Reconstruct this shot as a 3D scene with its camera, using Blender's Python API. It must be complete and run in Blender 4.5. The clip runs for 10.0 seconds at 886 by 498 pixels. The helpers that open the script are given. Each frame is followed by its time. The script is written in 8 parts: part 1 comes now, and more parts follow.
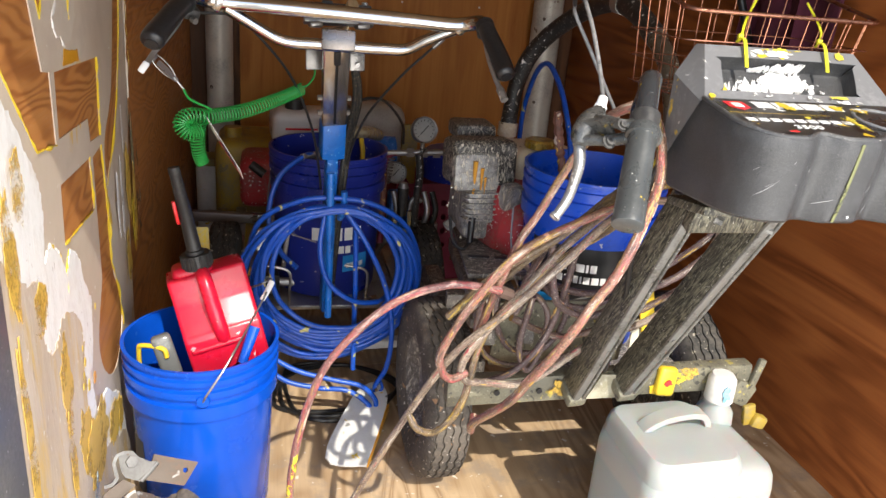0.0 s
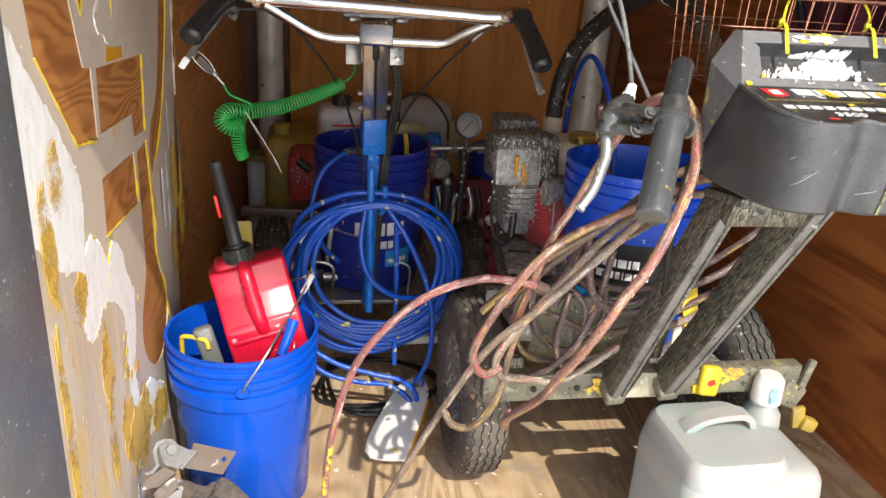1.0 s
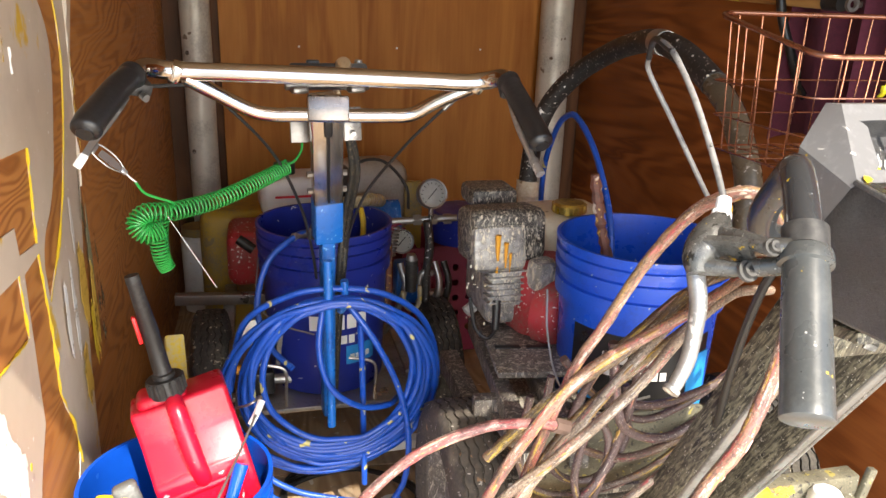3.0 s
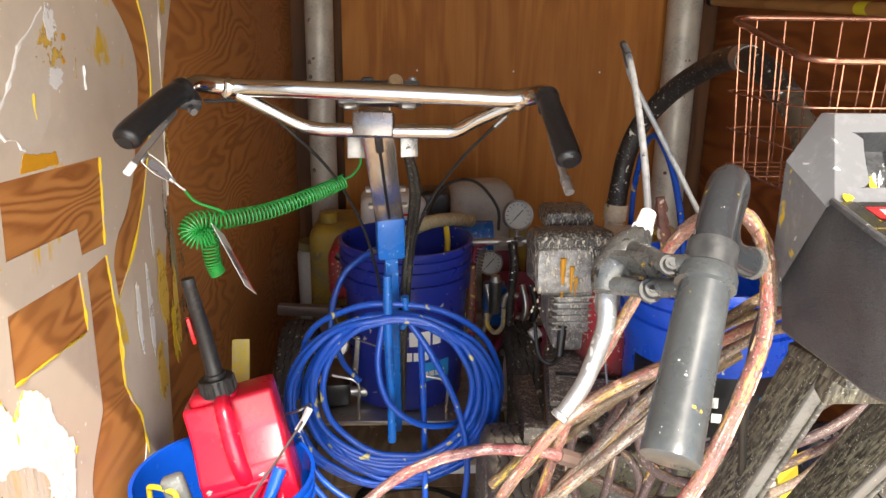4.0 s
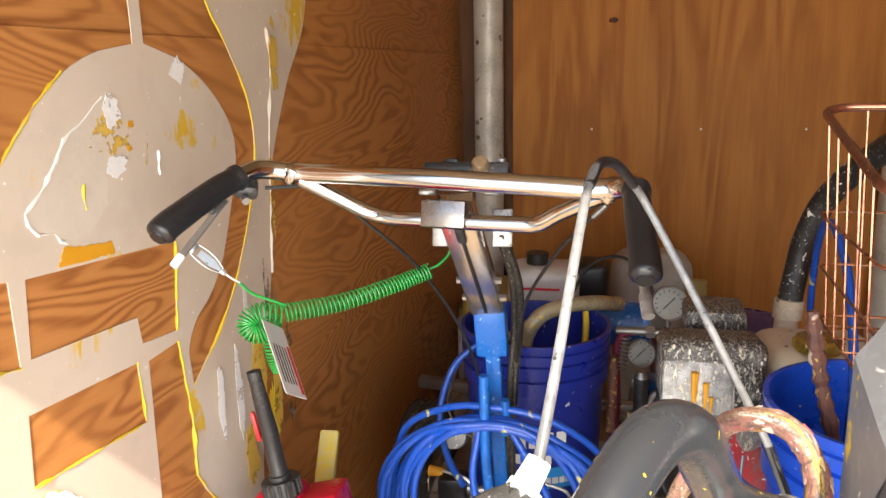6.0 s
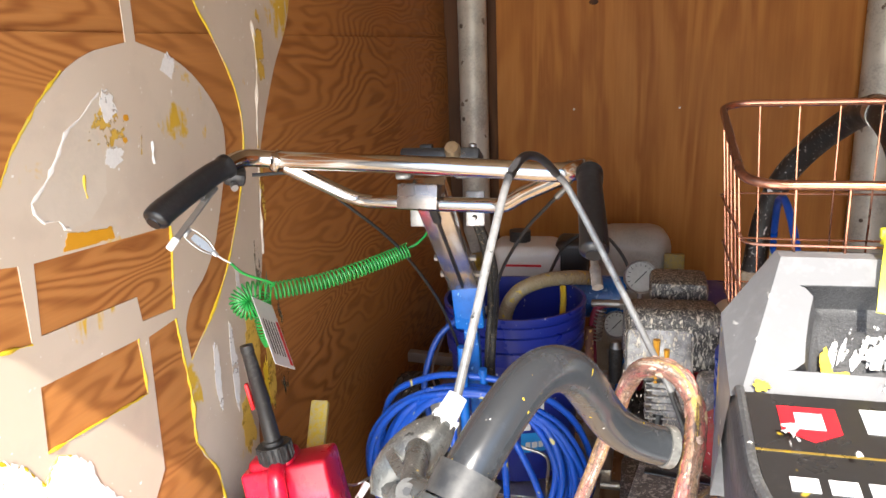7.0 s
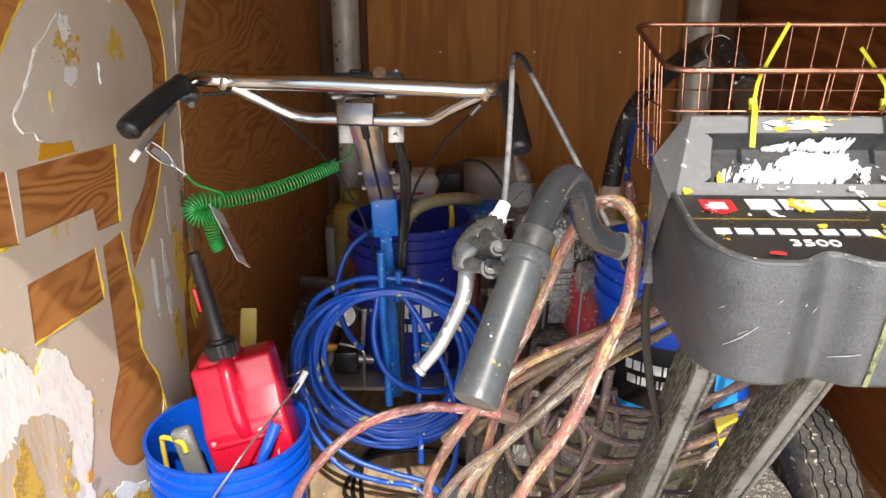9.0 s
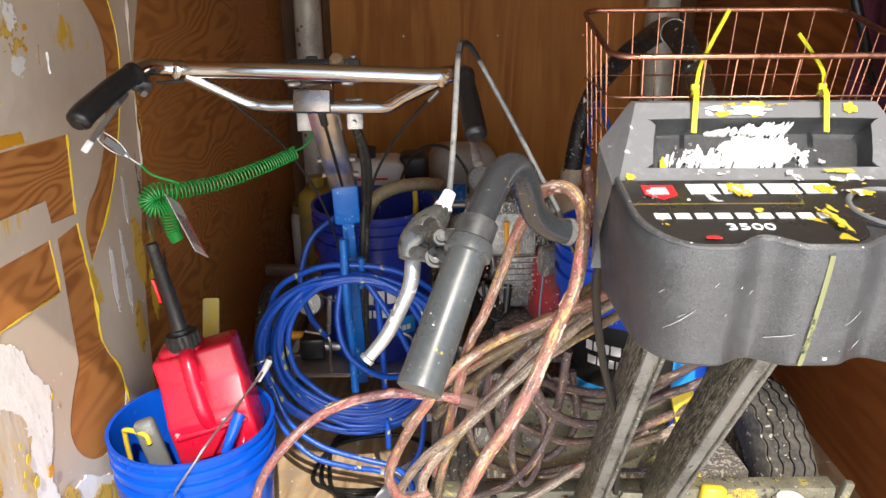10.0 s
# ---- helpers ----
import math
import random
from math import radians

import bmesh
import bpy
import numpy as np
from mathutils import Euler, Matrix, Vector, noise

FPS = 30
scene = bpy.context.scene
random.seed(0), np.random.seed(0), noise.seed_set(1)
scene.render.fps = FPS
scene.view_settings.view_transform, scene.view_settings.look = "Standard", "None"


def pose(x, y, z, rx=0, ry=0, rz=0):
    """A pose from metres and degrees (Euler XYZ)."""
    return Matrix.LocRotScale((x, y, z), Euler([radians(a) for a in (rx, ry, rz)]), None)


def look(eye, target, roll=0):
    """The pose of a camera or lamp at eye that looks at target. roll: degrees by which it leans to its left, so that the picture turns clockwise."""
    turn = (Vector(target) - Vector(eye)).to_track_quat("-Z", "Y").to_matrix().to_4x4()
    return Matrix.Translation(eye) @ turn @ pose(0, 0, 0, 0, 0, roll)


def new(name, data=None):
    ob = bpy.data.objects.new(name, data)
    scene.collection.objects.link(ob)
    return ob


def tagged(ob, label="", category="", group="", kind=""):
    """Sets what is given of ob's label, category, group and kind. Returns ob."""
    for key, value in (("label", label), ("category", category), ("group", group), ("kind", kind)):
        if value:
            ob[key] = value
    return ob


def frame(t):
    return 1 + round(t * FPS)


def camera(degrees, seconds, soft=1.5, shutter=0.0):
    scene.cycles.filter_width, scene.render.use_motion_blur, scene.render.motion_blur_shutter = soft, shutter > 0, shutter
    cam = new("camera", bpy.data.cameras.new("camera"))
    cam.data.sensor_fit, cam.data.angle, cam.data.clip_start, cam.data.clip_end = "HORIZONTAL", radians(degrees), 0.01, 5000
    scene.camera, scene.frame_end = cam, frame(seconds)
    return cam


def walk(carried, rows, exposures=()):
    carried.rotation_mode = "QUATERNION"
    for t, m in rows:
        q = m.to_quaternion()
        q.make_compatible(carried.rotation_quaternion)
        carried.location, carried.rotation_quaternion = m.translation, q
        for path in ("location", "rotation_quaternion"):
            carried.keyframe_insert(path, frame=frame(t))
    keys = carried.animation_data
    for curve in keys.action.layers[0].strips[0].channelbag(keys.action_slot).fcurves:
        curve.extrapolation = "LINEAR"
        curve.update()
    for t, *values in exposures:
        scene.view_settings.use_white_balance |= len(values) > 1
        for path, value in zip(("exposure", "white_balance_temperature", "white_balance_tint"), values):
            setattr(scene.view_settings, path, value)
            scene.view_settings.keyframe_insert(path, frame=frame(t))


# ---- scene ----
cam = camera(60.7, 10.0)
PATH = [
    (0, (0.076, 0.040, 1.082), (0.535, 1.850, 0.366), 5.1),
    (0.5, (0.103, 0.011, 1.082), (0.466, 1.841, 0.360), 4.6),
    (1, (0.110, 0.039, 1.075), (0.426, 1.874, 0.344), 3.8),
    (1.5, (0.087, 0.144, 1.063), (0.427, 1.987, 0.367), 3.5),
    (2, (0.070, 0.270, 1.098), (0.491, 2.114, 0.450), 3.1),
    (2.5, (0.066, 0.320, 1.087), (0.566, 2.155, 0.469), 2.5),
    (2.7, (0.072, 0.324, 1.090), (0.576, 2.155, 0.461), 2.0),
    (3.8, (0.253, 0.318, 1.074), (0.395, 2.221, 0.474), 1.6),
    (4, (0.276, 0.312, 1.074), (0.332, 2.228, 0.501), 0.7),
    (4.5, (0.298, 0.380, 1.106), (0.238, 2.308, 0.581), -0.7),
    (5, (0.326, 0.444, 1.100), (0.115, 2.371, 0.609), -1.3),
    (5.5, (0.437, 0.492, 1.112), (0.010, 2.388, 0.640), -1.1),
    (5.7, (0.441, 0.508, 1.103), (-0.037, 2.396, 0.645), -1.0),
    (6.8, (0.516, 0.473, 1.134), (-0.044, 2.332, 0.656), -1.8),
    (7, (0.507, 0.440, 1.128), (-0.004, 2.305, 0.616), -2.1),
    (7.5, (0.427, 0.329, 1.092), (0.054, 2.189, 0.458), -2.3),
    (8, (0.397, 0.250, 1.098), (0.171, 2.119, 0.423), -1.1),
    (8.5, (0.400, 0.232, 1.116), (0.262, 2.117, 0.462), -0.2),
    (9, (0.398, 0.217, 1.111), (0.313, 2.111, 0.474), -0.1),
    (9.5, (0.410, 0.215, 1.121), (0.365, 2.109, 0.478), -0.4),
    (10, (0.418, 0.215, 1.116), (0.406, 2.097, 0.438), -0.4),
]
EXPOSURES = [(t, stops, kelvin, 10.0) for t, stops, kelvin in (
    (0, 0.78, 6500), (0.5, 0.69, 6500), (1, 0.68, 6500), (1.5, 0.57, 6500), (2, 1.02, 6600), (2.5, 1.60, 6900), (2.7, 1.58, 6900), (3.8, 1.30, 6750),
    (4, 1.33, 6750), (4.5, 1.53, 7050), (5.5, 1.78, 7050), (6.8, 1.76, 6450), (7.5, 1.17, 6450), (8.5, 0.83, 6500), (10, 0.88, 6500))]
walk(cam, [(t, look(eye, target, roll)) for t, eye, target, roll in PATH], EXPOSURES)

# ---- sky and sun ----
SUN_WAY = Vector((-0.25, 0.90, -1.0)).normalized()
world = bpy.data.worlds.new("sky")
scene.world = world
world.use_nodes = True
sky = world.node_tree.nodes.new("ShaderNodeTexSky")
sky.sky_type, sky.sun_disc = "NISHITA", False
sky.sun_elevation = math.asin(-SUN_WAY.z)
sky.sun_rotation = math.atan2(-SUN_WAY.x, -SUN_WAY.y)
backing = world.node_tree.nodes["Background"]
world.node_tree.links.new(sky.outputs[0], backing.inputs[0])
backing.inputs[1].default_value = 0.15
sun = new("sun", bpy.data.lights.new("sun", "SUN"))
sun.data.energy, sun.data.angle, sun.data.color = 3.3, radians(0.55), (1.0, 0.94, 0.84)
sun.matrix_world = look((0, 0, 5), Vector((0, 0, 5)) + SUN_WAY)
# area lamp added at the open end, filling in for sky and sunlit ground
opening = new("opening_fill", bpy.data.lights.new("opening_fill", "AREA"))
opening.data.shape, opening.data.size, opening.data.size_y = "RECTANGLE", 1.5, 1.1
opening.data.energy, opening.data.color = 13.0, (1.0, 0.95, 0.88)
opening.matrix_world = look((0.575, -0.05, 0.55), (0.575, 2.0, 0.45))


# ---- materials ----
class Nodes:
    """A small builder for node materials."""

    def __init__(self, name):
        self.mat = bpy.data.materials.new(name)
        self.mat.use_nodes = True
        self.tree = self.mat.node_tree
        self.bsdf = self.tree.nodes["Principled BSDF"]
        self.coord = self.node("ShaderNodeTexCoord").outputs["Object"]

    def node(self, kind, **values):
        n = self.tree.nodes.new(kind)
        for key, value in values.items():
            n.inputs[key].default_value = value
        return n

    def link(self, a, b):
        self.tree.links.new(a, b)

    def scaled(self, sx, sy, sz, turn=(0, 0, 0)):
        m = self.node("ShaderNodeMapping")
        m.inputs["Scale"].default_value = (sx, sy, sz)
        m.inputs["Rotation"].default_value = turn
        self.link(self.coord, m.inputs["Vector"])
        return m.outputs[0]

    def noise(self, scale, detail=4.0, rough=0.55, vector=None, distort=0.0):
        n = self.node("ShaderNodeTexNoise", Scale=scale, Detail=detail, Roughness=rough, Distortion=distort)
        self.link(vector if vector is not None else self.coord, n.inputs["Vector"])
        return n.outputs["Fac"]

    def cells(self, scale, vector=None):
        n = self.node("ShaderNodeTexVoronoi", Scale=scale)
        self.link(vector if vector is not None else self.coord, n.inputs["Vector"])
        return n.outputs["Distance"]

    def ramp(self, fac, *stops):
        n = self.node("ShaderNodeValToRGB")
        el = n.color_ramp.elements
        while len(el) < len(stops):
            el.new(0.5)
        for e, (at, c) in zip(el, stops):
            e.position = at
            e.color = (c, c, c, 1) if isinstance(c, (int, float)) else (*c, 1)
        self.link(fac, n.inputs[0])
        return n.outputs[0]

    def math(self, op, a, b=0.0):
        n = self.node("ShaderNodeMath")
        n.operation = op
        for i, v in enumerate((a, b)):
            if isinstance(v, (int, float)):
                n.inputs[i].default_value = v
            else:
                self.link(v, n.inputs[i])
        return n.outputs[0]

    def mix(self, fac, a, b, mode="MIX"):
        n = self.tree.nodes.new("ShaderNodeMix")
        n.data_type, n.blend_type = "RGBA", mode
        for i, v in ((0, fac), (6, a), (7, b)):
            if isinstance(v, (int, float)):
                n.inputs[i].default_value = v
            elif isinstance(v, tuple):
                n.inputs[i].default_value = (*v, 1)
            else:
                self.link(v, n.inputs[i])
        return n.outputs[2]

    def finish(self, colour, rough=0.5, metal=0.0, bump=None, strength=0.3, depth=0.002, **extra):
        b = self.bsdf
        for key, v in (("Base Color", colour), ("Roughness", rough), ("Metallic", metal)):
            if isinstance(v, (int, float)):
                b.inputs[key].default_value = v
            elif isinstance(v, tuple):
                b.inputs[key].default_value = (*v, 1)
            else:
                self.link(v, b.inputs[key])
        for key, v in extra.items():
            b.inputs[key.replace("_", " ")].default_value = v
        if bump is not None:
            n = self.node("ShaderNodeBump", Strength=strength, Distance=depth)
            self.link(bump, n.inputs["Height"])
            self.link(n.outputs[0], b.inputs["Normal"])
        return self.mat


def plywood(name, along, light, mid, dark, rough=0.5, rings=26.0, worn=None, spread=3.4, amp=0.5, gloss=0.22):
    """Rotary-cut fir veneer: contour-like grain drawn out along one axis."""
    m = Nodes(name)
    near = [spread, spread, spread]
    near[along] = 0.75
    field = m.noise(1.0, 3.5, 0.5, m.scaled(*near), 0.5)
    wave = m.math("SINE", m.math("MULTIPLY", field, rings * 6.28))
    soft = m.ramp(m.noise(2.2, 3.0, 0.55, m.scaled(1.7, 1.1, 1.3)), (0.36, amp * 0.25), (0.62, amp))
    bands = m.math("ADD", m.math("MULTIPLY", wave, soft), 0.5)
    fine = [150.0, 150.0, 150.0]
    fine[along] = 5.0
    fibre = m.noise(1.0, 3.0, 0.6, m.scaled(*fine))
    broad = m.noise(1.6, 3.0, 0.5)
    c = m.ramp(bands, (0.0, light), (0.45, mid), (0.88, dark), (1.0, mid))
    c = m.mix(0.22, c, m.ramp(fibre, (0.3, dark), (0.65, light)))
    c = m.mix(0.35, c, m.ramp(broad, (0.3, tuple(v * 0.62 for v in dark)), (0.7, light)), "SOFT_LIGHT")
    if worn:
        c = m.mix(m.ramp(m.noise(9.0, 6.0, 0.7), (0.5, 0.0), (0.62, 0.75)), c, worn)
        specks = m.ramp(m.noise(46.0, 2.0, 0.5), (0.68, 0.0), (0.71, 1.0))
        c = m.mix(specks, c, (0.66, 0.6, 0.5))
    return m.finish(c, m.ramp(fibre, (0.3, rough - 0.1), (0.7, rough + 0.12)), 0.0, m.math("ADD", fibre, m.math("MULTIPLY", bands, 0.5)), 0.25, 0.001, Specular_IOR_Level=gloss)


def coated(name, base, rough=0.4, metal=0.0, dirt=None, dirt_amount=0.5, flecks=(), fleck_scale=120.0, bump=0.1, coarse=10.0, **extra):
    """Paint, plastic or metal with blotches of dirt and flecks of dried paint."""
    m = Nodes(name)
    big = m.noise(coarse, 5.0, 0.6)
    fine = m.noise(coarse * 14, 3.0, 0.6)
    c = m.mix(m.ramp(big, (0.35, 0.0), (0.7, 0.5)), base, tuple(v * 0.72 for v in base))
    r = m.ramp(big, (0.3, max(0.04, rough - 0.1)), (0.7, min(1.0, rough + 0.14)))
    if dirt:
        c = m.mix(m.ramp(m.math("ADD", m.math("MULTIPLY", big, 0.6), m.math("MULTIPLY", fine, 0.4)), (0.62 - 0.3 * dirt_amount, 0.0), (0.72 - 0.2 * dirt_amount, 0.85)), c, dirt)
    high = fine
    for i, (colour, amount) in enumerate(flecks):
        spot = m.noise(fleck_scale * (1.0, 0.42, 0.7, 0.25)[i % 4], 2.0 + i, 0.5, m.scaled(1 + 0.13 * i, 1.0, 1 - 0.1 * i, (i * 1.1, i * 0.7, i * 0.4)), 0.4)
        f = m.ramp(spot, (0.72 - 0.24 * amount, 0.0), (0.745 - 0.24 * amount, 1.0))
        c = m.mix(f, c, colour)
        high = m.math("ADD", high, m.math("MULTIPLY", f, 0.6))
    return m.finish(c, r, metal, high, bump, 0.0012, **extra)


WHITE_PAINT, YELLOW_PAINT, GREY_PAINT = (0.74, 0.72, 0.68), (0.62, 0.42, 0.03), (0.34, 0.33, 0.31)
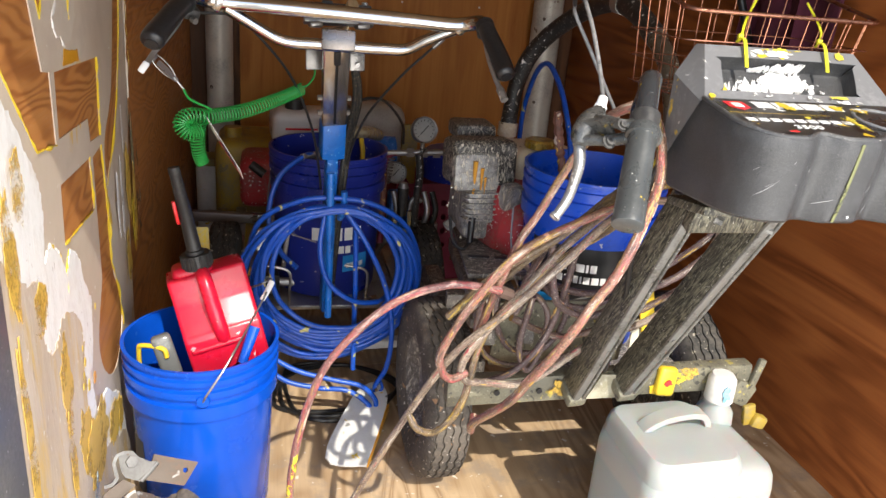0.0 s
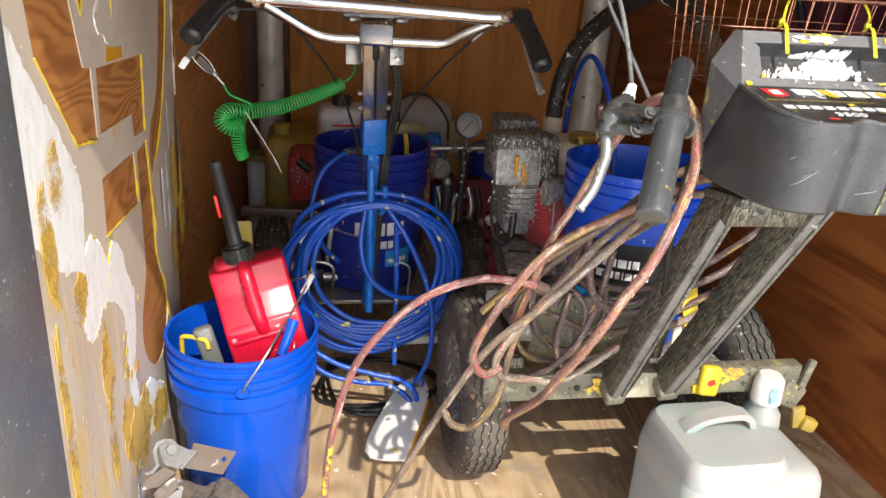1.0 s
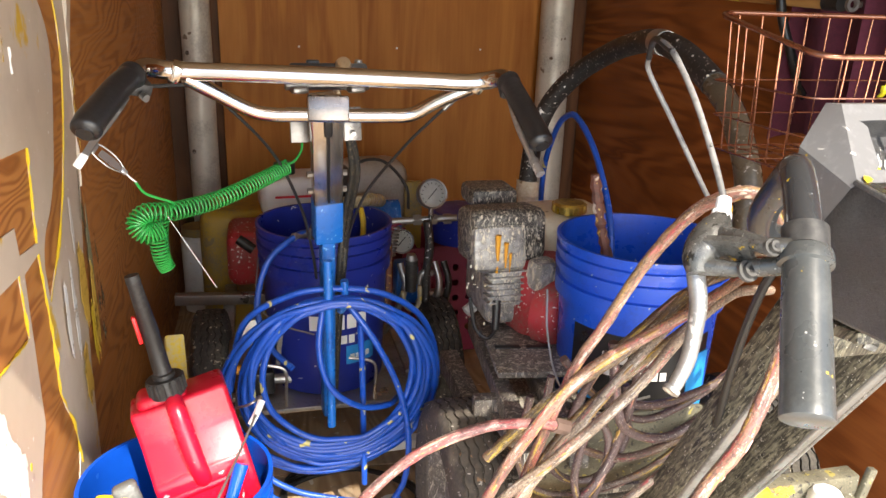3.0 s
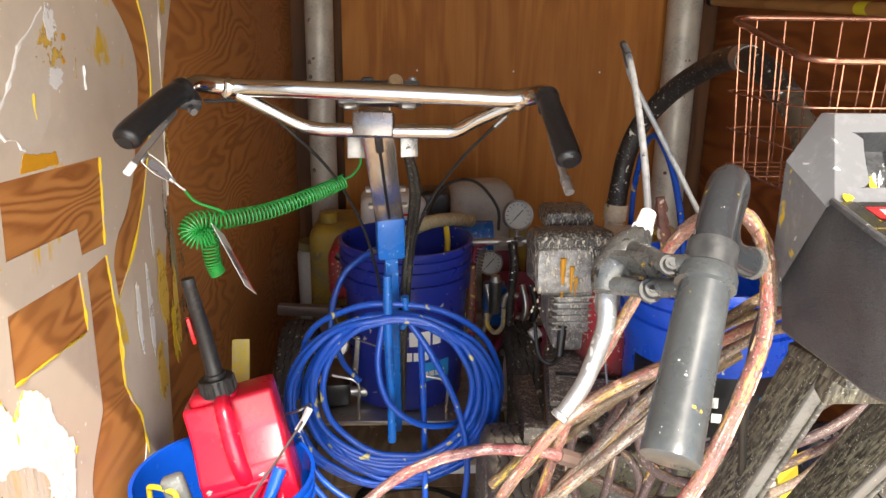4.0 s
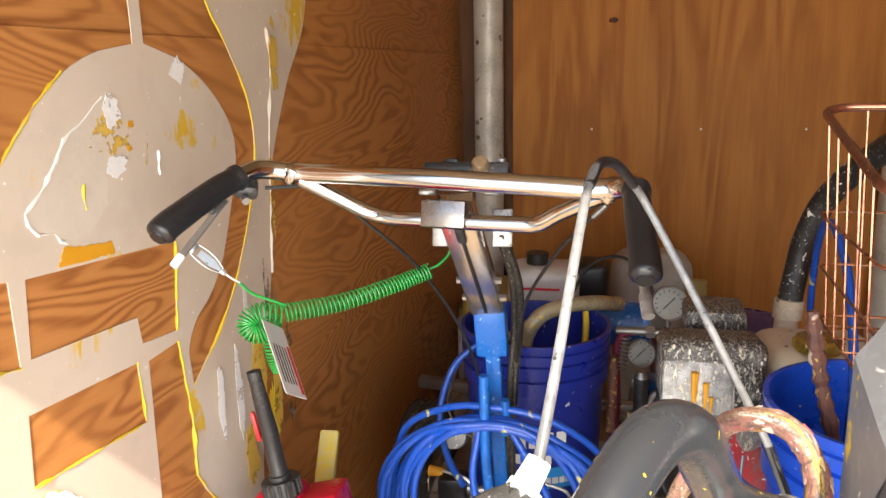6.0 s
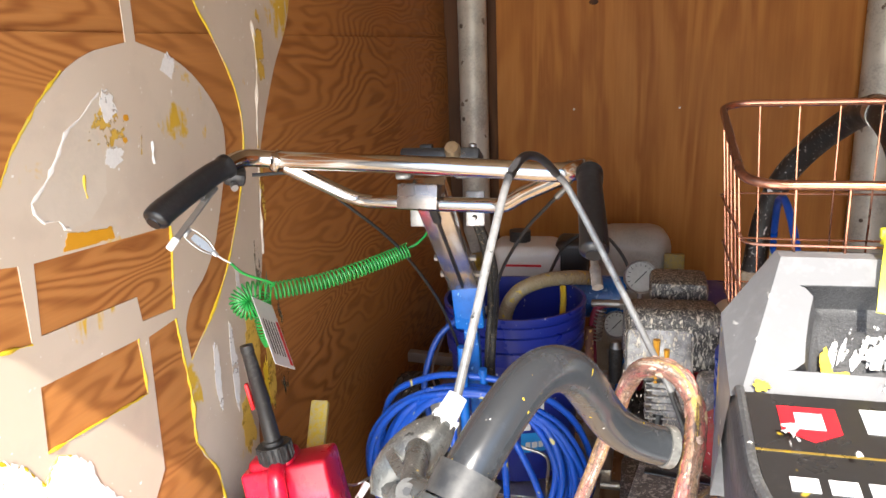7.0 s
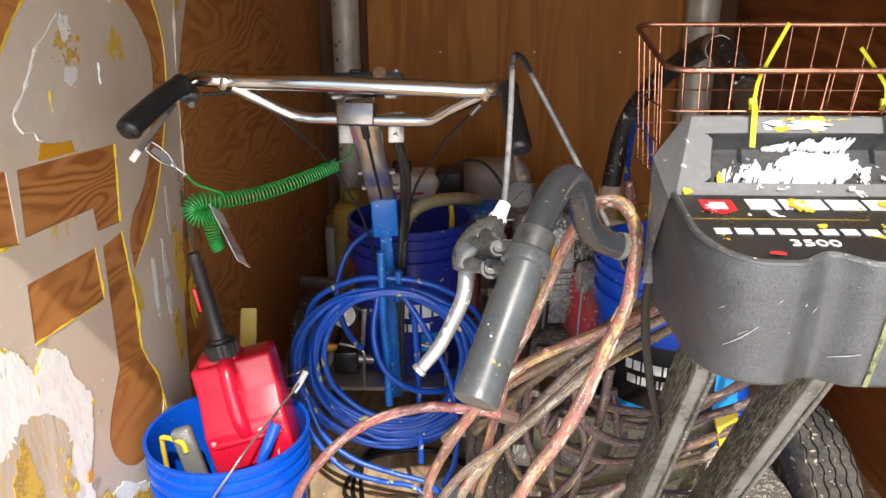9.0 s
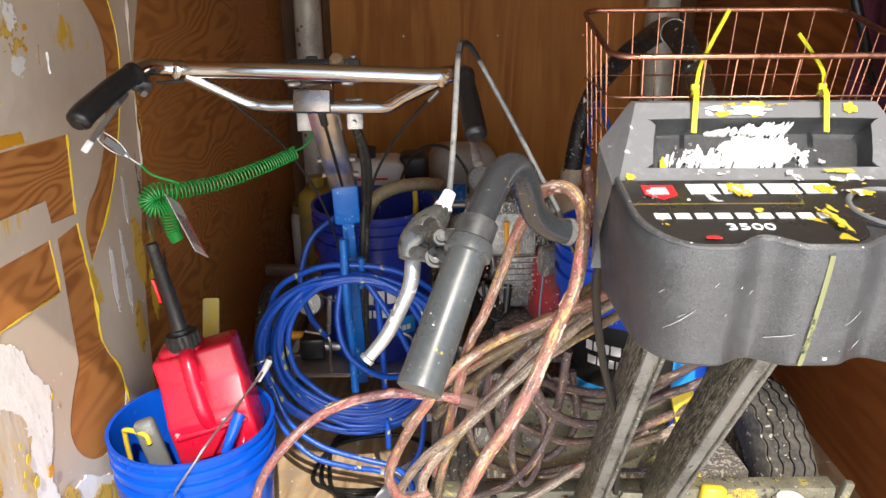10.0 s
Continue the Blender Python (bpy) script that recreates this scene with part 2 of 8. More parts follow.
M = dict(
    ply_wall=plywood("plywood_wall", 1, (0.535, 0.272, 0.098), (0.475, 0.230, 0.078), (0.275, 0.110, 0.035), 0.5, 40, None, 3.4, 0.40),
    # redder plywood; the right wall's shade is partly put into its dark tone
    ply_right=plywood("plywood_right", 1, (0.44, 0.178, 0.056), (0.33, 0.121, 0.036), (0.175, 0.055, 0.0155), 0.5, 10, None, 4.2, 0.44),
    ply_front=plywood("plywood_front", 2, (0.53, 0.262, 0.078), (0.46, 0.208, 0.054), (0.33, 0.132, 0.031), 0.5, 5, None, 7.0, 0.42, 0.12),
    ply_edge=plywood("plywood_edge", 2, (0.17, 0.075, 0.03), (0.12, 0.05, 0.02), (0.07, 0.03, 0.012), 0.55, 8),
    ply_floor=plywood("plywood_floor", 1, (0.56, 0.43, 0.29), (0.47, 0.35, 0.22), (0.30, 0.20, 0.115), 0.75, 20, (0.30, 0.235, 0.175)),
    ceiling=coated("brown_ceiling_sheet", (0.34, 0.24, 0.14), 0.6),
    jamb=coated("grey_steel", (0.13, 0.135, 0.14), 0.5, 0.1, (0.19, 0.19, 0.19), 0.5, (((0.4, 0.4, 0.4), 0.08),)),
    post=coated("galvanised_post", (0.58, 0.54, 0.47), 0.42, 0.15, (0.36, 0.33, 0.29), 0.45, (((0.2, 0.15, 0.11), 0.06),), 30.0),
    ground=coated("concrete", (0.46, 0.44, 0.41), 0.9, 0.0, (0.40, 0.385, 0.36), 0.5, (), bump=0.5, coarse=3.0),
    blue_plastic=coated("blue_plastic", (0.003, 0.075, 0.52), 0.18, 0.0, (0.005, 0.066, 0.44), 0.3, (), 90.0, 0.03, Specular_IOR_Level=0.4),
    # blue pail plastic, darkened to navy for the shade inside the trailer
    dark_blue_plastic=coated("dark_blue_plastic", (0.012, 0.026, 0.26), 0.33, 0.0, None, 0, (((0.5, 0.5, 0.5), 0.06),), 70.0, 0.03),
    royal_plastic=coated("royal_plastic", (0.01, 0.085, 0.62), 0.3, 0.0, (0.012, 0.055, 0.42), 0.3, (((0.5, 0.5, 0.5), 0.02),), 70.0, 0.03),
    red_plastic=coated("red_plastic", (0.55, 0.007, 0.032), 0.28, 0.0, (0.46, 0.03, 0.05), 0.3, (((0.75, 0.35, 0.36), 0.0),), 60.0, 0.08, Subsurface_Weight=0.12, Subsurface_Scale=0.01),
    black_plastic=coated("black_plastic", (0.02, 0.02, 0.021), 0.42, 0.0, (0.06, 0.058, 0.055), 0.35),
    red_clip=coated("red_clip", (0.75, 0.015, 0.02), 0.35),
    chrome=coated("chrome", (0.66, 0.635, 0.61), 0.02, 1.0, None, 0, (), 60.0, 0.0),
    polished_plate=coated("polished_plate", (0.60, 0.575, 0.56), 0.16, 0.92, (0.42, 0.38, 0.37), 0.3, (), 60.0, 0.03),
    caked_stick=coated("caked_stick", (0.17, 0.065, 0.045), 0.55, 0.0, (0.07, 0.035, 0.03), 0.5, (((0.55, 0.36, 0.10), 0.5), ((0.50, 0.42, 0.36), 0.42)), 70.0, 0.6),
    knob_brass=coated("brushed_brass", (0.58, 0.46, 0.30), 0.3, 0.75, (0.40, 0.30, 0.18), 0.3),
    clamp_plate=coated("clamp_plate", (0.27, 0.24, 0.225), 0.2, 0.85, (0.18, 0.16, 0.15), 0.3),
    lip_plastic=coated("lip_plastic", (0.062, 0.062, 0.064), 0.34, 0.0, (0.16, 0.16, 0.16), 0.4, ((WHITE_PAINT, 0.2),), 140.0, 0.2, 40.0),
    zinc=coated("zinc_plate", (0.31, 0.305, 0.30), 0.34, 0.8, (0.28, 0.26, 0.24), 0.35),
    steel=coated("bare_steel", (0.45, 0.44, 0.42), 0.35, 0.85, (0.22, 0.2, 0.18), 0.4),
    alloy=coated("worn_alloy", (0.47, 0.47, 0.46), 0.38, 0.8, (0.26, 0.25, 0.24), 0.45, (((0.85, 0.85, 0.84), 0.2),), 70.0),
    blue_steel=coated("blue_enamel", (0.008, 0.13, 0.50), 0.3, 0.0, (0.005, 0.05, 0.22), 0.35, (((0.2, 0.45, 0.8), 0.2),), 80.0),
    grip_worn=coated("worn_grip", (0.055, 0.060, 0.061), 0.27, 0.0, (0.075, 0.080, 0.080), 0.4, ((WHITE_PAINT, 0.0), (YELLOW_PAINT, 0.06)), 170.0, 0.0, 22.0, Specular_IOR_Level=0.7),
    tube_black=coated("black_tube_paint", (0.028, 0.031, 0.035), 0.20, 0.0, (0.042, 0.045, 0.049), 0.35, ((YELLOW_PAINT, 0.0), (WHITE_PAINT, 0.03)), 170.0, 0.0, 24.0, Specular_IOR_Level=0.8),
    rubber=coated("grip_rubber", (0.013, 0.0135, 0.015), 0.30, 0.0, (0.028, 0.029, 0.031), 0.35),
    tyre=coated("tyre_rubber", (0.028, 0.027, 0.026), 0.75, 0.0, (0.10, 0.09, 0.075), 0.55, (((0.42, 0.38, 0.30), 0.26),), 90.0),
    tyre_dusty=coated("dusty_tyre_rubber", (0.055, 0.049, 0.043), 0.85, 0.0, (0.125, 0.105, 0.085), 0.7, (((0.5, 0.47, 0.42), 0.2), ((0.30, 0.18, 0.10), 0.2)), 120.0, 0.3),
    hose_blue=coated("blue_hose", (0.009, 0.075, 0.44), 0.3, 0.0, (0.01, 0.06, 0.3), 0.3, (((0.50, 0.44, 0.16), 0.20),), 30.0, 0.04),
    hose_black=coated("black_hose", (0.012, 0.012, 0.012), 0.42, 0.0, (0.03, 0.03, 0.03), 0.2, ((WHITE_PAINT, 0.2),), 110.0, 0.1),
    cord_green=coated("green_cord", (0.02, 0.30, 0.055), 0.35, 0.0, (0.015, 0.2, 0.04), 0.3),
    cable=coated("cable_sheath", (0.014, 0.014, 0.014), 0.4),
    braid=coated("braided_sleeve", (0.016, 0.016, 0.015), 0.55, 0.0, None, 0, (((0.22, 0.17, 0.10), 0.42),), 420.0, 0.5),
    clear_stained=coated("stained_clear_tube", (0.40, 0.34, 0.22), 0.28, 0.0, (0.16, 0.12, 0.07), 0.5, (((0.55, 0.40, 0.05), 0.42),), 60.0, 0.15, 26.0),
    film_soft=coated("thin_pale_overspray", (0.645, 0.565, 0.47), 0.45, 0.0, (0.63, 0.55, 0.45), 0.4, (), bump=0.2),
    sack=coated("cloudy_sack", (0.46, 0.43, 0.37), 0.4, 0.0, (0.34, 0.31, 0.26), 0.5),
    cast_grey=coated("cast_grey", (0.105, 0.105, 0.10), 0.26, 0.55, (0.22, 0.215, 0.205), 0.35, ((WHITE_PAINT, 0.10), ((0.025, 0.024, 0.022), 0.36), (YELLOW_PAINT, 0.06)), 190.0, 0.2, 70.0),
    dull_bolt=coated("dull_bolt", (0.10, 0.098, 0.094), 0.5, 0.2, (0.05, 0.047, 0.043), 0.5),
    cable_worn=coated("cable_worn", (0.16, 0.16, 0.16), 0.36, 0.15, (0.27, 0.265, 0.26), 0.5, (((0.04, 0.04, 0.04), 0.2),), 300.0),
    console=coated("console_plastic", (0.044, 0.044, 0.046), 0.42, 0.0, (0.07, 0.07, 0.073), 0.45, (((0.09, 0.09, 0.09), 0.5), ((0.024, 0.024, 0.026), 0.42)), 1300.0, 0.4, 46.0),
    # a lighter grey than the console's body
    console_top=coated("console_top", (0.165, 0.166, 0.172), 0.42, 0.0, (0.23, 0.23, 0.235), 0.5, ((WHITE_PAINT, 0.12), (YELLOW_PAINT, 0.12)), 60.0, 0.1, 9.0),
    console_label=coated("console_label", (0.024, 0.023, 0.023), 0.30, 0.0, (0.05, 0.045, 0.04), 0.3, ((YELLOW_PAINT, 0.16), (WHITE_PAINT, 0.16)), 50.0, 0.05),
    film_pale=coated("pale_overspray", (0.76, 0.73, 0.69), 0.5, 0.0, (0.66, 0.61, 0.55), 0.4, (), bump=0.2),
    stain=coated("dark_green_stain", (0.20, 0.19, 0.12), 0.7, 0.0, (0.34, 0.28, 0.14), 0.5, (), bump=0.2),
    splash_white=coated("white_paint_splash", (0.80, 0.79, 0.77), 0.5, 0.0, None, 0, (), bump=0.3),
    splash_yellow=coated("yellow_paint_splash", (0.70, 0.50, 0.03), 0.42, 0.0, (0.58, 0.50, 0.10), 0.3, (), bump=0.3),
    gusset_cream=coated("stained_cream_paint", (0.36, 0.335, 0.25), 0.55, 0.0, (0.20, 0.185, 0.12), 0.5, (((0.5, 0.48, 0.42), 0.2),), 120.0, 0.3, 40.0),
    splash_cream=coated("cream_paint_spatter", (0.66, 0.61, 0.50), 0.5, 0.0, (0.50, 0.44, 0.33), 0.4, (), bump=0.3),
    splash_orange=coated("orange_paint_splash", (0.72, 0.34, 0.02), 0.42, 0.0, None, 0, (), bump=0.3),
    splash_red=coated("red_paint_splash", (0.62, 0.03, 0.03), 0.42),
    scratch_grey=coated("scratch_grey", (0.42, 0.42, 0.42), 0.6),
    plate_grey=coated("dull_plate", (0.27, 0.26, 0.25), 0.32, 0.7, (0.17, 0.16, 0.155), 0.4),
    letter_white=coated("letter_white", (0.80, 0.80, 0.79), 0.45),
    letter_red=coated("letter_red", (0.68, 0.02, 0.03), 0.4),
    letter_blue=coated("letter_blue", (0.02, 0.28, 0.70), 0.4),
    smear_blue=coated("pale_blue_smear", (0.14, 0.42, 0.62), 0.45, 0.0, (0.34, 0.52, 0.62), 0.5),
    letter_black=coated("letter_black", (0.012, 0.012, 0.013), 0.35),
    strut_dusty=coated("dusty_strap", (0.215, 0.207, 0.190), 0.42, 0.15, (0.085, 0.078, 0.066), 0.45, (((0.40, 0.38, 0.33), 0.06), ((0.04, 0.037, 0.033), 0.22)), 150.0, 0.2, 16.0),
    strut_edge=coated("worn_strut_edge", (0.24, 0.236, 0.22), 0.38, 0.35, (0.07, 0.068, 0.064), 0.5, (((0.42, 0.41, 0.38), 0.3),), 200.0, 0.3, 14.0),
    chassis=coated("painted_over_chassis", (0.13, 0.122, 0.09), 0.6, 0.1, (0.22, 0.205, 0.14), 0.55, (((0.5, 0.47, 0.38), 0.16), ((0.34, 0.29, 0.08), 0.30), ((0.05, 0.046, 0.04), 0.42)), 130.0, 0.4, 22.0),
    engine_grey=coated("spattered_alloy", (0.38, 0.375, 0.365), 0.5, 0.2, (0.20, 0.195, 0.19), 0.5, ((WHITE_PAINT, 0.34), ((0.05, 0.05, 0.05), 0.34)), 190.0, 0.4, 14.0),
    engine_red=coated("dusty_red_shroud", (0.46, 0.035, 0.045), 0.5, 0.0, (0.28, 0.12, 0.1), 0.5, ((WHITE_PAINT, 0.25),), 110.0, 0.2),
    tank=coated("cream_fuel_tank", (0.74, 0.65, 0.48), 0.40, 0.0, (0.50, 0.39, 0.25), 0.35, (((0.2, 0.13, 0.06), 0.2),), 50.0, 0.1),
    tank_white=coated("white_fuel_tank", (0.66, 0.65, 0.62), 0.35),
    brass=coated("brass_cap", (0.52, 0.36, 0.08), 0.3, 0.7, (0.12, 0.08, 0.03), 0.4, ((YELLOW_PAINT, 0.4),), 60.0),
    yellow_plastic=coated("yellow_plastic", (0.38, 0.26, 0.03), 0.5, 0.0, (0.20, 0.17, 0.10), 0.55, (((0.2, 0.16, 0.08), 0.25),), 30.0),
    clear_plastic=coated("cloudy_plastic", (0.13, 0.135, 0.13), 0.15, 0.0, (0.24, 0.24, 0.23), 0.4),
    clear_tan=coated("stained_clear_hose", (0.10, 0.08, 0.055), 0.25, 0.0, (0.05, 0.045, 0.035), 0.5, ((GREY_PAINT, 0.25), ((0.05, 0.045, 0.04), 0.3)), 120.0, 0.15, 14.0),
    maroon=coated("maroon_plastic", (0.17, 0.008, 0.035), 0.5),
    cloth=coated("maroon_cloth", (0.085, 0.012, 0.03), 0.95, 0.0, (0.05, 0.008, 0.02), 0.5, (), bump=0.6),
    copper=coated("copper_wire", (0.42, 0.19, 0.12), 0.22, 0.9, (0.15, 0.06, 0.04), 0.45),
    tie=coated("yellow_tie", (0.72, 0.68, 0.03), 0.35),
    gauge_face=coated("gauge_face", (0.55, 0.55, 0.52), 0.3, 0.0, (0.42, 0.41, 0.38), 0.4),
    wood_pole=plywood("pine_pole", 1, (0.52, 0.33, 0.14), (0.46, 0.27, 0.1), (0.33, 0.18, 0.06), 0.55, 14),
    card=coated("printed_card", (0.72, 0.72, 0.70), 0.4),
    foam=coated("yellow_brush_head", (0.60, 0.45, 0.04), 0.8, 0.0, (0.42, 0.40, 0.26), 0.5),
    shield=coated("white_plate", (0.70, 0.69, 0.66), 0.5, 0.0, (0.56, 0.54, 0.5), 0.4, ((YELLOW_PAINT, 0.14), ((0.25, 0.24, 0.22), 0.22)), 40.0, 0.2),
    hardware=coated("rusty_bracket", (0.115, 0.09, 0.07), 0.65, 0.15, (0.15, 0.09, 0.06), 0.5, ((GREY_PAINT, 0.4),), 40.0, 0.3),
    hardware_bright=coated("galvanised_casting", (0.165, 0.163, 0.16), 0.6, 0.1, (0.10, 0.095, 0.09), 0.55, (((0.12, 0.09, 0.07), 0.25),), 60.0, 0.3),
    strap=coated("webbing_strap", (0.06, 0.05, 0.045), 0.9, 0.0, (0.12, 0.1, 0.085), 0.5, (), bump=0.5),
)


def paint_film_material():
    """Grey-white overspray with yellow drips and scuffs."""
    m = Nodes("overspray_film")
    big, mid, fine = m.noise(2.6, 4.0, 0.55), m.noise(11.0, 5.0, 0.6), m.noise(85.0, 3.0, 0.55)
    c = m.mix(m.ramp(big, (0.35, 0.0), (0.65, 1.0)), (0.57, 0.468, 0.365), (0.615, 0.525, 0.425))
    c = m.mix(m.ramp(mid, (0.52, 0.0), (0.66, 0.55)), c, (0.53, 0.445, 0.36))
    streak = m.noise(1.0, 3.0, 0.6, m.scaled(1, 26, 4.2))
    yellow = m.math("MULTIPLY", m.ramp(m.noise(5.2, 5.0, 0.65), (0.60, 0.0), (0.64, 1.0)), m.ramp(streak, (0.47, 0.0), (0.53, 1.0)))
    c = m.mix(yellow, c, (0.66, 0.42, 0.045))
    c = m.mix(m.ramp(fine, (0.69, 0.0), (0.72, 0.9)), c, (0.80, 0.79, 0.77))
    return m.finish(c, m.ramp(mid, (0.3, 0.35), (0.7, 0.6)), 0.0, m.math("ADD", mid, m.math("MULTIPLY", fine, 0.5)), 0.2, 0.0015)


def peeling_material():
    """Thick white paint, cracked and grimy."""
    m = Nodes("flaking_paint")
    big, fine = m.noise(7.0, 6.0, 0.68, m.scaled(1, 1.5, 0.75)), m.noise(38.0, 5.0, 0.65, m.scaled(1, 1.6, 0.7))
    c = m.mix(m.ramp(fine, (0.48, 0.0), (0.74, 0.6)), (0.86, 0.855, 0.84), (0.68, 0.64, 0.60))
    c = m.mix(m.ramp(big, (0.55, 0.0), (0.68, 0.7)), c, (0.60, 0.52, 0.45))
    c = m.mix(m.ramp(m.noise(75.0, 4.0, 0.65, m.scaled(1, 1.6, 0.5)), (0.66, 0.0), (0.69, 0.8)), c, (0.33, 0.27, 0.22))
    return m.finish(c, 0.55, 0.0, m.math("ADD", big, fine), 0.5, 0.002)


def primer_material():
    """Brown scraped undercoat with runs and flecks."""
    m = Nodes("scraped_undercoat")
    big, fine = m.noise(9.0, 5.0, 0.62, m.scaled(1, 1.6, 0.45)), m.noise(60.0, 4.0, 0.65, m.scaled(1, 1.5, 0.3))
    c = m.mix(m.ramp(big, (0.35, 0.0), (0.65, 1.0)), (0.50, 0.405, 0.31), (0.60, 0.52, 0.43))
    c = m.mix(m.ramp(m.noise(6.0, 5.0, 0.66, m.scaled(1, 2.4, 0.6, (0.5, 0, 0))), (0.52, 0.0), (0.62, 0.85)), c, (0.60, 0.42, 0.15))
    c = m.mix(m.ramp(m.noise(8.0, 6.0, 0.7, m.scaled(1, 2.2, 0.5, (0.2, 0.4, 0))), (0.62, 0.0), (0.68, 0.7)), c, (0.66, 0.61, 0.56))
    c = m.mix(m.ramp(fine, (0.6, 0.0), (0.7, 0.6)), c, (0.26, 0.18, 0.12))
    c = m.mix(m.ramp(m.noise(120.0, 2.0, 0.5, m.scaled(1, 1.4, 0.6)), (0.71, 0.0), (0.73, 0.9)), c, (0.82, 0.80, 0.76))
    return m.finish(c, 0.62, 0.0, m.math("ADD", big, fine), 0.5, 0.002)


def dry_brush(name, colour, turn=0.0, cover=0.5, scale=34.0, fall=0.6, soft=0.025):
    """Dried paint dragged thin, with gaps that show what is under it."""
    m = Nodes(name)
    drag, grit = m.noise(1.0, 5.0, 0.62, m.scaled(scale, scale * (0.45 if fall > 0.5 else 1.0), scale * fall, (0, turn, turn))), m.noise(170.0, 4.0, 0.6)
    c = m.mix(m.ramp(grit, (0.45, 0.0), (0.7, 0.5)), colour, tuple(v * 0.82 for v in colour))
    both = m.math("ADD", m.math("MULTIPLY", drag, 0.78), m.math("MULTIPLY", grit, 0.22))
    mat = m.finish(c, 0.5, 0.0, grit, 0.3, 0.001)
    m.link(m.ramp(both, (0.60 - 0.24 * cover, 0.0), (0.60 + soft - 0.24 * cover, 1.0)), m.bsdf.inputs["Alpha"])
    return mat


def spattered(name, base, cream, amount, metal=0.2, drip=0.28, scale=70.0, patch=0.6):
    """Metal under drips and spots of dried road paint."""
    m = Nodes(name)
    drips = m.noise(1.0, 4.0, 0.6, m.scaled(scale, scale, scale * drip), 0.6)
    spots, lumps = m.noise(scale * 3.2, 2.5, 0.5), m.noise(min(scale * 0.4, 45.0), 4.0, 0.6)
    c = m.mix(m.ramp(lumps, (0.35, 0.0), (0.65, 1.0)), base, tuple(v * 0.35 for v in base))
    c = m.mix(m.ramp(lumps, (0.52, 0.0), (0.66, patch)), c, (0.30, 0.285, 0.27))
    f = m.ramp(drips, (0.64 - 0.2 * amount, 0.0), (0.67 - 0.2 * amount, 1.0))
    g = m.ramp(spots, (0.68 - 0.12 * amount, 0.0), (0.70 - 0.12 * amount, 1.0))
    c = m.mix(g, m.mix(f, c, cream), tuple(min(1.0, v * 1.1) for v in cream))
    return m.finish(c, m.ramp(lumps, (0.3, 0.3), (0.7, 0.6)), metal, m.math("ADD", m.math("ADD", f, g), lumps), 0.6, 0.002)


def strut_material():
    """Black steel, brushed over with dried dusty paint that runs down its length."""
    m = Nodes("dusty_black_steel")
    axis = Vector((0.10, 0.52, -0.85)).normalized()
    dot, scale, less = (m.tree.nodes.new("ShaderNodeVectorMath") for k in range(3))
    dot.operation, scale.operation, less.operation = "DOT_PRODUCT", "SCALE", "SUBTRACT"
    m.link(m.coord, dot.inputs[0])
    dot.inputs[1].default_value = axis
    scale.inputs[0].default_value = axis * 0.93
    m.link(dot.outputs["Value"], scale.inputs["Scale"])
    m.link(m.coord, less.inputs[0])
    m.link(scale.outputs[0], less.inputs[1])
    fine, wide = m.noise(330.0, 3.0, 0.6, less.outputs[0]), m.noise(60.0, 4.0, 0.6, less.outputs[0])
    c = m.mix(m.ramp(fine, (0.42, 0.0), (0.62, 1.0)), (0.018, 0.0165, 0.014), (0.21, 0.195, 0.14))
    c = m.mix(m.ramp(wide, (0.45, 0.0), (0.62, 0.6)), c, (0.085, 0.075, 0.057))
    specks = m.ramp(m.noise(330.0, 2.0, 0.5), (0.66, 0.0), (0.69, 0.85))
    c = m.mix(specks, c, (0.52, 0.50, 0.45))
    return m.finish(c, 0.5, 0.1, m.math("ADD", fine, specks), 0.4, 0.001)


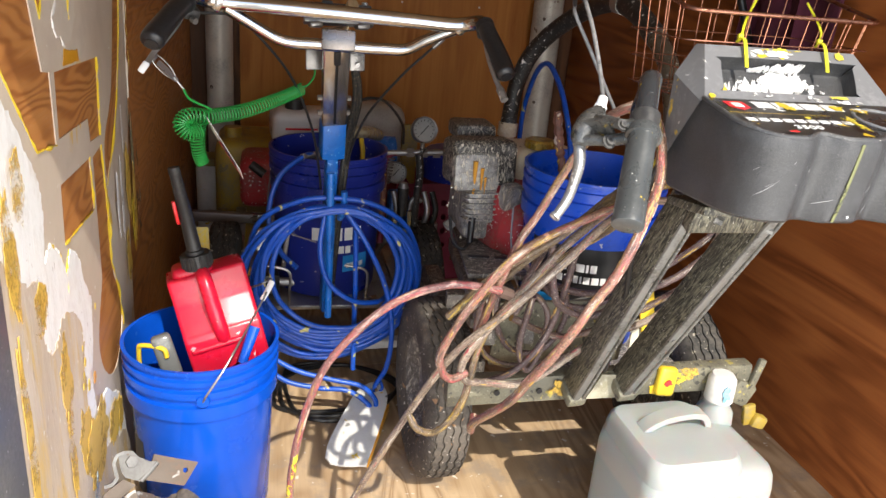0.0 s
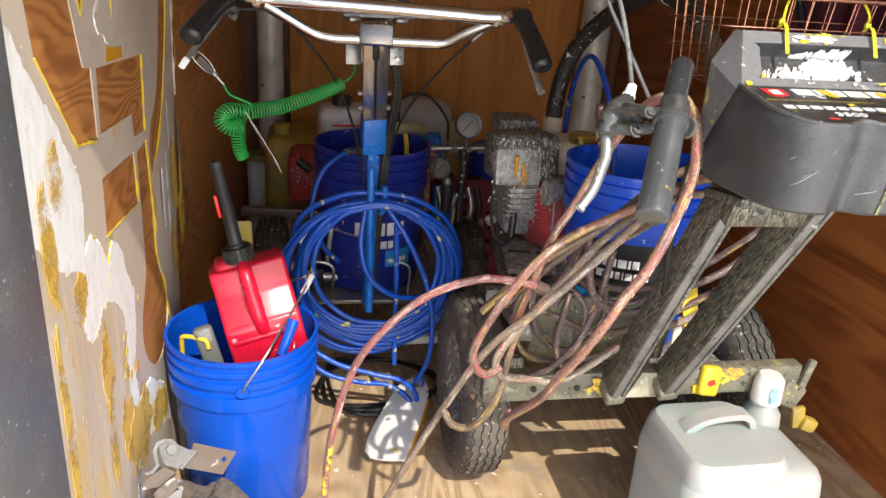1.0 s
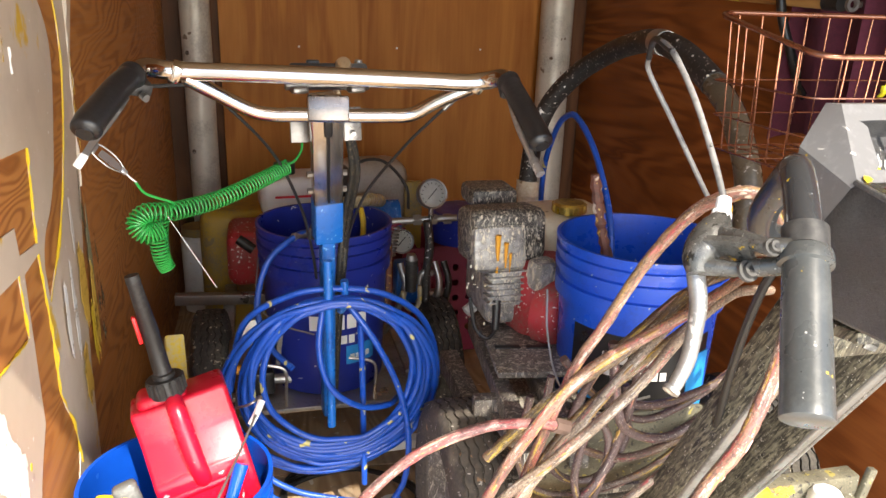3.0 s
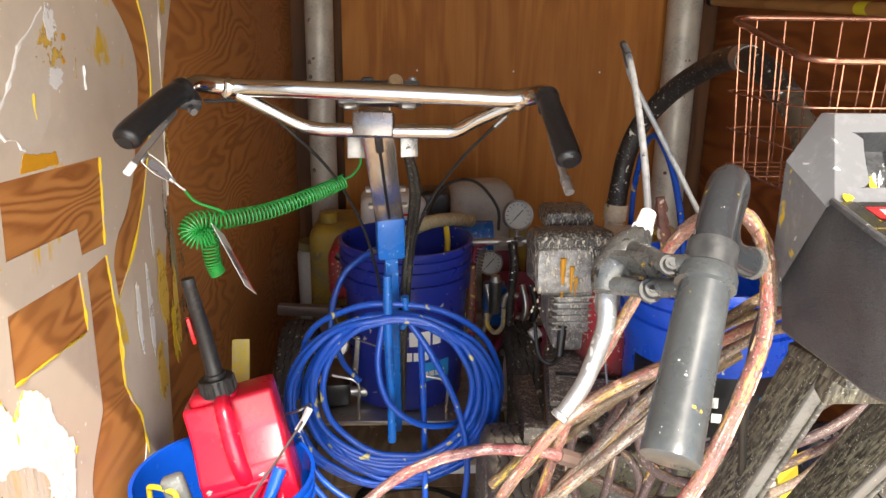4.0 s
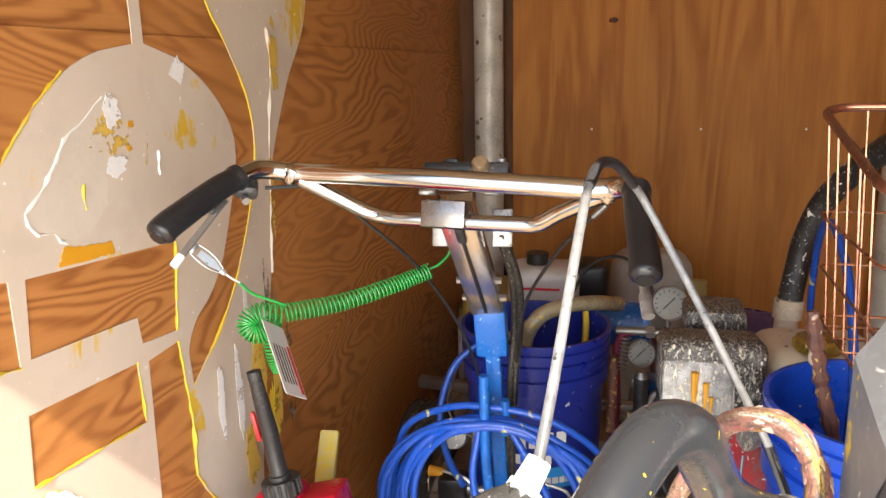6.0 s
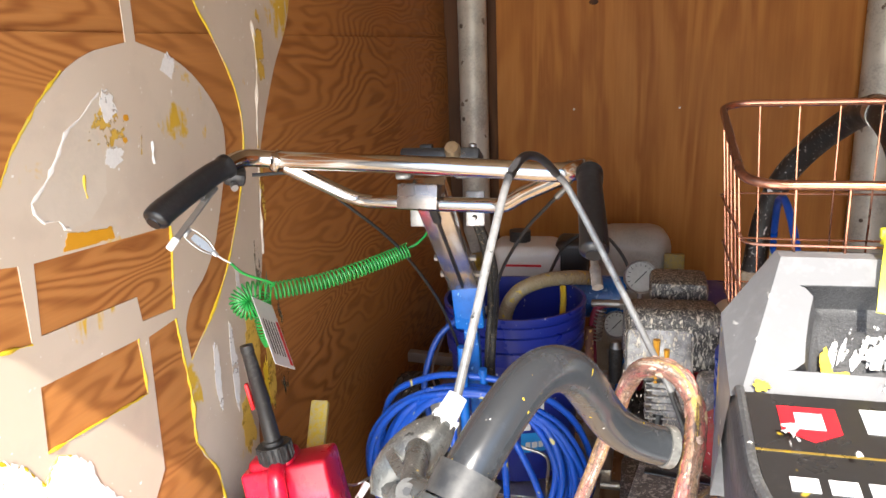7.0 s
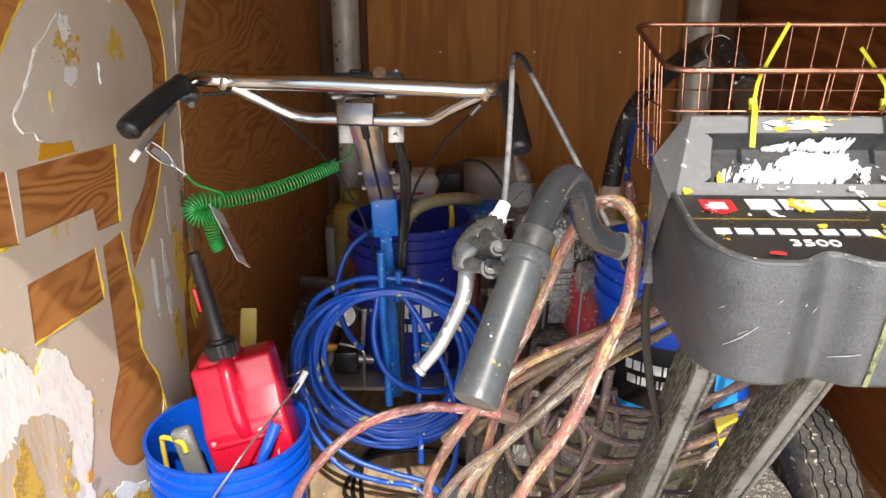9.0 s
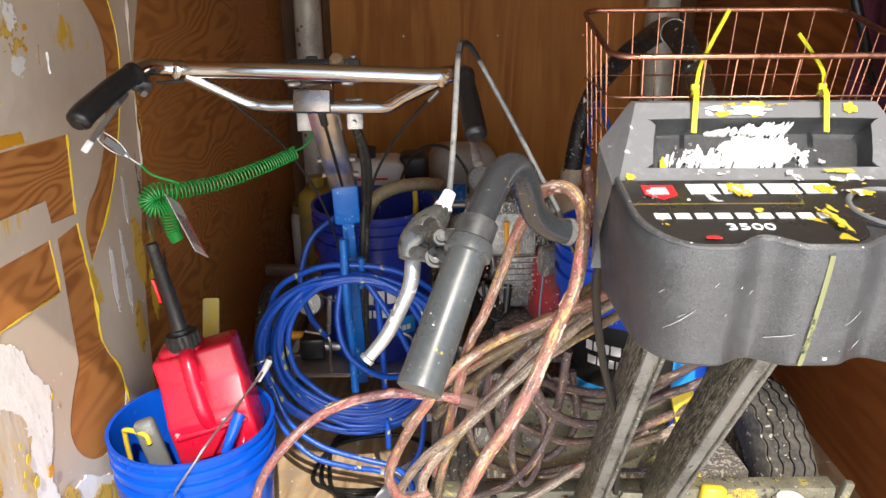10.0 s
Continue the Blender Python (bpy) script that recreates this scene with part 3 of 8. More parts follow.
def dirty_hose_material(name, base, shade, cream, red, yellow, dark):
    """Hose caked in dried road paint, dragged along its length; the last four say how much of each."""
    m = Nodes(name)
    sep = m.node("ShaderNodeSeparateXYZ")
    m.link(m.node("ShaderNodeTexCoord").outputs["UV"], sep.inputs[0])
    own = m.node("ShaderNodeObjectInfo").outputs["Random"]
    turn = m.math("MULTIPLY", sep.outputs["X"], 2 * math.pi)

    def dragged(stretch, shift):
        v = m.node("ShaderNodeCombineXYZ")
        m.link(m.math("COSINE", turn), v.inputs[0])
        m.link(m.math("SINE", turn), v.inputs[1])
        m.link(m.math("ADD", m.math("MULTIPLY", sep.outputs["Y"], stretch), m.math("ADD", m.math("MULTIPLY", own, 40.0), shift)), v.inputs[2])
        return v.outputs[0]

    fine = m.noise(3.0, 5.0, 0.68, dragged(75.0, 0.0))
    c = m.mix(m.ramp(m.noise(0.9, 4.0, 0.62, dragged(9.0, 3.0)), (0.38, 0.0), (0.60, 1.0)), base, shade)
    for colour, amount, stretch, shift in (((0.56, 0.51, 0.44), cream, 13.0, 7.0), ((0.44, 0.075, 0.085), red, 16.0, 13.0), ((0.56, 0.38, 0.05), yellow, 11.0, 19.0), ((0.075, 0.052, 0.05), dark, 19.0, 23.0)):
        f = m.noise(1.1, 6.0, 0.72, dragged(stretch, shift))
        c = m.mix(m.ramp(f, (0.66 - 0.26 * amount, 0.0), (0.72 - 0.26 * amount, 0.9)), c, colour)
    c = m.mix(m.ramp(fine, (0.50, 0.0), (0.60, 0.8)), c, tuple(v * 0.35 for v in base))
    c = m.mix(m.ramp(m.noise(2.0, 5.0, 0.7, dragged(130.0, 41.0)), (0.54, 0.0), (0.60, 0.75)), c, (0.06, 0.042, 0.042))
    c = m.mix(m.ramp(m.noise(3.2, 4.0, 0.6, dragged(95.0, 29.0)), (0.62, 0.0), (0.67, 0.7)), c, (0.68, 0.63, 0.56))
    return m.finish(c, m.ramp(fine, (0.3, 0.35), (0.7, 0.6)), 0.0, fine, 0.6, 0.0014)


def crust_material():
    """Flakes of road paint, each in its own colour."""
    m = Nodes("paint_flakes")
    pick = m.node("ShaderNodeNewGeometry").outputs["Random Per Island"]
    ramp = m.ramp(pick, (0.0, (0.38, 0.31, 0.25)), (0.2, (0.34, 0.21, 0.18)), (0.34, (0.34, 0.075, 0.085)), (0.48, (0.52, 0.46, 0.40)), (0.6, (0.44, 0.29, 0.05)), (0.78, (0.32, 0.22, 0.10)), (0.90, (0.11, 0.085, 0.08)))
    grit, mid = m.noise(160.0, 4.0, 0.65), m.noise(35.0, 4.0, 0.65)
    c = m.mix(m.ramp(grit, (0.54, 0.0), (0.62, 0.7)), ramp, (0.17, 0.10, 0.09))
    c = m.mix(m.ramp(mid, (0.56, 0.0), (0.64, 0.7)), c, (0.55, 0.48, 0.42))
    own = m.node("ShaderNodeObjectInfo").outputs["Random"]
    c = m.mix(1.0, c, m.ramp(own, (0.0, (0.5, 0.42, 0.4)), (0.35, (1.0, 0.95, 0.85)), (0.6, (0.7, 0.58, 0.55)), (1.0, (1.25, 1.15, 1.05))), "MULTIPLY")
    return m.finish(c, 0.42, 0.0, grit, 0.6, 0.0015)


def jug_material():
    m = Nodes("milky_polythene")
    sep = m.node("ShaderNodeSeparateXYZ")
    m.link(m.coord, sep.inputs[0])
    liquid = m.ramp(sep.outputs["Z"], (0.232, 1.0), (0.240, 0.0))
    c = m.mix(m.ramp(m.noise(6.0, 3.0, 0.5), (0.35, 0.0), (0.7, 0.6)), (0.39, 0.405, 0.395), (0.33, 0.36, 0.355))
    c = m.mix(liquid, c, (0.29, 0.35, 0.375))
    return m.finish(c, 0.36, 0.0, m.noise(30.0, 3.0, 0.5), 0.06, 0.002, Subsurface_Weight=0.5, Subsurface_Scale=0.04, Transmission_Weight=0.12)


def splatter_tube_material():
    """Black-sleeved suction hose, heavily flecked."""
    return coated("flecked_sleeve", (0.018, 0.017, 0.017), 0.45, 0.0, (0.05, 0.05, 0.05), 0.3, ((GREY_PAINT, 0.26), (WHITE_PAINT, 0.22)), 190.0, 0.2)


M.update(primer=primer_material(), brush_white=dry_brush("dragged_white_paint", (0.80, 0.79, 0.77), 0.5, 0.66), brush_speck=dry_brush("specks_of_white_paint", (0.80, 0.79, 0.77), 0.8, 0.30, 60.0), brush_scuff=dry_brush("white_scuffs", (0.74, 0.73, 0.71), 1.7, 0.16, 90.0), brush_olive=dry_brush("dull_yellow_run", (0.15, 0.155, 0.062), 0.1, 0.95, 40.0, 0.6, 0.06), brush_yellow=dry_brush("dragged_yellow_paint", (0.68, 0.55, 0.05), 0.3, 0.5),
         brush_ochre=dry_brush("ochre_stain", (0.66, 0.43, 0.075), 0.0, 0.80, 20.0, 0.55, 0.12), brush_fleck=dry_brush("flecks_of_ochre", (0.62, 0.40, 0.07), 0.4, 0.46, 75.0, 0.55, 0.03), brush_grime=dry_brush("dark_green_grime", (0.16, 0.15, 0.09), 0.0, 0.5, 36.0, 0.4, 0.15), brush_blue=dry_brush("pale_blue_wash", (0.36, 0.47, 0.55), 0.0, 0.55, 40.0, 0.4, 0.15), muffler=spattered("spattered_muffler", (0.070, 0.066, 0.062), (0.50, 0.47, 0.39), 0.46, 0.2, 0.4, 240.0),
         deck=spattered("grimy_deck", (0.17, 0.15, 0.13), (0.46, 0.42, 0.35), 0.42, 0.1, 0.3, 110.0), guard=spattered("spattered_guard", (0.50, 0.49, 0.475), (0.66, 0.61, 0.50), 0.36, 0.3, 0.3, 130.0), strut=strut_material())
M.update(crust=crust_material(), film=paint_film_material(), peel=peeling_material(), dirty=dirty_hose_material("paint_caked_hose", (0.21, 0.135, 0.095), (0.12, 0.075, 0.075), 0.32, 0.3, 0.36, 0.5),
         hose_pink=dirty_hose_material("pink_caked_hose", (0.33, 0.14, 0.125), (0.24, 0.12, 0.115), 0.42, 0.55, 0.25, 0.45), hose_cream=dirty_hose_material("cream_caked_hose", (0.35, 0.275, 0.20), (0.21, 0.145, 0.11), 0.46, 0.34, 0.28, 0.45),
         hose_dark=dirty_hose_material("dark_caked_hose", (0.13, 0.082, 0.075), (0.085, 0.055, 0.06), 0.25, 0.2, 0.25, 0.5), hose_ochre=dirty_hose_material("ochre_caked_hose", (0.22, 0.15, 0.065), (0.13, 0.085, 0.06), 0.3, 0.2, 0.45, 0.45), hose_warm=dirty_hose_material("warm_caked_hose", (0.31, 0.20, 0.125), (0.26, 0.095, 0.08), 0.42, 0.48, 0.42, 0.45), jug=jug_material(), sleeve=splatter_tube_material())
M["glass"] = Nodes("gauge_glass").finish((1.0, 1.0, 1.0), 0.03, 0.0, Transmission_Weight=1.0)


# ---- building helpers ----
PLACED = {}


def thing(name, at, label, category, group="", kind=""):
    ob = new(name)
    ob.location = at
    ob.empty_display_size = 0.05
    PLACED[ob.name] = Vector(at)
    return tagged(ob, label, category, group, kind)


def mesh_of(name, bm, material, angle=38):
    me = bpy.data.meshes.new(name)
    bmesh.ops.recalc_face_normals(bm, faces=bm.faces)
    bm.to_mesh(me)
    bm.free()
    for p in me.polygons:
        p.use_smooth = True
    me.set_sharp_from_angle(angle=radians(angle))
    me.materials.append(M[material])
    return me


def part(name, bm, material, parent=None, label="", angle=38):
    ob = new(name, mesh_of(name, bm, material, angle))
    if parent is not None:
        ob.parent = parent
        if parent.name in PLACED:
            ob.matrix_parent_inverse = Matrix.Translation(-PLACED[parent.name])
    if label:
        ob["label"] = label
    return ob


def solid(name, bm, material, label, category, group="", kind="", angle=38):
    """A thing that is one mesh."""
    return tagged(part(name, bm, material, None, "", angle), label, category, group, kind)


def curve(points, steps=8, closed=False):
    """Catmull-Rom through the points."""
    p = [Vector(q) for q in points]
    n = len(p)
    out = []
    for i in range(n if closed else n - 1):
        a, b = p[i], p[(i + 1) % n]
        z = p[i - 1] if closed or i > 0 else a + (a - b)
        c = p[(i + 2) % n] if closed or i + 2 < n else b + (b - a)
        for k in range(steps):
            t = k / steps
            out.append(0.5 * (2 * a + (b - z) * t + (2 * z - 5 * a + 4 * b - c) * t * t + (3 * a - z - 3 * b + c) * t ** 3))
    if not closed:
        out.append(p[-1])
    return out


def sweep(bm, line, radius, sides=10, closed=False, wobble=0.0, seed=0):
    """A tube along a line of points; radius is a number or a function of 0..1."""
    rnd = random.Random(seed)
    n = len(line)
    rings, up = [], None
    for i, q in enumerate(line):
        if closed:
            d = (line[(i + 1) % n] - line[i - 1]).normalized()
        else:
            d = (line[min(i + 1, n - 1)] - line[max(i - 1, 0)]).normalized()
        if up is None:
            up = d.orthogonal().normalized()
        up = (up - d * up.dot(d)).normalized()
        side = d.cross(up)
        r = (radius(i / (n - 1)) if callable(radius) else radius) * (1 + wobble * rnd.uniform(-1, 1))
        rings.append([bm.verts.new(q + r * (math.cos(a) * up + math.sin(a) * side)) for a in (2 * math.pi * k / sides for k in range(sides))])
    for i in range(n if closed else n - 1):
        a, b = rings[i], rings[(i + 1) % n]
        shift = 0
        if closed and i == n - 1:
            shift = min(range(sides), key=lambda s: (a[0].co - b[s].co).length)
        for k in range(sides):
            bm.faces.new((a[k], a[(k + 1) % sides], b[(k + 1 + shift) % sides], b[(k + shift) % sides]))
    if not closed:
        bm.faces.new(rings[0][::-1])
        bm.faces.new(rings[-1])
    return bm


def hose_mesh(points, radius, sides=12, steps=10, wobble=0.06, seed=0):
    """A tube whose map runs round it and along its length."""
    line = curve(points, steps)
    bm = sweep(bmesh.new(), line, radius, sides, False, wobble, seed)
    far = [0.0]
    for a, b in zip(line, line[1:]):
        far.append(far[-1] + (b - a).length)
    layer = bm.loops.layers.uv.new("along")
    bm.verts.index_update()
    for f in bm.faces:
        if len(f.verts) != 4:
            continue
        cols = [v.index % sides for v in f.verts]
        for loop in f.loops:
            k = loop.vert.index % sides
            if max(cols) - min(cols) > 1 and k == 0:
                k = sides
            loop[layer].uv = (k / sides, far[loop.vert.index // sides])
    return bm


def tube(points, radius, sides=10, steps=8, closed=False, wobble=0.0, seed=0):
    return sweep(bmesh.new(), curve(points, steps, closed), radius, sides, closed, wobble, seed)


def rod(bm, a, b, r0, r1=None, sides=16):
    a, b = Vector(a), Vector(b)
    r1 = r0 if r1 is None else r1
    return sweep(bm, [a, b], lambda t: r0 + (r1 - r0) * t, sides)


def box(bm, size, m=None, bevel=0.0, segments=2):
    made = bmesh.ops.create_cube(bm, size=1.0, matrix=(m or Matrix()) @ Matrix.Diagonal((*size, 1)))
    if bevel:
        edges = list({e for v in made["verts"] for e in v.link_edges})
        bmesh.ops.bevel(bm, geom=edges, offset=bevel, segments=segments, profile=0.5, affect="EDGES")
    return bm


def boxed(size, m=None, bevel=0.0, segments=2):
    return box(bmesh.new(), size, m, bevel, segments)


def lathe(bm, profile, m=None, sides=40, closed=False, twist=None):
    """Spin (radius, height) pairs about z."""
    rings = []
    for k in range(sides):
        a = 2 * math.pi * k / sides
        ring = []
        for j, (r, z) in enumerate(profile):
            if twist:
                z += twist(j, k)
            ring.append(bm.verts.new((m or Matrix()) @ Vector((r * math.cos(a), r * math.sin(a), z))))
        rings.append(ring)
    n = len(profile)
    for k in range(sides):
        a, b = rings[k], rings[(k + 1) % sides]
        for j in range(n if closed else n - 1):
            bm.faces.new((a[j], b[j], b[(j + 1) % n], a[(j + 1) % n]))
    if not closed:
        for j in (0, n - 1):
            if profile[j][0] > 1e-4:
                bm.faces.new([r[j] for r in rings])
    bmesh.ops.remove_doubles(bm, verts=bm.verts, dist=1e-5)
    return bm


def slab(outline, lift, holes=(), place=None):
    """A flat shape (u, v) with holes, given thickness along w; place maps (u, v, w) to the world."""
    bm = bmesh.new()
    edges = []
    for loop in (outline, *holes):
        vs = [bm.verts.new((u, v, 0)) for u, v in loop]
        edges += [bm.edges.new((vs[i], vs[(i + 1) % len(vs)])) for i in range(len(vs))]
    bmesh.ops.triangle_fill(bm, use_beauty=True, use_dissolve=False, edges=edges)
    faces = list(bm.faces)
    made = bmesh.ops.extrude_face_region(bm, geom=faces)
    bmesh.ops.translate(bm, vec=(0, 0, lift), verts=[v for v in made["geom"] if isinstance(v, bmesh.types.BMVert)])
    bmesh.ops.transform(bm, matrix=place or Matrix(), verts=bm.verts)
    return bm


def rounded(points, steps=5):
    return [(q.x, q.y) for q in curve([(u, v, 0) for u, v in points], steps, True)]


def splash(u, v, su, sv, seed, n=72, rough=0.55):
    """An uneven blot round (u, v)."""
    out = []
    for k in range(n):
        a = 2 * math.pi * k / n
        c, s = math.cos(a), math.sin(a)
        f = 0.72 + rough * (noise.noise(Vector((1.6 * c + seed * 7.3, 1.6 * s, seed))) + 0.6 * noise.noise(Vector((5 * c, 5 * s, seed * 3.1))) + 0.35 * noise.noise(Vector((13 * c, 13 * s, seed * 1.7))))
        out.append((u + su * c * max(f, 0.15), v + sv * s * max(f, 0.15)))
    return out


def frame_of(origin, u, v):
    """A matrix whose x and y axes run along u and v."""
    u, v = Vector(u).normalized(), Vector(v)
    w = u.cross(v).normalized()
    v = w.cross(u)
    m = Matrix((u, v, w)).transposed().to_4x4()
    m.translation = origin
    return m


def letter_blocks(widths, height, gap, lift, place, cut=0.0):
    """Plain bars standing for a line of letters, centred on the origin."""
    bm = bmesh.new()
    total = sum(widths) + gap * (len(widths) - 1)
    u = -total / 2
    for w in widths:
        box(bm, (w, height, lift), place @ Matrix.Translation((u + w / 2, 0, lift / 2)))
        u += w + gap
    return bm


def ribbon(line, across, width, thick):
    """A flat strip along a line, its width along one direction."""
    bm = bmesh.new()
    rings = []
    for i, q in enumerate(line):
        d = (line[min(i + 1, len(line) - 1)] - line[max(i - 1, 0)]).normalized()
        a = Vector(across)
        a = (a - d * a.dot(d)).normalized() * width / 2
        n = d.cross(a).normalized() * thick / 2
        rings.append([bm.verts.new(q + v) for v in (a + n, n - a, -a - n, a - n)])
    for a, b in zip(rings, rings[1:]):
        for k in range(4):
            bm.faces.new((a[k], a[(k + 1) % 4], b[(k + 1) % 4], b[k]))
    bm.faces.new(rings[0][::-1])
    bm.faces.new(rings[-1])
    return bm


def lettering(text, size, place, lift=0.0006):
    c = bpy.data.curves.new("text", "FONT")
    c.body, c.size, c.extrude, c.align_x, c.align_y = text, size, lift, "CENTER", "CENTER"
    ob = bpy.data.objects.new("text", c)
    me = bpy.data.meshes.new_from_object(ob)
    bpy.data.objects.remove(ob)
    bm = bmesh.new()
    bm.from_mesh(me)
    bpy.data.meshes.remove(me)
    bmesh.ops.transform(bm, matrix=place, verts=bm.verts)
    return bm


# ---- the trailer ----
LEFT, RIGHT, FRONT, REAR, TOP, SEAM = -0.20, 1.35, 3.17, 0.855, 1.75, 1.165

# unseen ground, made pale to bounce sunlight into the trailer
ground = solid("ground", boxed((4000, 4000, 0.2), pose(0, 0, -0.6)), "ground", "pale concrete ground outside the trailer, unseen, bounces light in", "ground", kind="structure")

floor = thing("floor", (0.5, 2, 0), "worn pale plywood trailer floor with grain and scuffs", "floor", kind="structure")
for i, (y0, y1) in enumerate(((0.62, 1.895), (1.9, FRONT + 0.02))):
    part("floor_panel", boxed((RIGHT - LEFT + 0.04, y1 - y0, 0.02), pose((LEFT + RIGHT) / 2, (y0 + y1) / 2, -0.01), 0.001, 1), "ply_floor", floor)

wall_left = thing("wall_left", (LEFT, 2, 0), "brown plywood side wall with patches of overspray", "wall", kind="structure")
part("backing", boxed((0.02, FRONT - REAR, TOP + 0.5), pose(LEFT - 0.040, (FRONT + REAR) / 2, TOP / 2 - 0.25)), "ply_edge", wall_left)
part("lower_panel", boxed((0.02, FRONT - REAR, SEAM), pose(LEFT - 0.01, (FRONT + REAR) / 2, SEAM / 2), 0.001, 1), "ply_wall", wall_left)
part("upper_panel", boxed((0.02, FRONT - REAR, TOP - SEAM + 0.01), pose(LEFT - 0.016, (FRONT + REAR) / 2, (TOP + SEAM - 0.01) / 2), 0.001, 1), "ply_wall", wall_left)

part("painted_end", boxed((0.021, 0.004, TOP), pose(LEFT - 0.0096, REAR - 0.0022, TOP / 2)), "primer", wall_left, "paint-smeared end of the panel")

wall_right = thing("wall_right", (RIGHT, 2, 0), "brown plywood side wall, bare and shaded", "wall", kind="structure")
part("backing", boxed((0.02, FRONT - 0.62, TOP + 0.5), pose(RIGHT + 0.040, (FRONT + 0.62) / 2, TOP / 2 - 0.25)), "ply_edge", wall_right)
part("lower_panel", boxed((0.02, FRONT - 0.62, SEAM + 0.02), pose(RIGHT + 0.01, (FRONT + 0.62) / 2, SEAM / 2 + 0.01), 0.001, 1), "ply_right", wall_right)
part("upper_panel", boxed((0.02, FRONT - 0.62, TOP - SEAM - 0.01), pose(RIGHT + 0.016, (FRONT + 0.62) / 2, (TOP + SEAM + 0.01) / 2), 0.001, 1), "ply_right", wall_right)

wall_front = thing("wall_front", (0.5, FRONT, 0), "varnished plywood front wall with vertical grain and small nails", "wall", kind="structure")
part("backing", boxed((RIGHT - LEFT + 0.04, 0.02, TOP + 0.5), pose((LEFT + RIGHT) / 2, FRONT + 0.032, TOP / 2 - 0.25)), "ply_edge", wall_front)
part("panel", boxed((1.185, 0.02, TOP - 0.01), pose(0.575, FRONT + 0.01, TOP / 2), 0.002, 1), "ply_front", wall_front)
for x in (0.256, 0.612, 0.932):
    part("nail", lathe(bmesh.new(), [(0.0, 0.0015), (0.003, 0.001), (0.0038, 0.0)], pose(x, FRONT, 0.905, 90), 10), "letter_white", wall_front, "bright nail head")
part("knot_hole", lathe(bmesh.new(), [(0.0, 0.0012), (0.014, 0.0012), (0.016, 0.0)], pose(0.319, FRONT, 1.262, 90) @ Matrix.Diagonal((1.0, 0.55, 1, 1)), 14), "ply_edge", wall_front, "dark plugged knot")

# unseen; it overhangs the open end so that its edge bounds the sunlight
ceiling = solid("ceiling", boxed((RIGHT - LEFT + 0.1, FRONT + 0.06 - 0.245, 0.03), pose((LEFT + RIGHT) / 2, (FRONT + 0.06 + 0.245) / 2, TOP + 0.015)), "ceiling", "plain brown ceiling sheet, unseen, overhanging to cut the sunlight", "ceiling", kind="structure")

for name, x, r, sx in (("post_left", -0.090, 0.050, 1.0), ("post_right", 1.207, 0.061, 1.0)):
    post = thing(name, (x, FRONT - 0.06, 0), "grey galvanised corner post with dents and scuffs", "post", kind="structure")
    bm = lathe(bmesh.new(), [(r, 0), (r, TOP)], pose(x, FRONT - 0.06, 0), 28)
    part("shaft", bm, "post", post)
    for z in (0.55, 0.885, 1.2):
        part("bolt", lathe(bmesh.new(), [(0.0, 0.003), (0.006, 0.002), (0.008, 0.0)], pose(x - 0.03, FRONT - 0.06 - r * 0.84, z, 90, 0, -30), 8), "hardware", post)

jamb = thing("door_frame", (LEFT - 0.03, 0.7, 0), "weathered grey steel frame post at the trailer's open end", "door frame", kind="structure")
part("post", boxed((0.07, 0.24, TOP + 0.5), pose(LEFT - 0.0285, REAR - 0.119, TOP / 2 - 0.25), 0.012, 3), "jamb", jamb)
post_r = thing("door_frame", (RIGHT + 0.03, 0.7, 0), "weathered grey steel frame post at the trailer's open end", "door frame", kind="structure")
part("post", boxed((0.07, 0.24, TOP + 0.5), pose(RIGHT + 0.06, 0.5, TOP / 2 - 0.25), 0.008), "jamb", post_r)
solid("sill", boxed((RIGHT - LEFT + 0.1, 0.06, 0.5), pose((LEFT + RIGHT) / 2, 0.585, -0.252), 0.006), "jamb", "grey steel sill at the trailer's open end", "sill", kind="structure")

# overspray on the left wall, with the bare shapes that stencils and parts left
WALL = frame_of((LEFT, 0, 0), (0, 1, 0), (0, 0, 1))
crescent = [(1.405, 1.40), (1.405, 1.153), (1.506, 1.127), (1.596, 1.055), (1.621, 0.989), (1.585, 0.896), (1.532, 0.79), (1.432, 0.735), (1.44, 0.652), (1.538, 0.723), (1.61, 0.815), (1.676, 0.955), (1.678, 1.05), (1.622, 1.146), (1.552, 1.225), (1.48, 1.40)]
wedge = [(1.383, 1.40), (1.383, 1.152), (1.284, 1.137), (1.205, 1.083), (1.152, 1.03), (1.111, 0.969), (1.077, 1.053), (1.03, 1.17), (0.96, 1.40)]
shard = [(0.90, 1.12), (1.045, 1.07), (1.068, 1.00), (1.10, 0.905), (1.133, 0.899), (1.133, 0.802), (1.04, 0.815), (0.93, 0.94)]
band = [(1.156, 0.896), (1.43, 0.879), (1.412, 0.750), (1.335, 0.757), (1.33, 0.796), (1.148, 0.806)]
square = [(1.133, 0.745), (1.32, 0.735), (1.324, 0.647), (1.126, 0.66)]
spoon = [(1.343, 0.729), (1.412, 0.733), (1.43, 0.60), (1.424, 0.50), (1.478, 0.43), (1.49, 0.367), (1.44, 0.315), (1.375, 0.303), (1.305, 0.342), (1.27, 0.40), (1.278, 0.445), (1.337, 0.513)]


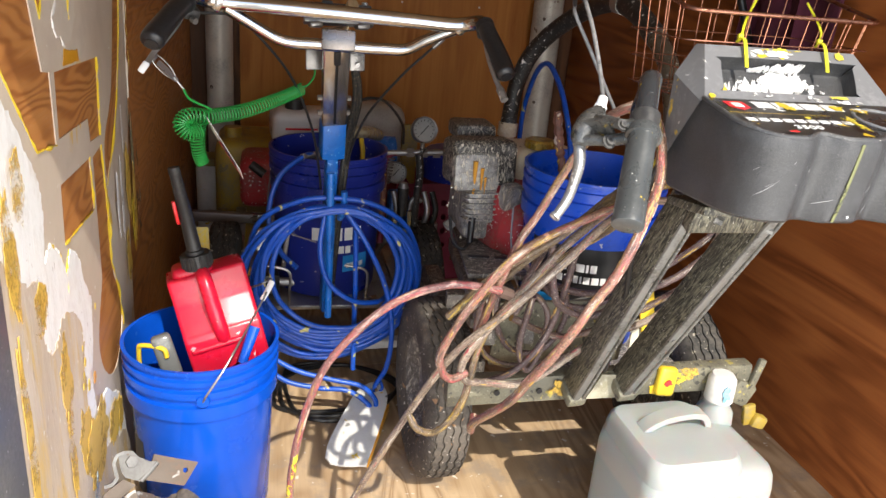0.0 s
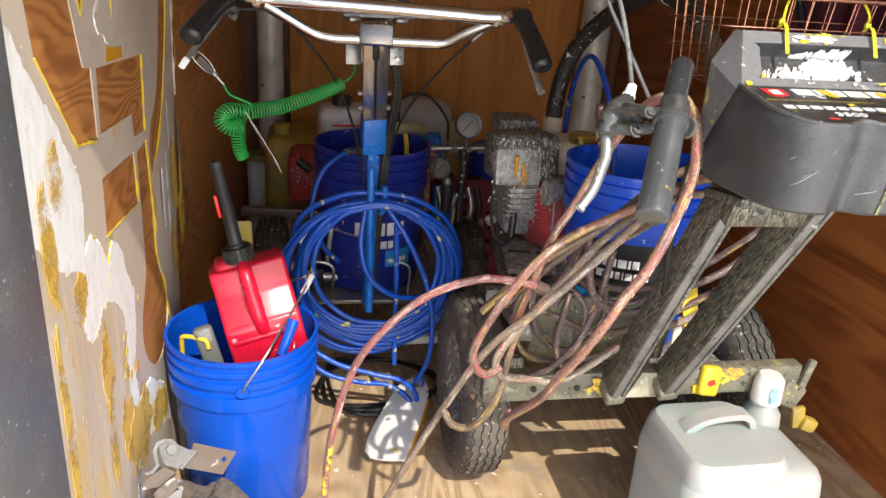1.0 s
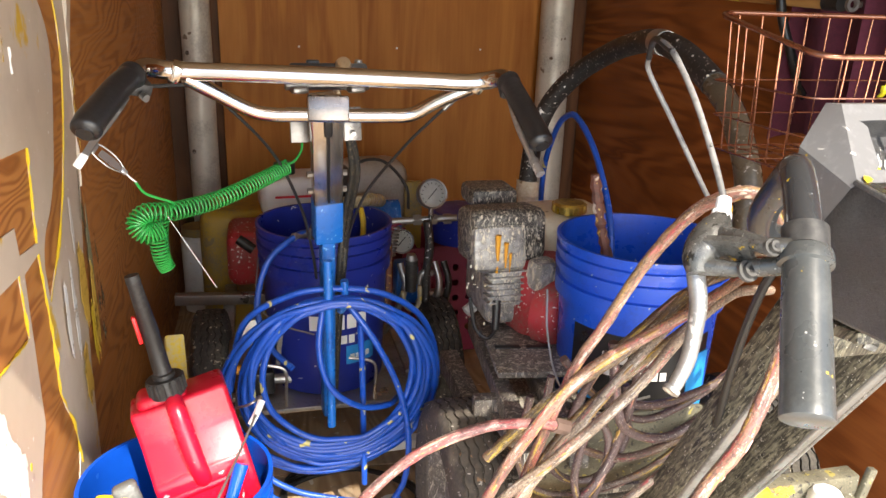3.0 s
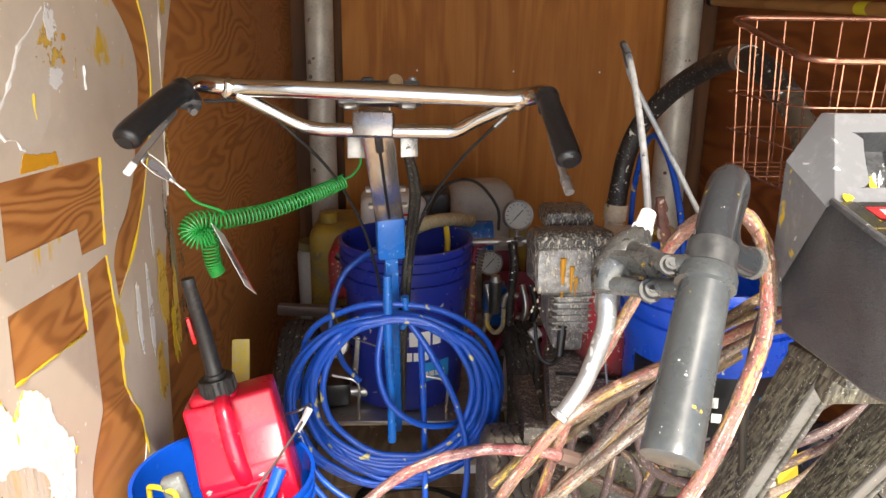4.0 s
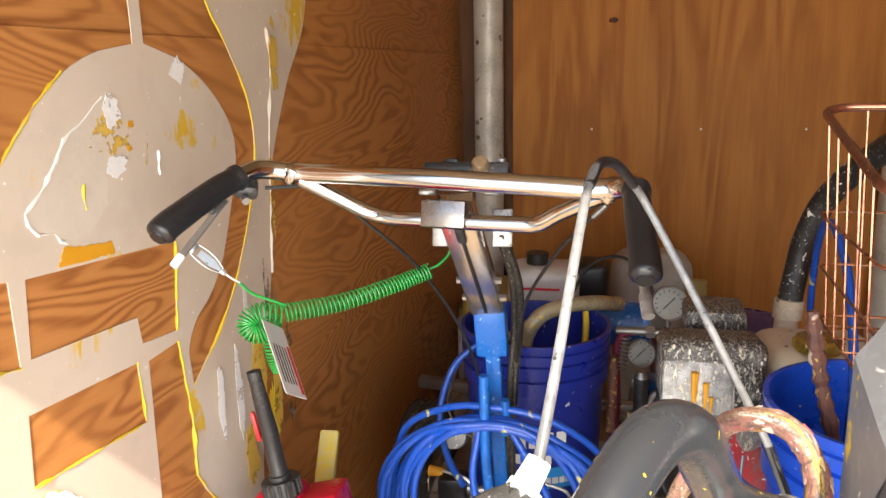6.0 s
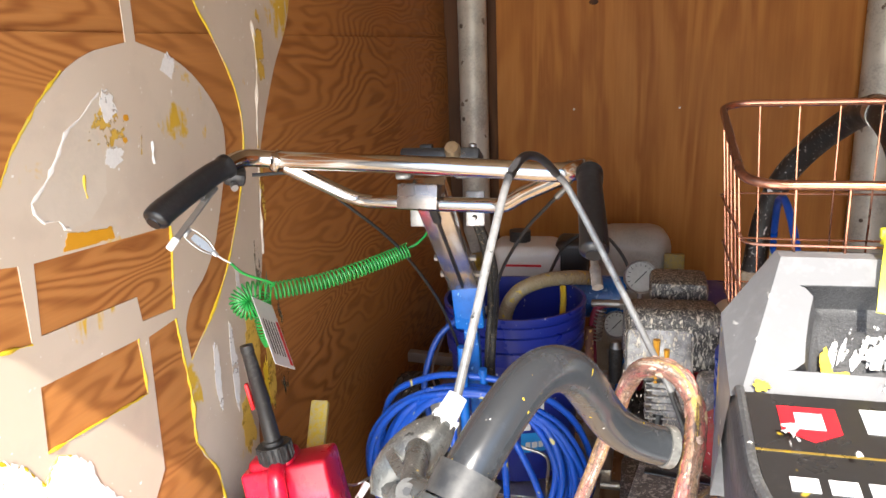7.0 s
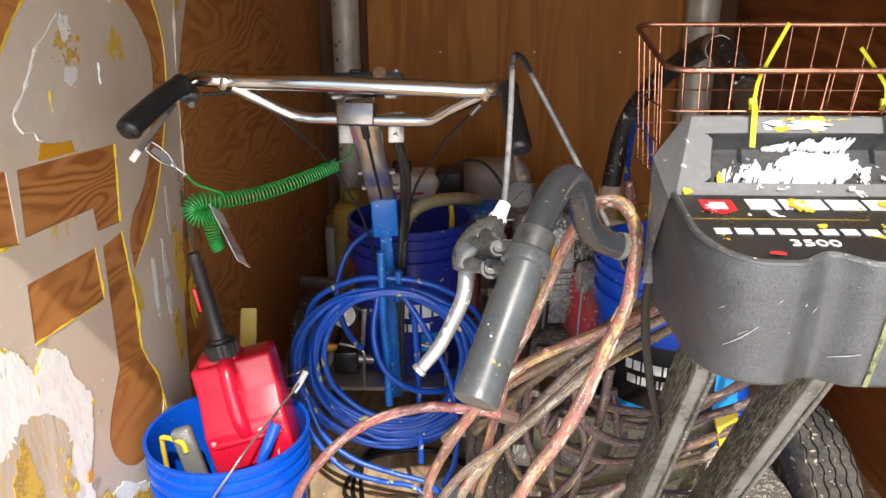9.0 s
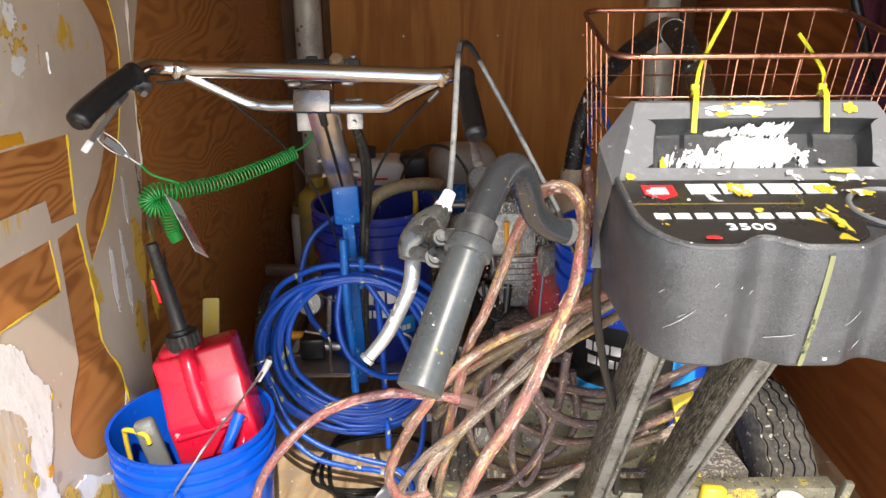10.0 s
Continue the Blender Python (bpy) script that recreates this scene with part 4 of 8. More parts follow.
def softened(points, corners=()):
    """Rounds the loop everywhere but at the named corners."""
    p = [Vector((u, v, 0)) for u, v in points]
    out = []
    for i, q in enumerate(p):
        if i in corners:
            out.append((q.x, q.y))
            continue
        a, b = p[i - 1], p[(i + 1) % len(p)]
        for k in range(5):
            t = 0.3 + 0.4 * k / 4
            e, f = a.lerp(q, 0.5 + t / 2), q.lerp(b, t / 2)
            out.append(tuple(e.lerp(f, k / 4).to_2d()))
    return out


film_holes = [softened(crescent, (0, 1, 8, 15)), softened(wedge, (0, 1, 5, 8)), shard, band, square, softened(spoon, (0, 1, 11))]
film_edge = [(REAR - 0.008, 0.005), (1.60, 0.005)] + [(q.x, q.y) for q in curve([(1.60, 0.005, 0), (1.62, 0.40, 0), (1.66, 0.63, 0), (1.70, 0.75, 0), (1.725, 0.93, 0), (1.81, 1.09, 0), (1.905, 1.22, 0), (1.95, 1.45, 0)], 6)][1:] + [(REAR - 0.008, 1.45)]
overspray = thing("overspray", (LEFT, 1.3, 0), "grey-white dried overspray on the plywood wall with bare stencil shapes", "dried paint", kind="structure")
part("film", slab(film_edge, 0.0016, film_holes, WALL), "film", overspray)


def ridge(points, width, seed, material="splash_yellow"):
    """A raised bead of dried paint along an edge, thick and thin."""
    rnd = random.Random(seed)
    line = [Vector((LEFT + 0.0016, u, v)) for u, v in points]
    dense = []
    for a, b in zip(line, line[1:]):
        n = max(2, int((b - a).length / 0.008))
        dense += [a.lerp(b, k / n) + Vector((0, rnd.uniform(-1, 1), rnd.uniform(-1, 1))) * width * 0.18 for k in range(n)]
    dense.append(line[-1])
    part("paint_bead", sweep(bmesh.new(), dense, lambda t: width * max(0.12, 0.42 + 0.95 * noise.noise(Vector((t * 11 + seed, seed, 0)))), 6), material, overspray, "thin bead of yellow paint")


loop = softened(crescent, (0, 1, 8, 15))
low = min(range(len(loop)), key=lambda i: math.dist(loop[i], crescent[8]))
ridge(loop[low:-1], 0.0036, 1)
ridge(square[1:4], 0.0035, 2)
ridge([band[1], band[2]], 0.004, 3)
ridge([shard[5], shard[6], shard[7]], 0.004, 4)
ridge([(1.412, 0.733), (1.428, 0.60), (1.425, 0.51), (1.475, 0.43), (1.49, 0.35)], 0.005, 5)
ridge([wedge[5], (1.152, 1.03), (1.205, 1.083), (1.25, 1.118)], 0.0035, 6)
ridge([wedge[5], wedge[6]], 0.003, 7)
# thicker paint with a flaked edge near the open end
def ragged(points, seed, by=0.005, n=8):
    """The outline with its slanting sides broken up."""
    rnd = random.Random(seed)
    out = []
    for (u0, v0), (u1, v1) in zip(points, points[1:]):
        m = 1 if u0 == u1 or v0 == v1 else n
        out += [(u0 + (u1 - u0) * k / m + rnd.uniform(-by, by) * (k > 0), v0 + (v1 - v0) * k / m + rnd.uniform(-by, by) * (k > 0)) for k in range(m)]
    return out + [points[-1]]


END = REAR - 0.010
white_edge = [(END, 0.006), (END, 1.0), (0.90, 0.93), (0.955, 0.87), (1.001, 0.815), (1.026, 0.78), (1.029, 0.733), (1.012, 0.676), (1.045, 0.692), (1.067, 0.678), (1.088, 0.66), (1.112, 0.621), (1.14, 0.647), (1.17, 0.63), (1.19, 0.612), (1.202, 0.57), (1.238, 0.52), (1.228, 0.477), (1.197, 0.389), (1.207, 0.33), (1.25, 0.325), (1.295, 0.322), (1.34, 0.285), (1.40, 0.245), (1.425, 0.17), (1.43, 0.006)]
part("flaking_layer", slab(ragged(white_edge, 5, 0.0035), 0.0020, (), WALL @ Matrix.Translation((0, 0, 0.0019))), "peel", overspray, "thick white flaking paint")
scraped_edge = [(END + 0.002, 0.008), (END + 0.002, 0.755), (0.90, 0.70), (0.955, 0.675), (0.985, 0.66), (0.995, 0.64), (0.968, 0.60), (0.985, 0.565), (1.006, 0.553), (1.035, 0.556), (1.06, 0.578), (1.11, 0.562), (1.15, 0.53), (1.163, 0.485), (1.152, 0.45), (1.158, 0.41), (1.14, 0.37), (1.12, 0.33), (1.15, 0.30), (1.19, 0.265), (1.25, 0.23), (1.33, 0.19), (1.42, 0.15), (1.426, 0.008)]
part("scraped_patch", slab(ragged(scraped_edge, 6, 0.006), 0.0006, (), WALL @ Matrix.Translation((0, 0, 0.0040))), "primer", overspray, "brown scraped undercoat")
ridge([(1.05, 0.688), (1.067, 0.678), (1.088, 0.66), (1.112, 0.621), (1.14, 0.647), (1.16, 0.636)], 0.0048, 8)
ridge([(1.112, 0.621), (1.111, 0.59)], 0.006, 9)
for i, (u, v, su, sv, mat) in enumerate(((0.972, 0.632, 0.036, 0.048, "brush_ochre"), (1.05, 0.475, 0.036, 0.10, "brush_ochre"), (1.12, 0.345, 0.05, 0.07, "brush_ochre"), (1.19, 0.25, 0.07, 0.05, "brush_ochre"), (0.885, 0.74, 0.028, 0.10, "brush_ochre"), (0.872, 0.50, 0.018, 0.22, "brush_ochre"), (1.375, 0.22, 0.03, 0.05, "brush_ochre"), (1.18, 0.29, 0.10, 0.075, "brush_ochre"), (1.155, 0.20, 0.035, 0.07, "brush_blue"), (0.93, 0.80, 0.03, 0.06, "brush_ochre"), (1.31, 0.24, 0.06, 0.05, "brush_ochre"), (1.03, 0.36, 0.02, 0.10, "brush_ochre"), (1.142, 0.461, 0.007, 0.011, "splash_yellow"), (1.128, 0.446, 0.005, 0.007, "splash_yellow"), (1.119, 0.431, 0.005, 0.008, "splash_yellow"), (1.149, 0.415, 0.010, 0.014, "splash_yellow"), (1.188, 0.408, 0.011, 0.016, "splash_orange"), (1.128, 0.492, 0.004, 0.006, "splash_yellow"), (1.229, 0.514, 0.005, 0.007, "splash_yellow"))):
    part("paint_blot", slab(splash(u, v, su, sv, 60 + i, 60, 0.3), 0.0007, (), WALL @ Matrix.Translation((0, 0, 0.0047 + 0.0003 * i))), mat, overspray, "ochre paint stain")
# smears on the round patch
pale = [(1.313, 1.087), (1.297, 1.077), (1.272, 1.058), (1.248, 1.047), (1.234, 1.032), (1.213, 1.005), (1.194, 0.985), (1.168, 0.966), (1.171, 0.953), (1.183, 0.94), (1.207, 0.937), (1.215, 0.926), (1.225, 0.921)]
ridge(pale, 0.0034, 21, "film_pale")
ridge(pale[3:10], 0.0050, 22, "film_pale")
part("pale_film", slab(ragged(pale + [(1.262, 0.925), (1.30, 0.955), (1.305, 1.0), (1.298, 1.04)], 23, 0.002, 4), 0.0006, (), WALL @ Matrix.Translation((0, 0, 0.0016))), "film_soft", overspray, "paler patch of overspray")
ridge([(1.391, 1.035), (1.388, 1.012), (1.384, 0.995)], 0.0030, 23, "brush_ochre")
ridge([(1.262, 0.985), (1.26, 0.971), (1.262, 0.955)], 0.0045, 24, "splash_yellow")
ridge([(1.412, 1.01), (1.410, 0.993), (1.411, 0.978)], 0.006, 25, "splash_white")
ridge([(1.745, 1.19), (1.752, 1.14), (1.748, 1.09), (1.735, 1.04), (1.728, 0.98), (1.722, 0.91), (1.712, 0.84), (1.706, 0.76)], 0.006, 26, "film_soft")
part("paint_smear", slab(ragged([(1.206, 0.897), (1.217, 0.918), (1.258, 0.912), (1.30, 0.908), (1.302, 0.892), (1.253, 0.8935), (1.206, 0.897)][:-1], 9, 0.0015), 0.0007, (), WALL @ Matrix.Translation((0, 0, 0.0017))), "splash_orange", overspray, "ochre paint along the edge")
for i, (u, v, su, sv, mat) in enumerate(((1.318, 1.038, 0.05, 0.032, "brush_fleck"), (1.36, 1.05, 0.008, 0.006, "splash_orange"), (1.352, 1.02, 0.006, 0.006, "splash_orange"), (1.474, 1.118, 0.022, 0.022, "brush_white"), (1.322, 1.001, 0.026, 0.018, "brush_white"), (1.325, 1.07, 0.020, 0.030, "brush_white"), (1.64, 0.60, 0.018, 0.09, "brush_ochre"), (1.56, 0.58, 0.014, 0.12, "brush_white"), (1.60, 0.72, 0.010, 0.06, "film_pale"), (1.67, 0.50, 0.02, 0.08, "splash_yellow"), (1.70, 0.62, 0.018, 0.13, "stain"), (1.76, 1.14, 0.022, 0.08, "brush_fleck"), (1.72, 0.90, 0.010, 0.10, "brush_fleck"), (1.625, 0.60, 0.030, 0.10, "brush_ochre"), (1.58, 0.46, 0.030, 0.07, "brush_ochre"), (1.685, 0.53, 0.020, 0.12, "brush_ochre"), (1.735, 0.55, 0.028, 0.14, "brush_grime"), (1.50, 0.60, 0.012, 0.08, "brush_white"), (1.67, 0.72, 0.016, 0.10, "brush_grime"))):
    part("paint_smear", slab(splash(u, v, su, sv, 40 + i, 60, 0.3), 0.0005, (), WALL @ Matrix.Translation((0, 0, 0.0018 + 0.0003 * i))), mat, overspray, "dried paint smear")


# ---- buckets ----
def bucket(name, at, material, label, r=0.152, h=0.375):
    b = thing(name, at, label, "bucket", "plastic pails")
    m = Matrix.Translation(at)
    outer = [(0.0, 0.0), (r * 0.84, 0.0), (r * 0.865, 0.006), (r * 0.93, h * 0.72), (r * 0.985, h * 0.725), (r * 0.99, h * 0.80), (r * 0.945, h * 0.805), (r * 0.95, h * 0.845), (r * 1.0, h * 0.85), (r * 1.003, h * 0.885), (r * 0.962, h * 0.89), (r * 0.962, h * 0.915), (r * 1.004, h * 0.92), (r * 1.004, h * 0.945), (r * 0.97, h * 0.95), (r * 0.975, h * 0.975), (r * 1.01, h * 0.98), (r * 1.01, h), (r * 0.965, h), (r * 0.955, h * 0.97), (r * 0.835, 0.008), (0.0, 0.008)]
    part("body", lathe(bmesh.new(), outer, m, 64), material, b, angle=50)
    return b


B1 = Vector((-0.041, 1.385, 0))
front_pail = bucket("bucket", B1, "blue_plastic", "bright blue plastic pail holding a red fuel can", 0.143)


def pail_bars(parent, name, at, r, z, start, widths, height, gap, material, label="", lift=0.0012):
    """Bars standing for printed letters, bent round a pail; start is an angle in degrees, widths run clockwise as seen from outside."""
    bm = bmesh.new()
    a = radians(start)
    for w in widths:
        steps = max(2, int(w / 0.006))
        cols = []
        for k in range(steps + 1):
            b = a + k * w / steps / r
            cols.append([bm.verts.new(Vector(at) + Vector((q * math.cos(b), q * math.sin(b), z + s * height / 2))) for q, s in ((r, -1), (r + lift, -1), (r + lift, 1), (r, 1))])
        for p, q in zip(cols, cols[1:]):
            for j in range(4):
                bm.faces.new((p[j], p[(j + 1) % 4], q[(j + 1) % 4], q[j]))
        bm.faces.new(cols[0])
        bm.faces.new(cols[-1][::-1])
        a += (w + gap) / r
    return part(name, bm, material, parent, label)


pail_bars(front_pail, "sticker", B1, 0.1290, 0.17, 172, [0.10], 0.20, 0, "letter_black", "dark printed sticker")
BAIL = Vector((0.082, 1.439, 0.441))
wire = part("handle", tube([(-0.030, 1.2385, 0.318), (-0.022, 1.230, 0.338), (0.004, 1.246, 0.374), (0.030, 1.287, 0.405), BAIL, BAIL + Vector((0.006, 0.030, 0.012)), (0.07, 1.45, 0.45), (0.01, 1.51, 0.40), (-0.045, 1.532, 0.33)], 0.0022, 8, 8), "zinc", front_pail, "bent wire handle resting on the can")
part("grip", tube([BAIL - Vector((0.011, 0.010, 0.016)), BAIL, BAIL + Vector((0.008, 0.012, 0.014))], lambda t: 0.0050 + 0.0015 * t, 12, 5), "letter_white", wire, "white plastic grip")
for q, d in (((-0.030, 1.243, 0.318), (0, -1, 0)), ((-0.041, 1.523, 0.33), (0, 1, 0))):
    part("ear", rod(bmesh.new(), q, Vector(q) + Vector(d) * 0.006, 0.013, 0.011, 14), "blue_plastic", front_pail)

# what stands in the front pail
CAN = Matrix.Translation((-0.012, 1.408, 0.408)) @ pose(0, 0, 0, -7, -13, 10)
can = thing("fuel_can", (-0.012, 1.408, 0.30), "red plastic fuel can leaning in the pail", "fuel can")
profile = [(-0.058, -0.0925), (-0.058, -0.018), (-0.050, -0.006), (-0.026, 0.040), (-0.020, 0.0925), (0.056, 0.0925), (0.056, -0.0925)]
bm = bmesh.new()
ends = [[bm.verts.new(CAN @ Vector((x, y, z))) for y, z in profile] for x in (-0.072, 0.072)]
for k in range(len(profile)):
    bm.faces.new((ends[0][k], ends[0][(k + 1) % len(profile)], ends[1][(k + 1) % len(profile)], ends[1][k]))
bm.faces.new(ends[0])
bm.faces.new(ends[1][::-1])
bmesh.ops.recalc_face_normals(bm, faces=bm.faces)
bmesh.ops.bevel(bm, geom=list(bm.edges), offset=0.011, segments=3, profile=0.5, affect="EDGES", clamp_overlap=True)
part("body", bm, "red_plastic", can, angle=50)
part("shoulder", boxed((0.075, 0.060, 0.026), CAN @ Matrix.Translation((-0.022, 0.015, 0.096)), 0.012, 3), "red_plastic", can)
part("handle", sweep(bmesh.new(), curve([CAN @ Vector(q) for q in ((-0.006, 0.015, 0.092), (-0.006, -0.020, 0.095), (-0.005, -0.040, 0.078), (-0.004, -0.054, 0.038), (-0.003, -0.060, 0.0), (-0.002, -0.056, -0.024), (-0.002, -0.048, -0.036))], 6), lambda t: 0.0120 + 0.002 * math.sin(math.pi * t), 14), "red_plastic", can, "moulded red handle")
part("rib", boxed((0.128, 0.010, 0.012), CAN @ Matrix.Translation((0.0, -0.058, -0.040)), 0.005, 3), "red_plastic", can)
for i, (u, v, l, w, ang) in enumerate(((0.02, -0.010, 0.030, 0.005, 0.3), (-0.03, -0.028, 0.022, 0.004, 1.2), (0.045, -0.05, 0.03, 0.004, 1.4), (-0.045, 0.0, 0.016, 0.004, 0.2), (0.0, -0.055, 0.04, 0.003, 0.1))):
    out = []
    for sgn in (1, -1):
        for k in range(9):
            t = (k / 8 - 0.5) * sgn
            q = w * (0.5 - 1.7 * t * t) * sgn
            out.append((u + math.cos(ang) * t * l - math.sin(ang) * q, v + math.sin(ang) * t * l + math.cos(ang) * q))
    part("scuff", slab(out, 0.0004, (), CAN @ frame_of((0, -0.0586 - 0.0002 * i, -0.02), (1, 0, 0), (0, 0, 1))), "brush_scuff", can, "pale scuff")
neck, mid, tip = Vector((-0.046, 1.412, 0.508)), Vector((-0.063, 1.415, 0.60)), Vector((-0.082, 1.416, 0.695))
axis = (mid - neck).normalized()
collar = bmesh.new()
sweep(collar, [neck - axis * 0.004, neck + axis * 0.024], 0.0265, 24)
cap = part("cap", collar, "black_plastic", can, "ribbed black screw collar")
for k in range(16):
    a = 2 * math.pi * k / 16
    u = axis.orthogonal().normalized()
    v = axis.cross(u)
    q = neck + axis * 0.011 + 0.0265 * (math.cos(a) * u + math.sin(a) * v)
    part("rib", sweep(bmesh.new(), [q - axis * 0.011, q + axis * 0.011], 0.0028, 6), "black_plastic", cap)
spout = part("spout", sweep(bmesh.new(), [neck, neck + axis * 0.03, neck + axis * 0.032, mid, mid + axis * 0.002, tip - axis * 0.012, tip - axis * 0.011, tip], lambda t: (0.017, 0.017, 0.0135, 0.012, 0.0128, 0.0100, 0.0108, 0.0104)[round(t * 7)], 18), "black_plastic", can, "long black pouring spout")
part("trigger", boxed((0.006, 0.010, 0.045), Matrix.Translation(mid + Vector((-0.018, -0.006, 0.012))) @ pose(0, 0, 0, 0, -10, 20), 0.002), "red_clip", spout, "red safety catch")
solid("foam_brush", boxed((0.032, 0.02, 0.14), Matrix.Translation((-0.050, 1.565, 0.455)) @ pose(0, 0, 0, -36, 3, 12), 0.004), "foam", "yellow-stained brush standing in the pail", "brush")
solid("plastic_bottle", boxed((0.036, 0.024, 0.15), Matrix.Translation((-0.092, 1.34, 0.325)) @ pose(0, 0, 0, -8, -14, 15), 0.008, 3), "clear_plastic", "cloudy plastic bottle standing in the pail", "bottle")
solid("paint_hook", tube([(-0.151, 1.36, 0.30), (-0.150, 1.352, 0.36), (-0.143, 1.345, 0.377), (-0.105, 1.33, 0.377), (-0.098, 1.328, 0.36)], 0.0045, 10, 6), "splash_yellow", "yellow bent wire hook inside the pail", "hook")
solid("brush_handle", rod(bmesh.new(), (0.035, 1.315, 0.35), (0.058, 1.345, 0.41), 0.0085, 0.011), "blue_plastic", "blue plastic brush handle leaning in the pail", "brush")
solid("plastic_disc", lathe(bmesh.new(), [(0.0, 0.004), (0.045, 0.004), (0.047, 0.0), (0.0, 0.0)], pose(-0.062, 1.352, 0.24, 12, 0, 0), 24), "letter_white", "white plastic lid lying in the pail", "lid")

# ---- blue striping machine ----
A = thing("line_striper", (0.23, 2.0, 0), "blue and chrome road-line striping machine parked inside", "line striper")
hb = part("handlebar", tube([(-0.047, 1.353, 0.983), (-0.036, 1.392, 0.989), (0.002, 1.416, 0.983), (0.10, 1.4105, 0.9812), (0.21, 1.402, 0.9786), (0.33, 1.392, 0.9752), (0.395, 1.386, 0.973), (0.424, 1.378, 0.977), (0.440, 1.358, 0.983), (0.443, 1.328, 0.980)], 0.0128, 18, 8), "chrome", A, "polished chrome handlebar")
part("brace", tube([(0.0120, 1.4164, 0.9743), (0.0500, 1.4293, 0.9521), (0.0950, 1.4416, 0.9271), (0.1250, 1.4412, 0.9207), (0.1600, 1.4387, 0.9205), (0.2200, 1.4348, 0.9198), (0.2900, 1.4278, 0.9204), (0.3250, 1.4222, 0.9231), (0.3570, 1.4094, 0.9418), (0.4080, 1.3904, 0.9670)], 0.0105, 16, 8), "chrome", hb, "polished chrome brace")
for q in ((0.0, 1.416, 0.982), (0.4140, 1.3861, 0.9721)):
    part("weld", boxed((0.02, 0.028, 0.028), Matrix.Translation(q) @ pose(0, 0, 0, 20, 30, 8), 0.007, 2), "chrome", hb)
for pts, ferr in ((((-0.045, 1.358, 0.984), (-0.057, 1.325, 0.973), (-0.072, 1.278, 0.953), (-0.081, 1.25, 0.940), (-0.084, 1.235, 0.929)), 0), (((0.443, 1.338, 0.981), (0.446, 1.308, 0.965), (0.452, 1.268, 0.940), (0.456, 1.240, 0.921), (0.457, 1.226, 0.910)), 1)):
    g = part("grip", tube(pts, lambda t, k=1 - 0.08 * ferr: k * 0.0172 if t < 0.06 else k * (0.0152 + 0.0028 * t if t < 0.86 else 0.0176 * max(0.28, 1 - ((t - 0.86) / 0.14) ** 2) ** 0.5), 24, 10), "rubber", hb, "black rubber grip")
# clutch levers under the grips
lv = part("lever", ribbon(curve([(-0.0519, 1.3340, 0.9587), (-0.0607, 1.3220, 0.9446), (-0.0761, 1.3160, 0.9247), (-0.0901, 1.3120, 0.9085), (-0.0997, 1.3020, 0.8935)], 5), (0.75, -0.30, -0.55), 0.0085, 0.0032), "zinc", A, "thin pressed lever")
part("lever_tab", boxed((0.011, 0.006, 0.020), Matrix.Translation((-0.1053, 1.2990, 0.8865)) @ pose(0, 0, 0, -25, 34, 0), 0.0028, 2), "letter_white", lv, "white plastic lever tip")
part("lever_pin", rod(bmesh.new(), (-0.0653, 1.3280, 0.9412), (-0.0613, 1.3120, 0.9486), 0.0045, sides=12), "zinc", lv)
CLIP_A, CLIP_B = Vector((-0.0960, 1.3140, 0.9030)), Vector((-0.0607, 1.3330, 0.8624))
clip_m = frame_of(CLIP_A.lerp(CLIP_B, 0.5), CLIP_B - CLIP_A, (0.35, 0.55, 0.75))
clip = part("clip", slab([(-0.014, -0.0045), (0.006, -0.0055), (0.020, -0.002), (0.020, 0.002), (0.006, 0.0055), (-0.014, 0.0045)], 0.0016, (), clip_m), "zinc", A, "bright spring clip")
part("clip_wire", tube([clip_m @ Vector(q) for q in ((-0.030, 0.0, 0.001), (-0.020, 0.0075, 0.002), (0.004, 0.0085, 0.002), (0.022, 0.003, 0.001), (0.027, 0.0, 0.0), (0.022, -0.003, 0.001), (0.004, -0.0085, 0.002), (-0.020, -0.0075, 0.002))], 0.0012, 6, 5, True), "zinc", clip, "wire spring")
part("clip_loop", boxed((0.010, 0.014, 0.008), clip_m @ Matrix.Translation((-0.024, 0, 0)), 0.002), "zinc", clip)
part("clip_knot", boxed((0.009, 0.007, 0.007), clip_m @ Matrix.Translation((0.024, 0, 0)), 0.002), "alloy", clip)
part("clip_cord", tube([clip_m @ Vector((0.026, 0, 0)), (-0.0572, 1.3420, 0.8542), (-0.0529, 1.3520, 0.8466)], 0.0013, 6, 5), "letter_white", clip, "pale cord")
part("clamp", boxed((0.03, 0.03, 0.02), Matrix.Translation((-0.042, 1.368, 0.968)) @ pose(0, 0, 0, 20, 10, 30), 0.006), "black_plastic", A)
part("bolt", rod(bmesh.new(), (-0.036, 1.352, 0.958), (-0.030, 1.345, 0.955), 0.005), "zinc", A)
part("lever", tube([(0.446, 1.336, 0.962), (0.447, 1.310, 0.936), (0.450, 1.286, 0.914), (0.456, 1.258, 0.890), (0.461, 1.236, 0.872)], lambda t: 0.0056 - 0.0014 * t + (0.0022 if t > 0.78 else 0), 10, 6), "alloy", A, "alloy lever")
part("clamp", boxed((0.026, 0.028, 0.022), Matrix.Translation((0.445, 1.340, 0.970)) @ pose(0, 0, 0, 25, 5, -5), 0.006), "black_plastic", A)
# control box on the stem
ctl = part("control_box", boxed((0.120, 0.046, 0.018), Matrix.Translation((0.212, 1.530, 0.972)) @ pose(0, 0, 0, -22, 0, 3), 0.005, 2), "black_plastic", A, "black control box")
